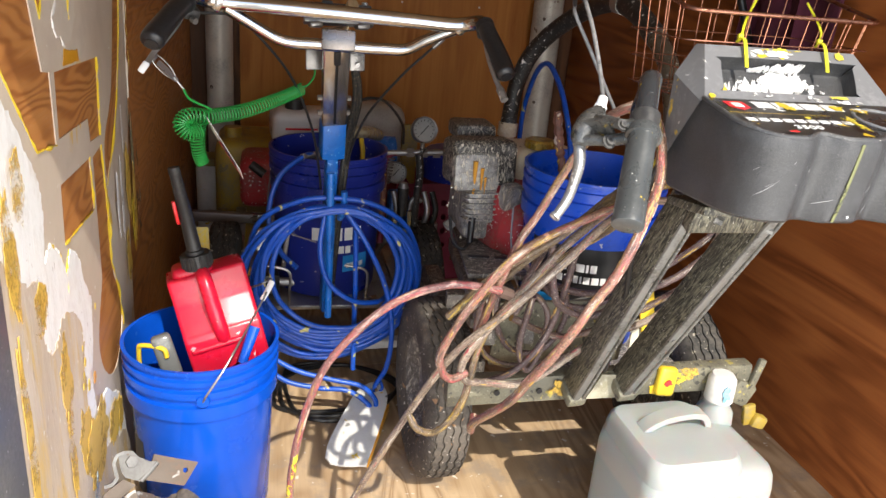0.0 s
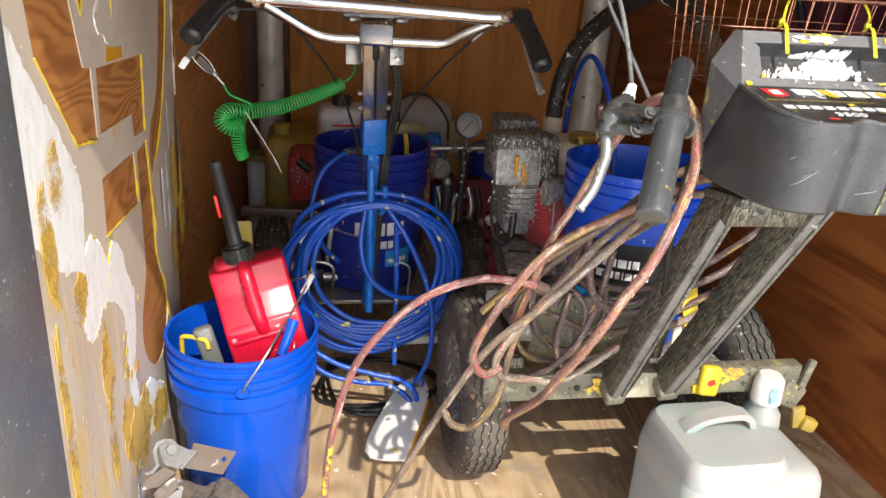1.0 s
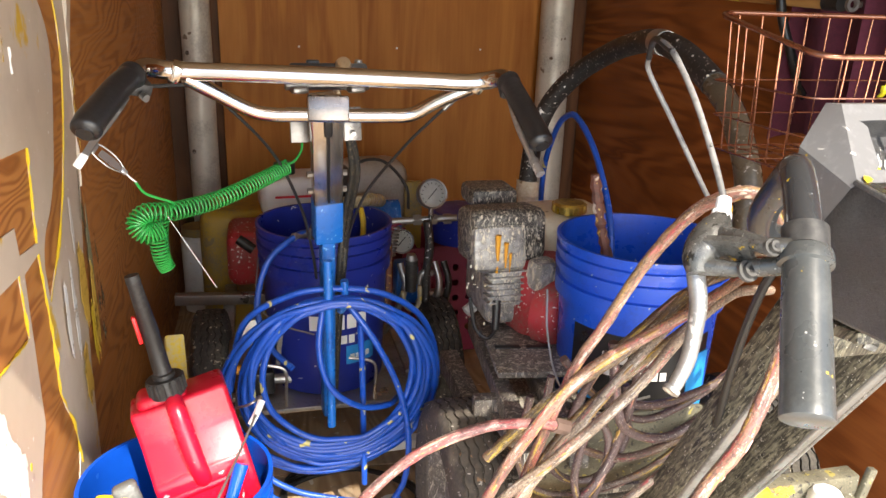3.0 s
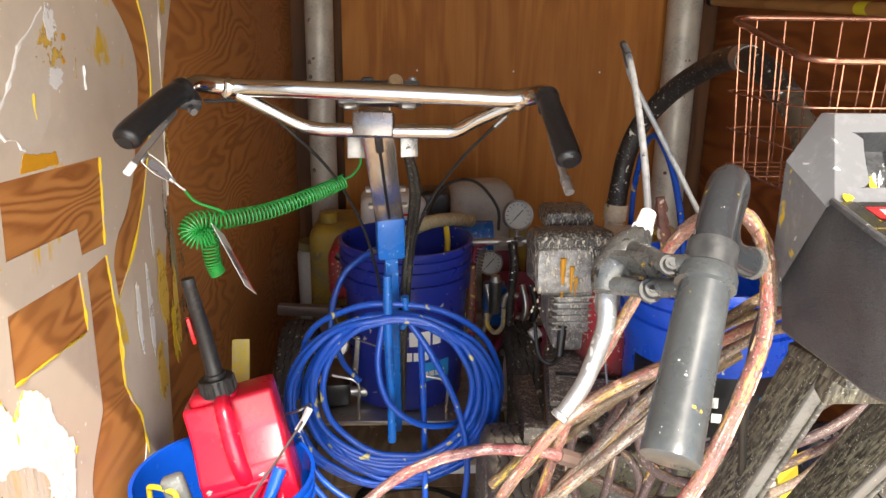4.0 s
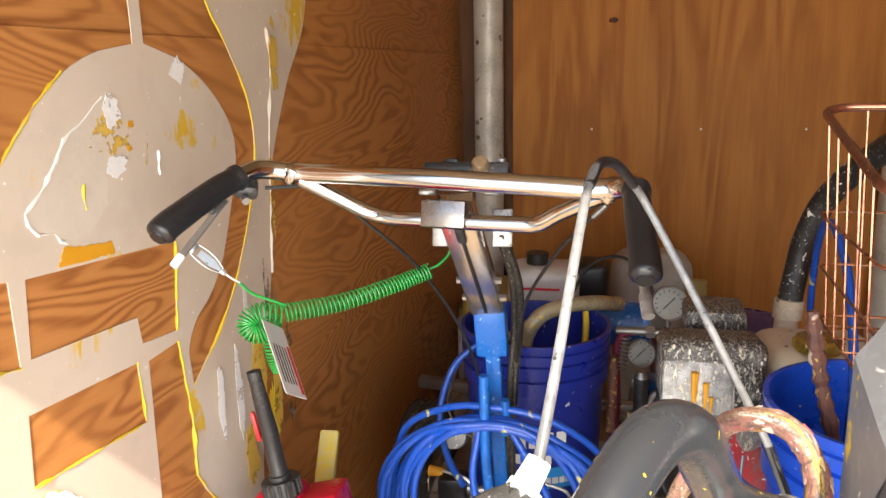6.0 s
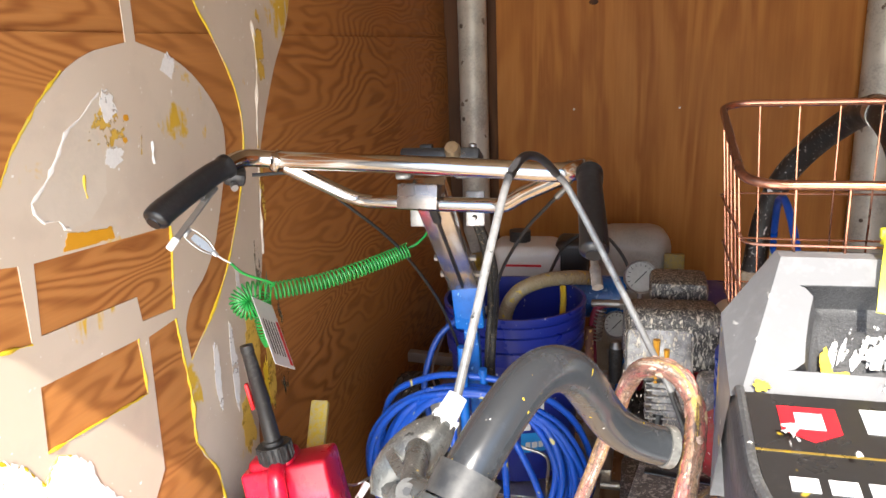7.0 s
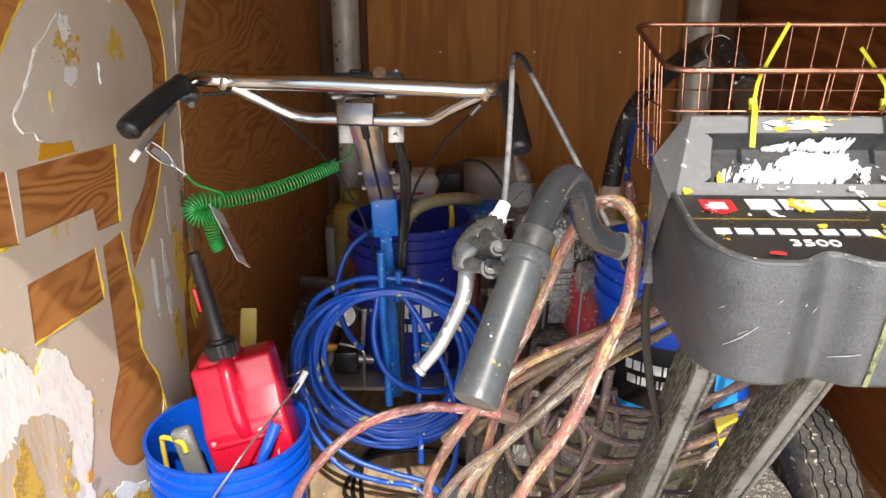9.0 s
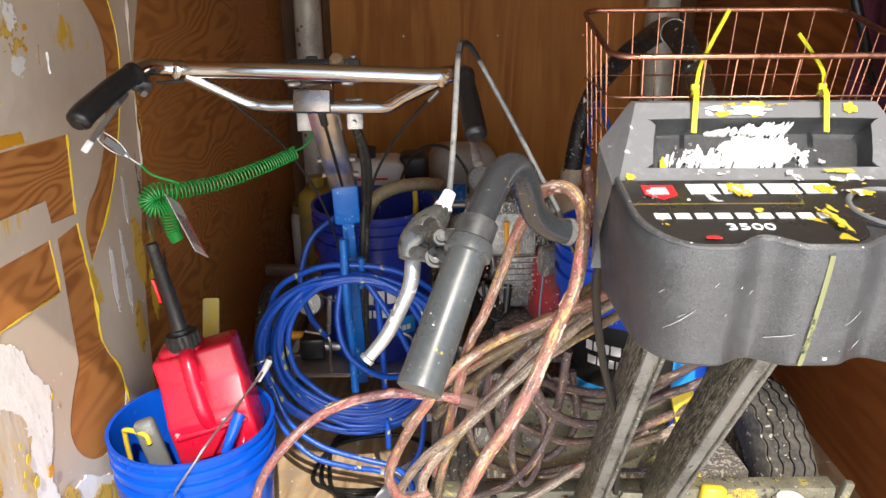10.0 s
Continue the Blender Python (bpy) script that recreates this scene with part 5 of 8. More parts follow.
part("knob", lathe(bmesh.new(), [(0.0, 0.022), (0.010, 0.020), (0.012, 0.015), (0.012, 0.0), (0.0, 0.0)], Matrix.Translation((0.234, 1.515, 0.977)) @ pose(0, 0, 0, 48, 0, 3), 20), "knob_brass", ctl, "round brass-coloured knob")
part("switch", boxed((0.02, 0.014, 0.014), Matrix.Translation((0.190, 1.526, 0.984)), 0.003), "black_plastic", ctl)
part("button", lathe(bmesh.new(), [(0.0, 0.01), (0.006, 0.008), (0.007, 0.0)], Matrix.Translation((0.260, 1.527, 0.983)), 14), "alloy", ctl)
for dx, dy in ((-0.052, -0.004), (0.053, -0.002), (-0.020, -0.012), (0.038, -0.014)):
    part("screw", lathe(bmesh.new(), [(0.0, 0.004), (0.003, 0.0035), (0.0042, 0.0)], Matrix.Translation((0.212 + dx, 1.526 + dy, 0.9825 + dy * 0.4)) @ pose(0, 0, 0, -22), 10), "zinc", ctl)
part("mount", boxed((0.13, 0.022, 0.012), Matrix.Translation((0.211, 1.510, 0.955)) @ pose(0, 0, 0, -22, 0, 3), 0.003), "plate_grey", ctl, "zinc mounting plate")
TOPQ, LOWQ = Vector((0.2045, 1.475, 0.940)), Vector((0.217, 1.628, 0.744))
STEM = (LOWQ - TOPQ).normalized()
SW = Vector((1, 0.14, 0)).normalized()
S1 = frame_of(TOPQ.lerp(LOWQ, 0.5), SW - STEM * SW.dot(STEM), STEM)
leng = (LOWQ - TOPQ).length
stem = part("stem", boxed((0.050, leng, 0.030), S1, 0.003, 2), "polished_plate", A, "bright slotted upper stem")
part("slot", boxed((0.0055, leng * 0.76, 0.004), S1 @ Matrix.Translation((0, 0.02, 0.0165 if (S1 @ Vector((0, 0, 1)) - S1.translation).y < 0 else -0.0165)), 0.002), "letter_black", stem, "dark slot")
part("slot_stop", boxed((0.013, 0.034, 0.005), S1 @ Matrix.Translation((0, -0.075, 0.0175 if (S1 @ Vector((0, 0, 1)) - S1.translation).y < 0 else -0.0185)), 0.003), "black_plastic", stem)
part("head", boxed((0.060, 0.034, 0.036), Matrix.Translation((0.2045, 1.437, 0.929)) @ pose(0, 0, 0, -12, 0, -4), 0.003), "clamp_plate", A, "bright clamp block")
for sx in (-0.043, 0.043):
    pl = part("side_plate", boxed((0.030, 0.006, 0.055), Matrix.Translation((0.211 + sx, 1.555 + sx * 0.14, 0.887)) @ pose(0, 0, 0, -8, 0, 8), 0.002), "plate_grey", A, "dull zinc-plated side plate")
    part("strap_bracket", boxed((0.024, 0.03, 0.010), Matrix.Translation((0.210 + sx, 1.490 + sx * 0.14, 0.950)) @ pose(0, 0, 0, -8, 0, 8), 0.004), "plate_grey", pl)
    part("bolt", rod(bmesh.new(), (0.211 + sx, 1.554, 0.874), (0.211 + sx, 1.545, 0.873), 0.0045, sides=6), "zinc", pl)
for z0 in (0.80, 0.765):
    c = TOPQ.lerp(LOWQ, (0.940 - z0) / 0.196)
    for s in (-1, 1):
        part("bolt", rod(bmesh.new(), c + SW * 0.024 * s, c + SW * 0.034 * s, 0.0058, sides=6), "zinc", A, "hexagon bolt")
B0, B2 = Vector((0.2175, 1.640, 0.752)), Vector((0.222, 1.752, 0.245))
BD = (B2 - B0).normalized()
BW = SW - BD * SW.dot(BD)
BS = frame_of(B0.lerp(B2, 0.5), BW, BD)
lower = part("lower_stem", boxed((0.025, (B2 - B0).length, 0.030), BS, 0.004, 2), "blue_steel", A, "blue enamelled lower stem")
part("stem_sleeve", boxed((0.051, 0.085, 0.044), frame_of(B0.lerp(B2, 0.10), BW, BD), 0.005, 2), "blue_steel", lower)
for k, dx in enumerate((0.021, 0.030)):
    part("cable", tube([(0.235 + dx * 0.3, 1.56, 0.90), (0.238 + dx, 1.61, 0.80), (0.231 + dx, 1.675, 0.70), (0.224 + dx * 0.9, 1.685, 0.60), (0.215 + dx * 0.9, 1.71, 0.45), (0.212 + dx * 0.8, 1.75, 0.28)], 0.0060, 10, 6), "braid", A, "black braided cable")
part("cable", tube([(-0.03, 1.395, 0.965), (0.03, 1.43, 0.958), (0.09, 1.47, 0.90), (0.135, 1.53, 0.83), (0.172, 1.60, 0.73), (0.19, 1.65, 0.64), (0.198, 1.67, 0.58)], 0.0026, 8, 8), "cable", A, "black lever cable")
part("cable", tube([(0.40, 1.478, 0.935), (0.372, 1.49, 0.905), (0.335, 1.515, 0.86), (0.285, 1.59, 0.77), (0.262, 1.66, 0.68), (0.25, 1.69, 0.60)], 0.0026, 8, 8), "cable", A, "black lever cable")
part("cable_end", rod(bmesh.new(), (0.405, 1.476, 0.94), (0.388, 1.483, 0.922), 0.004, 0.0045), "zinc", A)
part("hose_hook", tube([(0.214, 1.61, 0.635), (0.215, 1.613, 0.50), (0.218, 1.63, 0.40), (0.219, 1.64, 0.28)], 0.0085, 12, 6), "blue_steel", A, "blue steel hose hook")
part("hose_hook", tube([(0.245, 1.625, 0.59), (0.247, 1.63, 0.545), (0.24, 1.65, 0.52)], 0.0075, 12, 6), "blue_steel", A, "blue steel hose hook")
# chassis, axle and wheels
part("axle", rod(bmesh.new(), (-0.04, 1.975, 0.175), (0.55, 1.99, 0.165), 0.011), "steel", A, "bare steel axle")
part("rail", boxed((0.79, 0.03, 0.03), Matrix.Translation((0.25, 2.4, 0.248)) @ pose(0, 0, 0, 0, 2.4, 0), 0.003), "zinc", A, "zinc-plated cross rail")
part("rail", boxed((0.032, 0.62, 0.032), pose(0.0, 2.25, 0.225), 0.003), "steel", A)
part("rail", boxed((0.032, 0.62, 0.032), pose(0.44, 2.25, 0.215), 0.003), "steel", A)
part("tray", boxed((0.40, 0.42, 0.012), pose(0.235, 2.03, 0.216), 0.004), "steel", A, "steel tray under the pail")
for x in (0.135, 0.33):
    part("tray_wire", tube([(x - 0.055, 1.83, 0.33), (x, 1.825, 0.315), (x + 0.002, 1.823, 0.26), (x + 0.002, 1.83, 0.22)], 0.0035, 8, 6), "steel", A)
part("foot_plate", boxed((0.11, 0.03, 0.022), pose(0.375, 1.80, 0.12, 0, 0, 3), 0.003), "tank_white", A, "pale cross bracket")


def wheel(parent, at, r, width, tyre_material, rim_material, lean=0.0, ribs=5):
    """A pneumatic wheel: tyre with zigzag grooves on a pressed rim."""
    m = Matrix.Translation(at) @ pose(0, 0, 0, 0, 90, 0) @ pose(0, 0, 0, lean)
    h = width / 2
    prof = [(r * 0.52, -h * 0.55), (r * 0.56, -h * 0.78), (r * 0.70, -h * 1.02), (r * 0.84, -h * 1.0), (r * 0.93, -h * 0.90), (r * 0.965, -h * 0.80)]
    marks = set()
    for k in range(ribs):
        c = -h * 0.68 + 1.36 * h * (k / (ribs - 1))
        g = h * 0.034
        base = len(prof)
        crown = r * (1.0 - 0.030 * (c / h) ** 2)
        prof += [(crown, c - g * 1.4), (crown - 0.0042, c - g), (crown - 0.0042, c + g), (crown, c + g * 1.4)]
        marks |= {base, base + 1, base + 2, base + 3}
    prof += [(r * 0.965, h * 0.80), (r * 0.93, h * 0.90), (r * 0.84, h * 1.0), (r * 0.70, h * 1.02), (r * 0.56, h * 0.78), (r * 0.52, h * 0.55)]
    t = part("tyre", lathe(bmesh.new(), prof, m, 144, True, lambda j, k: (0.0019 if (k // 2) % 2 else -0.0019) if j in marks else 0.0), tyre_material, parent, "grooved black tyre", 30)
    rim = [(0.0, -h * 0.3), (r * 0.12, -h * 0.42), (r * 0.2, -h * 0.36), (r * 0.22, -h * 0.1), (r * 0.40, -h * 0.12), (r * 0.47, -h * 0.5), (r * 0.55, -h * 0.72), (r * 0.55, h * 0.72), (r * 0.47, h * 0.5), (r * 0.40, h * 0.12), (r * 0.22, h * 0.1), (r * 0.2, h * 0.36), (r * 0.12, h * 0.42), (0.0, h * 0.3)]
    part("rim", lathe(bmesh.new(), rim, m, 40), rim_material, t, "pressed steel rim")
    return t


wheel(A, (-0.03, 2.06, 0.178), 0.178, 0.085, "tyre", "tank_white")
wheel(A, (0.525, 2.06, 0.178), 0.178, 0.085, "tyre", "tank_white")
# brake caliper block and fittings seen through the coil
part("valve_block", boxed((0.06, 0.05, 0.055), pose(0.082, 1.90, 0.255, 0, 0, 8), 0.006), "letter_black", A, "black valve block")
part("valve_stem", rod(bmesh.new(), (0.11, 1.90, 0.255), (0.17, 1.905, 0.252), 0.012), "steel", A)
part("valve_collar", rod(bmesh.new(), (0.03, 1.90, 0.285), (0.06, 1.90, 0.285), 0.012, 0.009), "splash_orange", A, "orange nozzle guard")
part("plate", lathe(bmesh.new(), [(0.0, 0.008), (0.03, 0.008), (0.034, 0.0), (0.0, 0.0)], pose(0.075, 1.93, 0.36, 80, 10, 0), 20), "alloy", A)
part("bracket", boxed((0.012, 0.012, 0.11), pose(0.128, 1.90, 0.34, 8, 6, 0), 0.003), "alloy", A)
part("bracket", boxed((0.07, 0.01, 0.05), pose(0.06, 1.915, 0.20, 8, 6, 0), 0.003), "alloy", A)
# gauges, fluid manifold, hoses
gx = Vector((0.504, 2.055, 0.637))
for q, r, tip_, face in ((gx, 0.036, 12, "gauge_face"), (Vector((0.452, 2.17, 0.482)), 0.032, 6, "gauge_face")):
    face_m = frame_of(q, (1, 0.10, 0), (0, 0.28, 1))
    flip = face_m if (face_m @ Vector((0, 0, 1)) - q).y < 0 else face_m @ Matrix.Rotation(math.pi, 4, "Y")
    g = part("gauge", lathe(bmesh.new(), [(0.0, -0.022), (r * 0.9, -0.022), (r, -0.012), (r * 1.02, 0.006), (r, 0.010), (r * 0.9, 0.008), (r * 0.9, 0.002), (0.0, 0.002)], flip, 36), "zinc", A, "pressure gauge with a pale dial")
    part("dial", lathe(bmesh.new(), [(0.0, 0.0), (r * 0.88, 0.0)], flip @ Matrix.Translation((0, 0, 0.003)), 30), face, g)
    part("needle", boxed((r * 0.95, 0.0022, 0.001), flip @ Matrix.Translation((0, 0, 0.0045)) @ Matrix.Rotation(0.8, 4, "Z")), "letter_black", g)
    ticks = bmesh.new()
    for k in range(13):
        a = radians(-45 + 270 * k / 12)
        box(ticks, (r * 0.14, 0.0014, 0.0008), flip @ Matrix.Rotation(a, 4, "Z") @ Matrix.Translation((r * 0.72, 0, 0.0040)))
    part("tick_marks", ticks, "letter_black", g)
part("gauge_stem", rod(bmesh.new(), gx - Vector((0, -0.006, 0.034)), gx - Vector((0, -0.008, 0.065)), 0.006), "zinc", A)
part("tee", rod(bmesh.new(), (0.40, 2.08, 0.563), (0.57, 2.06, 0.574), 0.0085), "zinc", A, "zinc-plated pipe fitting")
for x in (0.472, 0.512, 0.548):
    part("nut", rod(bmesh.new(), (x - 0.009, 2.071, 0.568), (x + 0.009, 2.069, 0.569), 0.0145, sides=6), "zinc", A)
part("whip_hose", tube([(0.45, 2.075, 0.566), (0.42, 2.078, 0.56), (0.405, 2.08, 0.535), (0.402, 2.08, 0.49), (0.405, 2.08, 0.40), (0.40, 2.07, 0.30)], 0.0085, 12, 8), "maroon", A, "paint-stained whip hose")
spring = [Vector((0.42 + 0.0125 * math.cos(a) - 0.012 * (a / 60), 2.08 + 0.0125 * math.sin(a), 0.556 - a * 0.0014)) for a in (k * 0.7 for k in range(86))]
part("hose_spring", sweep(bmesh.new(), spring, 0.002, 6), "zinc", A, "zinc hose spring")
part("manifold", boxed((0.06, 0.07, 0.11), pose(0.47, 2.2, 0.36), 0.01), "blue_steel", A, "blue pump manifold")
part("motor", rod(bmesh.new(), (0.33, 2.32, 0.50), (0.47, 2.32, 0.50), 0.055), "blue_steel", A, "blue motor housing")
for k, (x0, mat) in enumerate(((0.50, "maroon"), (0.53, "steel"), (0.555, "hose_black"), (0.44, "steel"))):
    part("feed_hose", tube([(x0, 2.12, 0.44), (x0 + 0.01, 2.10, 0.38), (x0 - 0.015, 2.11, 0.30), (x0 - 0.04, 2.14, 0.24)], 0.009, 10, 6), mat, A)
part("regulator", rod(bmesh.new(), (0.456, 2.050, 0.473), (0.455, 2.050, 0.391), 0.016, 0.014, 18), "black_plastic", A, "black pressure regulator")
part("regulator_cap", rod(bmesh.new(), (0.455, 2.050, 0.487), (0.456, 2.050, 0.471), 0.011, 0.016, 18), "zinc", A)
part("drain_loop", tube([(0.436, 2.050, 0.391), (0.439, 2.050, 0.359), (0.458, 2.050, 0.338), (0.477, 2.050, 0.356), (0.478, 2.050, 0.402)], 0.006, 8, 6), "clear_stained", A, "yellowed drain loop")
part("riser", tube([(0.493, 2.050, 0.571), (0.500, 2.050, 0.508), (0.494, 2.050, 0.431), (0.493, 2.050, 0.359)], 0.011, 12, 6), "sleeve", A, "black riser hose")
part("riser", tube([(0.397, 2.050, 0.516), (0.397, 2.050, 0.431), (0.395, 2.050, 0.344)], 0.010, 12, 6), "caked_stick", A, "red-brown caked riser pipe")
part("elbow", tube([(0.511, 2.050, 0.434), (0.493, 2.050, 0.442), (0.480, 2.050, 0.431), (0.476, 2.050, 0.408)], 0.008, 10, 6), "zinc", A, "zinc elbow")
part("engine_body", boxed((0.20, 0.2, 0.16), pose(0.10, 2.52, 0.36), 0.03, 3), "engine_red", A, "red engine body")
part("fuel_tank", boxed((0.19, 0.16, 0.11), pose(0.19, 2.5, 0.54, 0, 0, 4), 0.028, 4), "tank_white", A, "white fuel tank")
part("tank_stripe", boxed((0.10, 0.003, 0.006), pose(0.19, 2.4185, 0.545, 0, 0, 4)), "letter_red", A)
part("air_filter", boxed((0.09, 0.12, 0.13), pose(0.315, 2.52, 0.54), 0.02, 3), "black_plastic", A, "black air filter cover")
part("starter_grip", rod(bmesh.new(), (0.035, 2.38, 0.44), (0.075, 2.37, 0.41), 0.014), "black_plastic", A)
part("tank_cap", rod(bmesh.new(), (0.17, 2.5, 0.595), (0.17, 2.5, 0.625), 0.03), "black_plastic", A)
part("throttle_cable", tube([(0.27, 2.2, 0.55), (0.33, 2.25, 0.66), (0.41, 2.25, 0.68), (0.47, 2.22, 0.62), (0.475, 2.2, 0.56)], 0.004, 8, 8), "cable", A)

# pail on the blue machine
B2P = Vector((0.240, 1.99, 0.226))
pail2 = bucket("bucket", B2P, "dark_blue_plastic", "dark blue plastic pail with white print, on the blue machine")
pail_bars(pail2, "print", B2P, 0.1375, 0.178, 250, [0.023, 0.022, 0.020, 0.022, 0.020], 0.034, 0.006, "letter_white", "white printed letters")
pail_bars(pail2, "print", B2P, 0.136, 0.135, 262, [0.016, 0.014, 0.016, 0.014], 0.020, 0.004, "letter_white", "white printed letters")
pail_bars(pail2, "badge", B2P, 0.1345, 0.095, 284, [0.075], 0.045, 0, "letter_blue", "blue printed badge")
pail_bars(pail2, "badge_print", B2P, 0.1357, 0.09, 288, [0.010, 0.012, 0.010, 0.010], 0.013, 0.003, "letter_white", "white print")
part("handle", tube([(0.09, 1.965, 0.525), (0.085, 1.86, 0.47), (0.12, 1.82, 0.43), (0.20, 1.81, 0.40)], 0.002, 6, 8), "zinc", pail2, "loose wire handle")
solid("drain_hose", tube([(0.21, 2.02, 0.40), (0.215, 2.0, 0.54), (0.24, 2.01, 0.60), (0.29, 2.04, 0.622), (0.35, 2.1, 0.615), (0.40, 2.2, 0.585)], 0.0165, 14, 8), "clear_stained", "clear hose stained yellow, dipping into the pail", "hose")
solid("hose_clip", tube([(0.335, 2.08, 0.60), (0.338, 2.06, 0.57), (0.336, 2.055, 0.53)], 0.007, 8, 5), "splash_yellow", "yellow drip hanging from a hose", "drip")

# blue airless hose, hung in loops on the hook
HC = Vector((0.228, 1.665, 0.392))
rnd = random.Random(11)


def ring(cx, cz, rx, rz, y0, y1, tilt=0.0, n=40, wave=0.004):
    out = []
    for k in range(n):
        a = 2 * math.pi * k / n + math.pi / 2
        u, v = rx * math.cos(a), rz * math.sin(a)
        out.append((cx + u * math.cos(tilt) - v * math.sin(tilt) + rnd.uniform(-wave, wave) * 0.4, y0 + (y1 - y0) * (0.5 - 0.5 * math.sin(a)) + rnd.uniform(-wave, wave), cz + u * math.sin(tilt) + v * math.cos(tilt) + rnd.uniform(-wave, wave) * 0.4))
    return out


coil = thing("hose_coil", (0.228, 1.66, 0.15), "blue airless spray hose in loops hung on a hook", "hose")
for i in range(14):
    rr = 0.150 + 0.0043 * i + rnd.uniform(-0.004, 0.004)
    cz = HC.z + 0.165 - rr + rnd.uniform(-0.006, 0.006)
    part("loop", tube(ring(HC.x + rnd.uniform(-0.012, 0.012), cz, rr * 0.985, rr, 1.600 + 0.006 * (i % 4), 1.618 + 0.0055 * i, rnd.uniform(-0.05, 0.05), 22), 0.0062, 10, 4, True), "hose_blue", coil)
part("loop", tube([(0.03, 1.67, 0.36), (0.06, 1.655, 0.50), (0.14, 1.635, 0.56), (0.22, 1.625, 0.575), (0.32, 1.635, 0.555), (0.40, 1.655, 0.49), (0.435, 1.67, 0.38), (0.41, 1.68, 0.28)], 0.0062, 10, 8), "hose_blue", coil)
part("loop", tube([(0.205, 1.62, 0.545), (0.195, 1.605, 0.46), (0.215, 1.60, 0.385), (0.27, 1.61, 0.335), (0.33, 1.64, 0.315), (0.36, 1.68, 0.31)], 0.0062, 10, 8), "hose_blue", coil)
part("loop", tube([(0.25, 1.625, 0.545), (0.30, 1.61, 0.47), (0.345, 1.61, 0.37), (0.365, 1.60, 0.27), (0.36, 1.60, 0.17), (0.335, 1.615, 0.10)], 0.0062, 10, 8), "hose_blue", coil)
part("loop", tube([(0.03, 1.66, 0.30), (0.07, 1.64, 0.205), (0.14, 1.62, 0.155), (0.23, 1.61, 0.128), (0.30, 1.605, 0.110), (0.335, 1.60, 0.075), (0.338, 1.60, 0.045)], 0.0062, 10, 8), "hose_blue", coil)
part("loop", tube([(0.02, 1.67, 0.24), (0.06, 1.65, 0.17), (0.12, 1.63, 0.12), (0.20, 1.62, 0.10), (0.27, 1.61, 0.095), (0.32, 1.60, 0.06), (0.325, 1.60, 0.03)], 0.0062, 10, 8), "hose_blue", coil)
part("loop", tube([(0.275, 1.63, 0.50), (0.28, 1.64, 0.38), (0.283, 1.65, 0.25), (0.285, 1.65, 0.13)], 0.0062, 10, 8), "hose_blue", coil)
part("yellow_loop", tube([(0.27, 1.628, 0.538), (0.34, 1.65, 0.50), (0.385, 1.66, 0.43), (0.40, 1.67, 0.34)], 0.0052, 8, 8), "yellow_plastic", coil, "yellow-stained loop of hose")
part("lead", tube([(0.205, 1.90, 0.60), (0.17, 1.86, 0.605), (0.11, 1.83, 0.56), (0.085, 1.80, 0.47), (0.11, 1.76, 0.40), (0.15, 1.72, 0.37)], 0.0066, 10, 8), "hose_blue", coil)
part("lead", rod(bmesh.new(), (0.205, 1.895, 0.602), (0.165, 1.855, 0.604), 0.0085), "alloy", coil, "silvery hose coupling")
dark = thing("cable_coil", (0.2, 1.75, 0.0), "loose black cable lying in loops on the floor", "cable")
for k in range(3):
    part("loop", tube([(0.10 + 0.02 * k, 1.70, 0.006), (0.20, 1.66 - 0.03 * k, 0.007 + 0.008 * k), (0.33, 1.68 - 0.02 * k, 0.007), (0.42, 1.76, 0.007 + 0.006 * k), (0.30, 1.88, 0.007), (0.14, 1.84 + 0.02 * k, 0.008)], 0.0055, 8, 8, True), "cable", dark)

# green coiled lanyard with its tag
lan = thing("coiled_lanyard", (0.0, 1.45, 0.75), "green coiled plastic lanyard with a printed tag, hung on the handlebar", "lanyard")


def helix(points, radius, turns, wire_r, squash=1.0):
    line = curve(points, 24)
    n = turns * 14
    out, up = [], Vector((0, 0, 1))
    for i in range(n + 1):
        f = i / n * (len(line) - 1)
        j = min(int(f), len(line) - 2)
        q = line[j].lerp(line[j + 1], f - j)
        d = (line[j + 1] - line[j]).normalized()
        up = (up - d * up.dot(d)).normalized()
        s = d.cross(up)
        a = 2 * math.pi * turns * i / n
        out.append(q + radius(i / n) * (math.cos(a) * up + math.sin(a) * s * squash))
    return sweep(bmesh.new(), out, wire_r, 6)


part("coil", helix([(0.148, 1.545, 0.822), (0.10, 1.51, 0.806), (0.04, 1.455, 0.793), (-0.02, 1.405, 0.790)], lambda t: 0.0108 + 0.0018 * t, 38, 0.0014), "cord_green", lan)
part("coil", helix([(-0.02, 1.405, 0.790), (-0.05, 1.385, 0.795), (-0.062, 1.375, 0.782), (-0.05, 1.375, 0.768), (-0.032, 1.385, 0.772)], lambda t: 0.013, 21, 0.0014), "cord_green", lan)
part("coil", helix([(-0.035, 1.395, 0.785), (-0.038, 1.398, 0.755), (-0.036, 1.40, 0.725), (-0.030, 1.402, 0.707)], lambda t: 0.0135 - 0.003 * t, 18, 0.0014), "cord_green", lan)
part("end", tube([(0.172, 1.575, 0.868), (0.172, 1.57, 0.845), (0.160, 1.553, 0.83), (0.148, 1.545, 0.825)], 0.002, 8, 8), "cord_green", lan)
part("end", tube([(-0.0538, 1.3520, 0.8466), (-0.0445, 1.3700, 0.8260), (-0.015, 1.39, 0.808), (-0.018, 1.40, 0.80)], 0.002, 8, 8), "cord_green", lan)
part("bolt", rod(bmesh.new(), (0.172, 1.58, 0.875), (0.172, 1.57, 0.86), 0.005), "zinc", lan)
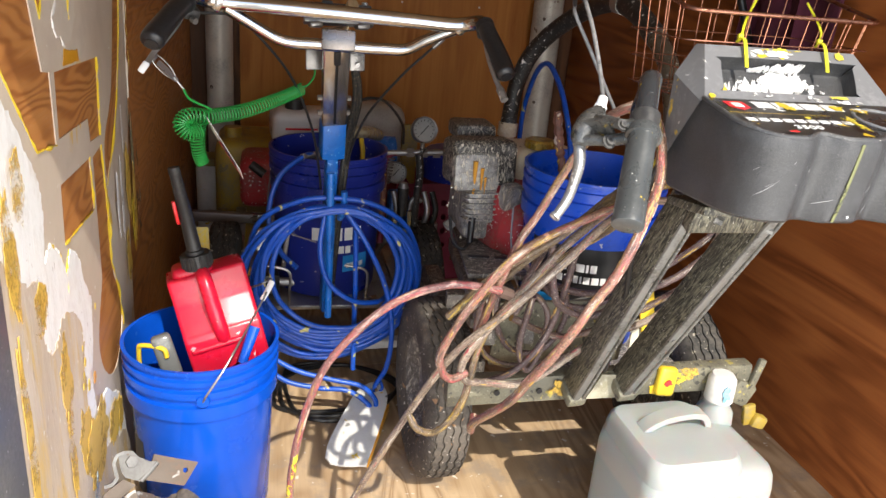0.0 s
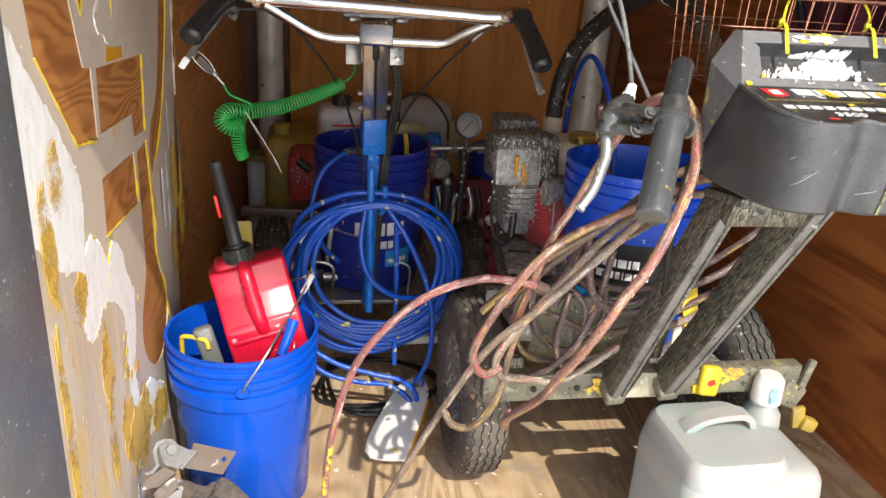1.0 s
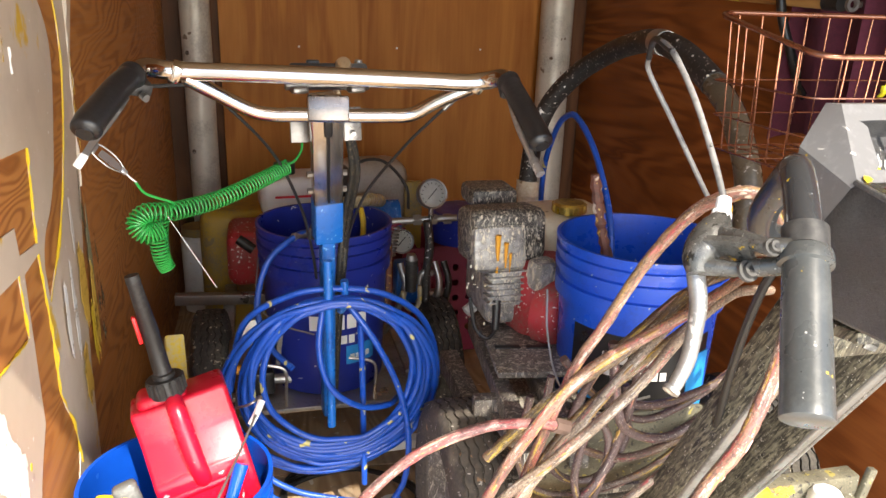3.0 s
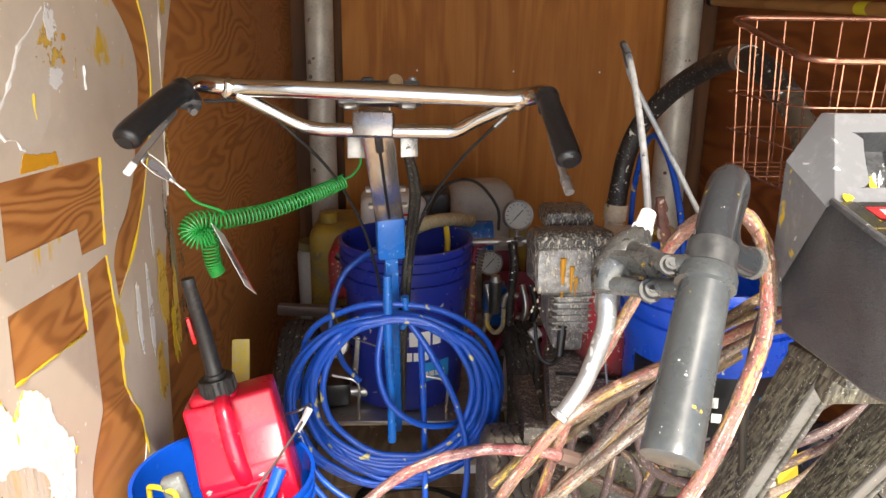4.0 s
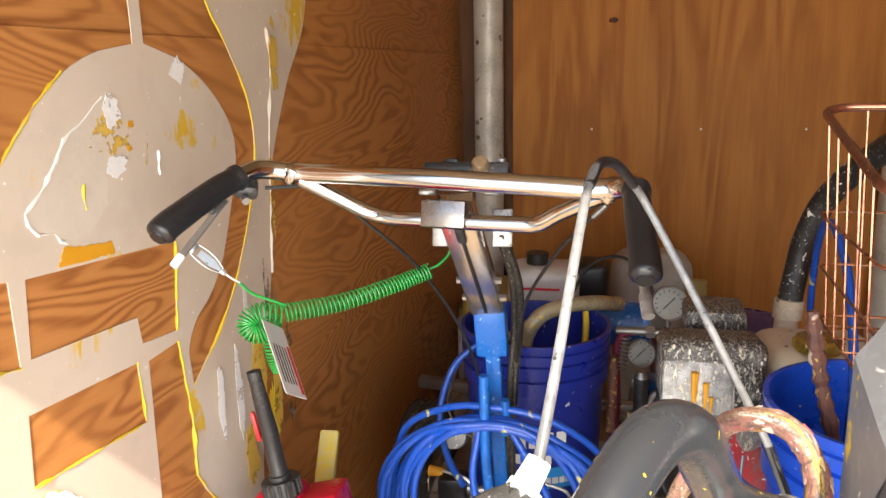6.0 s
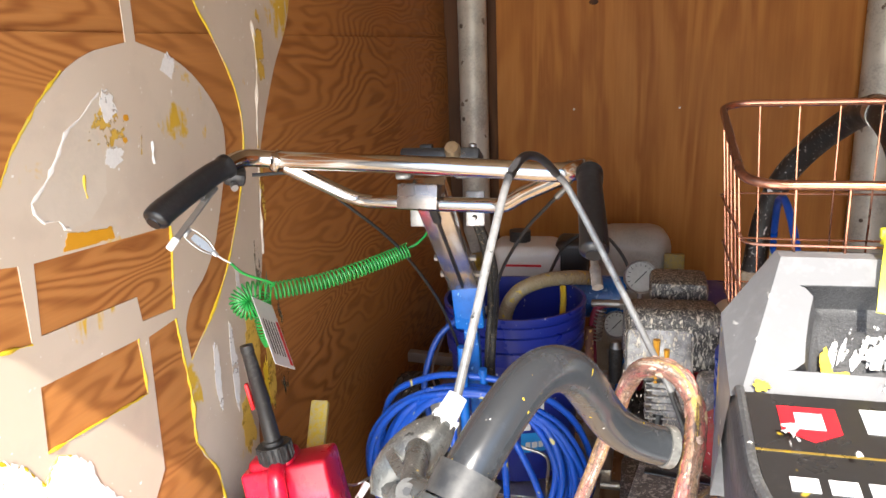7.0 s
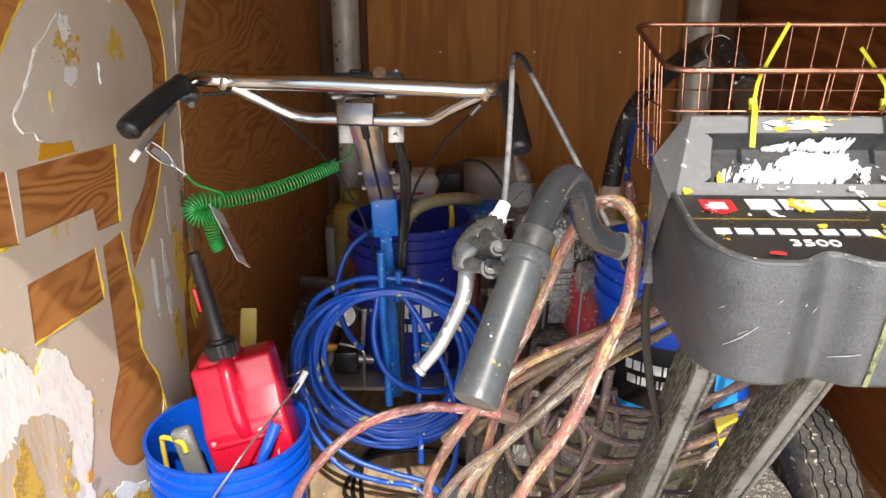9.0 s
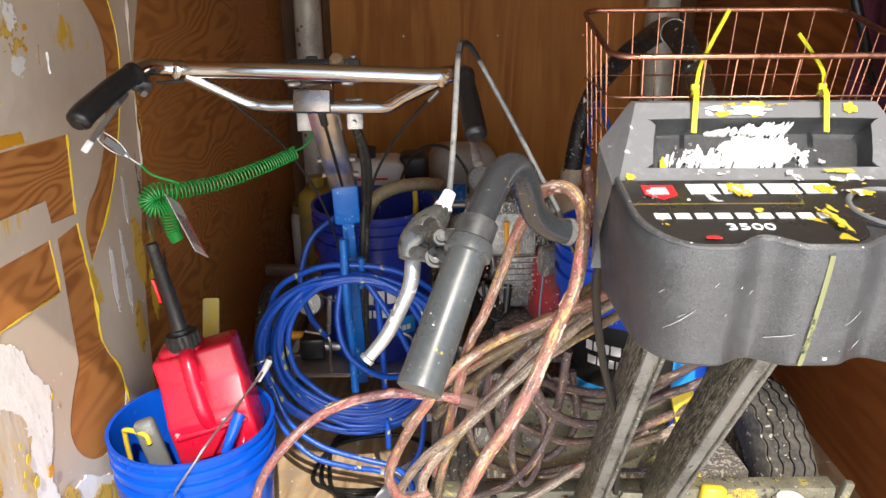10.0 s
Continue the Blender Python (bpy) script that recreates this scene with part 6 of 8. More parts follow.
tg = frame_of((0.012, 1.335, 0.752), (0.056, -0.052, -0.078), (-0.09, 0.95, -0.30))
tag = part("tag", boxed((0.105, 0.056, 0.0008), tg), "card", lan, "white printed warning tag")
for k in range(5):
    part("print_line", boxed((0.055, 0.0026, 0.0014), tg @ Matrix.Translation((0.008, -0.018 + 0.0075 * k, 0.0))), "letter_black", tag)
part("tag_stripe", boxed((0.07, 0.007, 0.0016), tg @ Matrix.Translation((0.012, 0.022, 0.0))), "letter_red", tag)

# ---- older machine, caked in paint ----
B = thing("line_striper", (0.72, 1.4, 0), "black road-line striping machine caked in dried paint", "line striper")
# handlebar with its grip and brake lever
part("handle_tube", tube([(0.4345, 0.7060, 0.9440), (0.4400, 0.7180, 0.9570), (0.4510, 0.7400, 0.9730), (0.4600, 0.7570, 0.9810), (0.4680, 0.7700, 0.9810), (0.4760, 0.7860, 0.9720), (0.4820, 0.8030, 0.9560), (0.4865, 0.8170, 0.9410), (0.4930, 0.8280, 0.9260), (0.5030, 0.8370, 0.9140), (0.5150, 0.8430, 0.9070), (0.5260, 0.8470, 0.9035)], 0.0112, 24, 6), "tube_black", B, "black steel handle tube")
part("tube_band", sweep(bmesh.new(), [Vector((0.5215, 0.8453, 0.9049)), Vector((0.5262, 0.8471, 0.9034))], 0.0122, 24), "strut_edge", B, "scraped grey band")
gA, gB = Vector((0.4345, 0.7060, 0.9440)), Vector((0.3990, 0.6380, 0.8670))
d = (gB - gA).normalized()
grip = part("grip", sweep(bmesh.new(), [gA, gA + d * 0.004, gA + d * 0.010, gA + d * 0.011, gA.lerp(gB, 0.5), gB - d * 0.008, gB - d * 0.006, gB - d * 0.001, gB], lambda t: (0.0155, 0.0166, 0.0166, 0.0138, 0.0144, 0.0149, 0.0153, 0.0150, 0.0130)[round(t * 8)], 28), "grip_worn", B, "worn dark grey rubber grip")
part("collar", sweep(bmesh.new(), [gA - d * 0.001, gA - d * 0.016], 0.0142, 24), "black_plastic", B, "black clamp band")
lev = part("brake_lever", tube([(0.3940, 0.7580, 0.9240), (0.3920, 0.7550, 0.9150), (0.3900, 0.7440, 0.8980), (0.3830, 0.7330, 0.8830), (0.3730, 0.7210, 0.8670), (0.3630, 0.7140, 0.8560), (0.3570, 0.7110, 0.8500)], lambda t: 0.0068 - 0.0024 * t + (0.0012 if t > 0.93 else 0), 14, 8), "alloy", B, "scuffed alloy brake lever")
bracket = part("lever_bracket", sweep(bmesh.new(), curve([(0.4150, 0.7690, 0.9500), (0.4110, 0.7655, 0.9450), (0.4040, 0.7610, 0.9385), (0.3965, 0.7560, 0.9310), (0.3905, 0.7520, 0.9240), (0.3885, 0.7470, 0.9165)], 4), lambda t: 0.0066 + 0.0068 * math.sin(math.pi * min(1.0, t * 0.95)) ** 1.3, 14), "cast_grey", B, "paint-flecked lever bracket")
part("bracket_arm", sweep(bmesh.new(), curve([(0.4040, 0.7580, 0.9400), (0.4095, 0.7350, 0.9445), (0.4139, 0.7165, 0.9452), (0.4260, 0.7070, 0.9465)], 5), lambda t: 0.0070 - 0.0016 * math.sin(math.pi * t), 12), "cast_grey", bracket, "cast arm to the clamp")
part("bracket_arm", sweep(bmesh.new(), curve([(0.3915, 0.7490, 0.9220), (0.4010, 0.7370, 0.9235), (0.4091, 0.7290, 0.9255), (0.4255, 0.7130, 0.9330)], 5), lambda t: 0.0070 - 0.0016 * math.sin(math.pi * t), 12), "cast_grey", bracket, "cast arm to the clamp")
part("bracket_web", ribbon(curve([(0.3990, 0.7510, 0.9310), (0.4060, 0.7380, 0.9345), (0.4130, 0.7270, 0.9360)], 4), (0.6, 0.1, -0.75), 0.0260, 0.0050), "cast_grey", bracket, "thin cast web")
part("adjuster", rod(bmesh.new(), (0.4128, 0.7668, 0.9470), (0.4158, 0.7704, 0.9515), 0.0074, 0.0070, 8), "letter_white", bracket, "white-caked adjuster nut")
for q, r in (((0.4139, 0.7117, 0.9452), 0.0046), ((0.4091, 0.7247, 0.9253), 0.0058)):
    w = Vector((0.05, -0.82, 0.55)).normalized()
    q = Vector(q) + w * 0.0035
    part("washer", rod(bmesh.new(), q - w * 0.004, q - w * 0.001, r * 1.25, sides=20), "dull_bolt", bracket)
    part("bolt", rod(bmesh.new(), q - w * 0.006, q + w * 0.0022, r * 0.9, r * 0.8, 18), "dull_bolt", bracket, "round bolt head")
    part("socket", rod(bmesh.new(), q + w * 0.0012, q + w * 0.0027, r * 0.42, sides=6), "letter_black", bracket)
part("ferrule", rod(bmesh.new(), (0.4145, 0.7680, 0.9500), (0.4200, 0.7760, 0.9600), 0.0060, 0.0050), "letter_white", B, "white cable ferrule")
part("brake_cable", tube([(0.4195, 0.7750, 0.9590), (0.4225, 0.8010, 0.9860), (0.4255, 0.8410, 1.0230), (0.4280, 0.8830, 1.0520), (0.4315, 0.9150, 1.0595), (0.4390, 0.9380, 1.0560), (0.4480, 0.9580, 1.0420), (0.4560, 0.9690, 1.0280), (0.4800, 0.9610, 0.9860), (0.5060, 0.9500, 0.9380), (0.5290, 0.9390, 0.8950), (0.5370, 0.9350, 0.8750)], 0.0024, 10, 8), "cable_worn", B, "worn grey brake cable")
part("cable_sleeve", tube([(0.4280, 0.8830, 1.0520), (0.4315, 0.9150, 1.0595), (0.4390, 0.9380, 1.0560), (0.4480, 0.9580, 1.0420)], 0.0029, 10, 8), "cable", B, "black sleeve at the bend")
part("cable_tip", tube([(0.5290, 0.9390, 0.8950), (0.5370, 0.9350, 0.8750), (0.5460, 0.9310, 0.8530)], 0.0027, 8, 5), "cable", B, "black cable end")

# console with three cup-shaped lobes
cx, half = 0.683, 0.132
SIDE_L, SIDE_R, SEAT = cx - half, cx + half, 0.806


def console_outline(grow=0.0, n=12):
    """Plan of the console: straight back and sides, a front of three lobes."""
    l, r, front = SIDE_L - grow, SIDE_R + grow, 0.690 - grow
    pts = [(r, 0.868 + grow), (l, 0.868 + grow), (l, SEAT), (l, 0.752)]
    for k in range(1, 9):
        a = math.pi / 2 * k / 8
        pts.append((l + 0.040 * (1 - math.cos(a)), 0.752 - (0.752 - front) * math.sin(a)))
    for centre in (0.637, 0.722):
        for k in range(n + 1):
            f = -1 + 2 * k / n
            pts.append((centre + 0.026 * f, front + 0.0135 * (0.5 + 0.5 * math.cos(math.pi * f)) ** 0.9))
    for k in range(8, 0, -1):
        a = math.pi / 2 * k / 8
        pts.append((r - 0.040 * (1 - math.cos(a)), 0.752 - (0.752 - front) * math.sin(a)))
    return pts + [(r, 0.752), (r, SEAT)]


def console_top(y):
    return 0.947 + (y - 0.724) * 0.16


bm = bmesh.new()
rings = []
for lo, grow in ((0.0, -0.020), (0.012, -0.013), (0.05, -0.009), (0.40, -0.0055), (0.80, -0.001), (0.93, 0.0), (1.0, -0.003)):
    ring_v = []
    for u, v in console_outline(grow):
        zt = console_top(v) if v < SEAT + 0.001 else 0.95
        zb = 0.848 - (v - 0.70) * 0.05
        ring_v.append(bm.verts.new((u, v, zb + (zt - zb) * lo)))
    rings.append(ring_v)
for a, b in zip(rings, rings[1:]):
    for k in range(len(a)):
        bm.faces.new((a[k], a[(k + 1) % len(a)], b[(k + 1) % len(a)], b[k]))
bm.faces.new(rings[0][::-1])
bm.faces.new(rings[-1][2:])
console = part("console", bm, "console", B, "black plastic console with cup holders, flecked with paint")
# raised lip round the front edge
lip_pts = [Vector((u, v + 0.001, console_top(v) + 0.0008)) for u, v in console_outline(-0.004)[2:]]
part("lip", sweep(bmesh.new(), lip_pts, 0.0026, 8), "lip_plastic", console, "worn grey lip")
# hump with the tray opening, behind the label
SL = frame_of((cx, SEAT, 0.960), (1, 0, 0), (0, 0.060, 0.0535))
up = 1 if (SL @ Vector((0, 0, 1)) - SL.translation).y < 0 else -1
face = [(-0.127, 0.0), (0.127, 0.0), (0.101, 0.0800), (-0.104, 0.0800)]
mouth = rounded([(-0.097, 0.018), (-0.091, 0.013), (0.074, 0.013), (0.081, 0.018), (0.090, 0.056), (0.084, 0.063), (-0.082, 0.063), (-0.090, 0.056)], 3)
hump = part("hump", slab(face, -0.003 * up, [mouth], SL), "console_top", console, "grey raised back of the console")
tray = bmesh.new()
inner = [[tray.verts.new(SL @ Vector((-0.005 + (u + 0.005) * f, 0.038 + (v - 0.038) * f, w * up))) for u, v in mouth] for f, w in ((1.0, -0.001), (0.985, -0.006), (0.95, -0.017), (0.90, -0.020))]
for a, b in zip(inner, inner[1:]):
    for k in range(len(a)):
        tray.faces.new((a[k], a[(k + 1) % len(a)], b[(k + 1) % len(a)], b[k]))
tray.faces.new(inner[-1])
part("tray", tray, "console", hump, "dark open tray in the console")
bm = bmesh.new()
lo_l, lo_r, t_l, t_r = Vector((cx - 0.127, SEAT, 0.960)), Vector((cx + 0.127, SEAT, 0.960)), Vector((cx - 0.104, 0.8657, 1.0132)), Vector((cx + 0.101, 0.8657, 1.0132))
k_l, k_r, b_l, b_r = Vector((cx - 0.104, 0.884, 1.012)), Vector((cx + 0.101, 0.884, 1.012)), Vector((SIDE_L, 0.872, 0.977)), Vector((SIDE_R, 0.872, 0.977))
e_l, e_r = Vector((SIDE_L, 0.872, 0.86)), Vector((SIDE_R, 0.872, 0.86))
f_l, f_r = Vector((SIDE_L, SEAT, 0.957)), Vector((SIDE_R, SEAT, 0.957))
vs = {}


def vert(q):
    key = tuple(round(c, 5) for c in q)
    if key not in vs:
        vs[key] = bm.verts.new(q)
    return vs[key]


for poly in ((t_l, t_r, k_r, k_l), (lo_l, t_l, b_l, f_l), (t_l, k_l, b_l), (lo_r, f_r, b_r, t_r), (t_r, b_r, k_r), (k_l, k_r, b_r, e_r, e_l, b_l), (f_l, b_l, e_l), (f_r, e_r, b_r)):
    bm.faces.new([vert(q) for q in poly])
bmesh.ops.bevel(bm, geom=[e for e in bm.edges if e.is_manifold and e.calc_face_angle(0) > 0.4], offset=0.003, segments=2, affect="EDGES")
part("shell", bm, "console_top", hump, "grey plastic shell")
FACE = SL.copy()
SL = SL @ Matrix.Translation((0, 0.038, -0.0198 * up))


def streak(u, v, length, width, angle, seed):
    """A dragged stroke of paint with ragged ends."""
    rnd = random.Random(seed)
    c, si = math.cos(angle), math.sin(angle)
    out = []
    for sgn in (1, -1):
        for k in range(11):
            t = (k / 10 - 0.5) * sgn
            w = width * (0.5 - 1.6 * t * t) * rnd.uniform(0.6, 1.25) * sgn
            out.append((u + c * t * length - si * w, v + si * t * length + c * w))
    return out


# white paint thrown across the tray in slanting strokes
rnd = random.Random(31)
for i in range(58):
    f = (i * 0.618) % 1.0
    lean = 1.15 - 0.25 * f + rnd.uniform(-0.12, 0.12)
    length = (0.010 + 0.030 * min(1.0, f * 1.6)) * rnd.uniform(0.75, 1.1)
    u0, v0 = -0.062 + 0.070 * f + rnd.uniform(-0.003, 0.003), -0.016 + rnd.uniform(0.0, 0.007)
    length = min(length, (0.021 - v0) / math.sin(lean))
    u, v = u0 + 0.5 * length * math.cos(lean), v0 + 0.5 * length * math.sin(lean)
    part("paint_stroke", slab(streak(u, v, length, rnd.uniform(0.0028, 0.0055) * (0.7 + 0.9 * f), lean, 300 + i), 0.0003 * up, (), SL @ Matrix.Translation((0, 0, (0.0002 + 0.00006 * i) * up))), "splash_white" if i % 4 else "brush_white", hump, "dried white paint stroke")
part("paint_mass", slab(splash(-0.008, 0.0045, 0.034, 0.0185, 371, 110, 0.16), 0.0003 * up, (), SL @ Matrix.Translation((0, 0, 0.0040 * up))), "splash_white", hump, "thick mass of dried white paint")
TW = frame_of(SL @ Vector((0, 0.0215, 0.0002 * up)), SL.to_3x3() @ Vector((1, 0, 0)), SL.to_3x3() @ Vector((0, 0.0030, 0.0185 * up)))
front = -1 if (TW.to_3x3() @ Vector((0, 0, 1))).dot(SL.to_3x3() @ Vector((0, 1, 0))) > 0 else 1
for i in range(26):
    f = (i * 0.618) % 1.0
    h = min(0.0175, (0.007 + 0.014 * f) * rnd.uniform(0.7, 1.2))
    part("paint_stroke", slab(streak(-0.042 + 0.068 * f, 0.5 * h, h, rnd.uniform(0.004, 0.0075), 1.35 + rnd.uniform(-0.2, 0.2), 420 + i), 0.0003 * front, (), TW @ Matrix.Translation((0, 0, (0.0006 + 0.00005 * i) * front))), "splash_white" if i % 5 else "brush_white", hump, "dried white paint stroke")
for i in range(8):
    part("paint_stroke", slab(streak(-0.080 + 0.0026 * i, -0.004 + rnd.uniform(-0.004, 0.004), rnd.uniform(0.006, 0.018), rnd.uniform(0.0016, 0.0034), 1.25 + rnd.uniform(-0.3, 0.3), 380 + i), 0.0003 * up, (), SL @ Matrix.Translation((0, 0, (0.0002 + 0.00006 * i) * up))), "brush_white" if i % 2 else "splash_white", hump, "dried white paint stroke")
for i, (u, v, su, sv, mat) in enumerate(((-0.012, -0.002, 0.085, 0.024, "brush_speck"), (-0.084, -0.012, 0.004, 0.012, "splash_yellow"), (-0.078, -0.019, 0.008, 0.003, "splash_yellow"))):
    part("paint_splash", slab(splash(u, v, su, sv, 80 + i, 90, 0.3), 0.0004 * up, (), SL @ Matrix.Translation((0, 0, (0.0034 + 0.0004 * i) * up))), mat, hump, "dried paint splash")
for i, (u, v, su, sv, mat) in enumerate(((-0.031, 0.0675, 0.010, 0.0042, "splash_yellow"), (-0.004, 0.0775, 0.034, 0.0035, "brush_yellow"), (-0.006, 0.067, 0.004, 0.006, "splash_yellow"), (0.076, 0.072, 0.008, 0.008, "splash_yellow"), (-0.010, 0.0700, 0.022, 0.0060, "splash_white"), (-0.020, 0.072, 0.034, 0.0060, "brush_white"), (-0.118, 0.003, 0.005, 0.004, "splash_yellow"), (-0.06, 0.006, 0.020, 0.0035, "brush_scuff"), (0.02, 0.006, 0.03, 0.004, "brush_scuff"), (0.05, 0.007, 0.05, 0.0025, "brush_yellow"), (-0.10, 0.030, 0.004, 0.016, "brush_scuff"))):
    part("paint_splash", slab(splash(u, v, su, sv, 95 + i, 70, 0.35), 0.0004 * up, (), FACE @ Matrix.Translation((0, 0, (0.0003 + 0.0003 * i) * up))), mat, hump, "dried paint splash")
# printed label on the slope
LB = frame_of((0.653, 0.757, console_top(0.757) + 0.0005), (1, 0, 0), (0, 1, 0.16))
plate = [(-0.097, 0.047), (-0.097, 0.02), (-0.094, -0.020), (-0.086, -0.042), (-0.068, -0.058), (-0.046, -0.0605), (-0.017, -0.047), (0.006, -0.0585), (0.032, -0.0605), (0.056, -0.048), (0.062, -0.030), (0.084, -0.040), (0.125, -0.035), (0.150, 0.0), (0.153, 0.047)]
label = part("label", slab([plate[0]] + [(q.x, q.y) for q in curve([(u, v, 0) for u, v in plate[1:-1]], 4)] + [plate[-1]], 0.0012, (), LB), "console_label", console, "glossy black label with white print")
LT = LB @ Matrix.Translation((0, 0, 0.0013))
badge = [(-0.0125, 0.0125), (0.0125, 0.0125), (0.0125, -0.006), (0.0, -0.0135), (-0.0125, -0.006)]
part("badge", slab(badge, 0.0004, (), LT @ Matrix.Translation((-0.0705, 0.0245, 0))), "letter_red", label, "red shield badge")
part("badge_mark", boxed((0.012, 0.012, 0.0006), LT @ Matrix.Translation((-0.0705, 0.026, 0.0005)), 0.0002), "letter_white", label)
part("print", letter_blocks([0.0225, 0.0065, 0.0225, 0.0245, 0.0235], 0.0175, 0.0032, 0.0006, LT @ Matrix.Translation((0.0085, 0.0295, 0))), "letter_white", label, "white printed bars")
part("print", letter_blocks([0.0110] * 9, 0.0082, 0.0038, 0.0006, LT @ Matrix.Translation((-0.020, -0.0175, 0))), "letter_white", label, "white printed bars")
part("number", lettering("3500", 0.0135, LT @ Matrix.Translation((-0.021, -0.0352, 0.0)) @ Matrix.Diagonal((1.3, 0.95, 1, 1))), "letter_white", label, "white model number")
part("gold_line", boxed((0.128, 0.0012, 0.0004), LT @ Matrix.Translation((-0.032, 0.0035, 0.0))), "brass", label)
part("cup_rim", sweep(bmesh.new(), [LT @ Vector((0.098 + 0.034 * math.cos(a), -0.006 + 0.034 * math.sin(a), 0.0)) for a in (2 * math.pi * k / 36 for k in range(36))], 0.0022, 8, True), "console_top", console, "worn rim of a cup holder")
part("cup_well", lathe(bmesh.new(), [(0.0, 0.0006), (0.032, 0.0006), (0.0325, 0.0)], LT @ Matrix.Translation((0.098, -0.006, -0.0008)), 36), "letter_black", console, "dark cup holder well")
for i, (u, v, su, sv, mat) in enumerate(((-0.011, 0.030, 0.009, 0.014, "splash_yellow"), (-0.006, 0.020, 0.006, 0.008, "splash_yellow"), (0.040, 0.027, 0.010, 0.016, "brush_yellow"), (0.056, 0.026, 0.009, 0.010, "splash_yellow"), (0.022, -0.046, 0.008, 0.006, "brush_yellow"), (0.072, 0.030, 0.016, 0.006, "brush_yellow"), (0.080, 0.018, 0.012, 0.008, "splash_yellow"), (-0.008, -0.013, 0.005, 0.005, "brush_yellow"), (0.105, 0.034, 0.018, 0.005, "brush_yellow"), (-0.054, -0.056, 0.007, 0.003, "splash_red"))):
    part("paint_splash", slab(splash(u, v, su, sv, 120 + i, 60, 0.4), 0.0005, (), LT @ Matrix.Translation((0, 0, 0.0003 * i + 0.0003))), mat, label, "dried paint splash")
for i, (u, v, l, w, ang) in enumerate(((0.034, -0.012, 0.070, 0.009, -1.42), (0.037, 0.004, 0.050, 0.007, -1.2), (0.040, -0.034, 0.040, 0.007, -1.45))):
    part("paint_stroke", slab(streak(u, v, l, w, ang, 350 + i), 0.0005, (), LT @ Matrix.Translation((0, 0, 0.0034 + 0.0003 * i))), "brush_yellow", label, "smear of dull yellow paint")
for i, (u, v, su, sv) in enumerate(((0.062, 0.038, 0.050, 0.008), (0.085, 0.012, 0.030, 0.010), (-0.082, 0.002, 0.012, 0.016), (-0.078, -0.040, 0.010, 0.006), (0.020, 0.042, 0.04, 0.004), (-0.04, 0.010, 0.05, 0.02))):
    part("paint_scuff", slab(splash(u, v, su, sv, 150 + i, 60, 0.4), 0.0004, (), LT @ Matrix.Translation((0, 0, 0.0046 + 0.0003 * i))), "brush_scuff", label, "thin white paint scuff")


def front_at(x, z):
    """A point on the console's front face."""
    f = (z - 0.848) / 0.093
    pts = sorted((u, v) for u, v in console_outline(-0.0095 + 0.0095 * min(1.0, max(0.0, f)) ** 0.7) if v < 0.80)
    for (u0, v0), (u1, v1) in zip(pts, pts[1:]):
        if u0 <= x <= u1 and u1 > u0:
            return Vector((x, v0 + (v1 - v0) * (x - u0) / (u1 - u0), z))
    return Vector((x, 0.70, z))


run = [front_at(0.6755 - 0.006 * (1 - k / 9) ** 1.3, 0.939 - 0.087 * (1 - k / 9)) - Vector((0, 0.0007, 0)) for k in range(10)][::-1]
part("paint_run", ribbon(run, (1, 0, 0), 0.0036, 0.0008), "brush_olive", console, "long dull yellow run of paint")
for x0, z0, x1, z1, w in ((0.572, 0.878, 0.590, 0.898, 0.0007), (0.578, 0.889, 0.584, 0.894, 0.0004), (0.645, 0.870, 0.662, 0.878, 0.0008), (0.600, 0.915, 0.604, 0.920, 0.0005), (0.629, 0.905, 0.632, 0.908, 0.0006), (0.695, 0.885, 0.708, 0.894, 0.0004), (0.705, 0.862, 0.715, 0.868, 0.0005), (0.62, 0.912, 0.6215, 0.9135, 0.0007), (0.61, 0.893, 0.6112, 0.8945, 0.0006), (0.567, 0.905, 0.570, 0.909, 0.0005), (0.652, 0.925, 0.653, 0.928, 0.0006)):
    part("scratch", sweep(bmesh.new(), [front_at(x0 + (x1 - x0) * k / 6, z0 + (z1 - z0) * k / 6) for k in range(7)], lambda t, w=w: w * (0.5 - 0.32 * abs(2 * t - 1)), 6), "scratch_grey", console, "pale scratch")
part("paint_scuff", slab(splash(0.0, 0.0, 0.012, 0.006, 170, 60, 0.5), 0.0006, (), frame_of(front_at(0.690, 0.862) - Vector((0, 0.0015, 0)), (1, 0, 0), (0, -0.10, 1))), "brush_scuff", console, "thin white paint scuff")

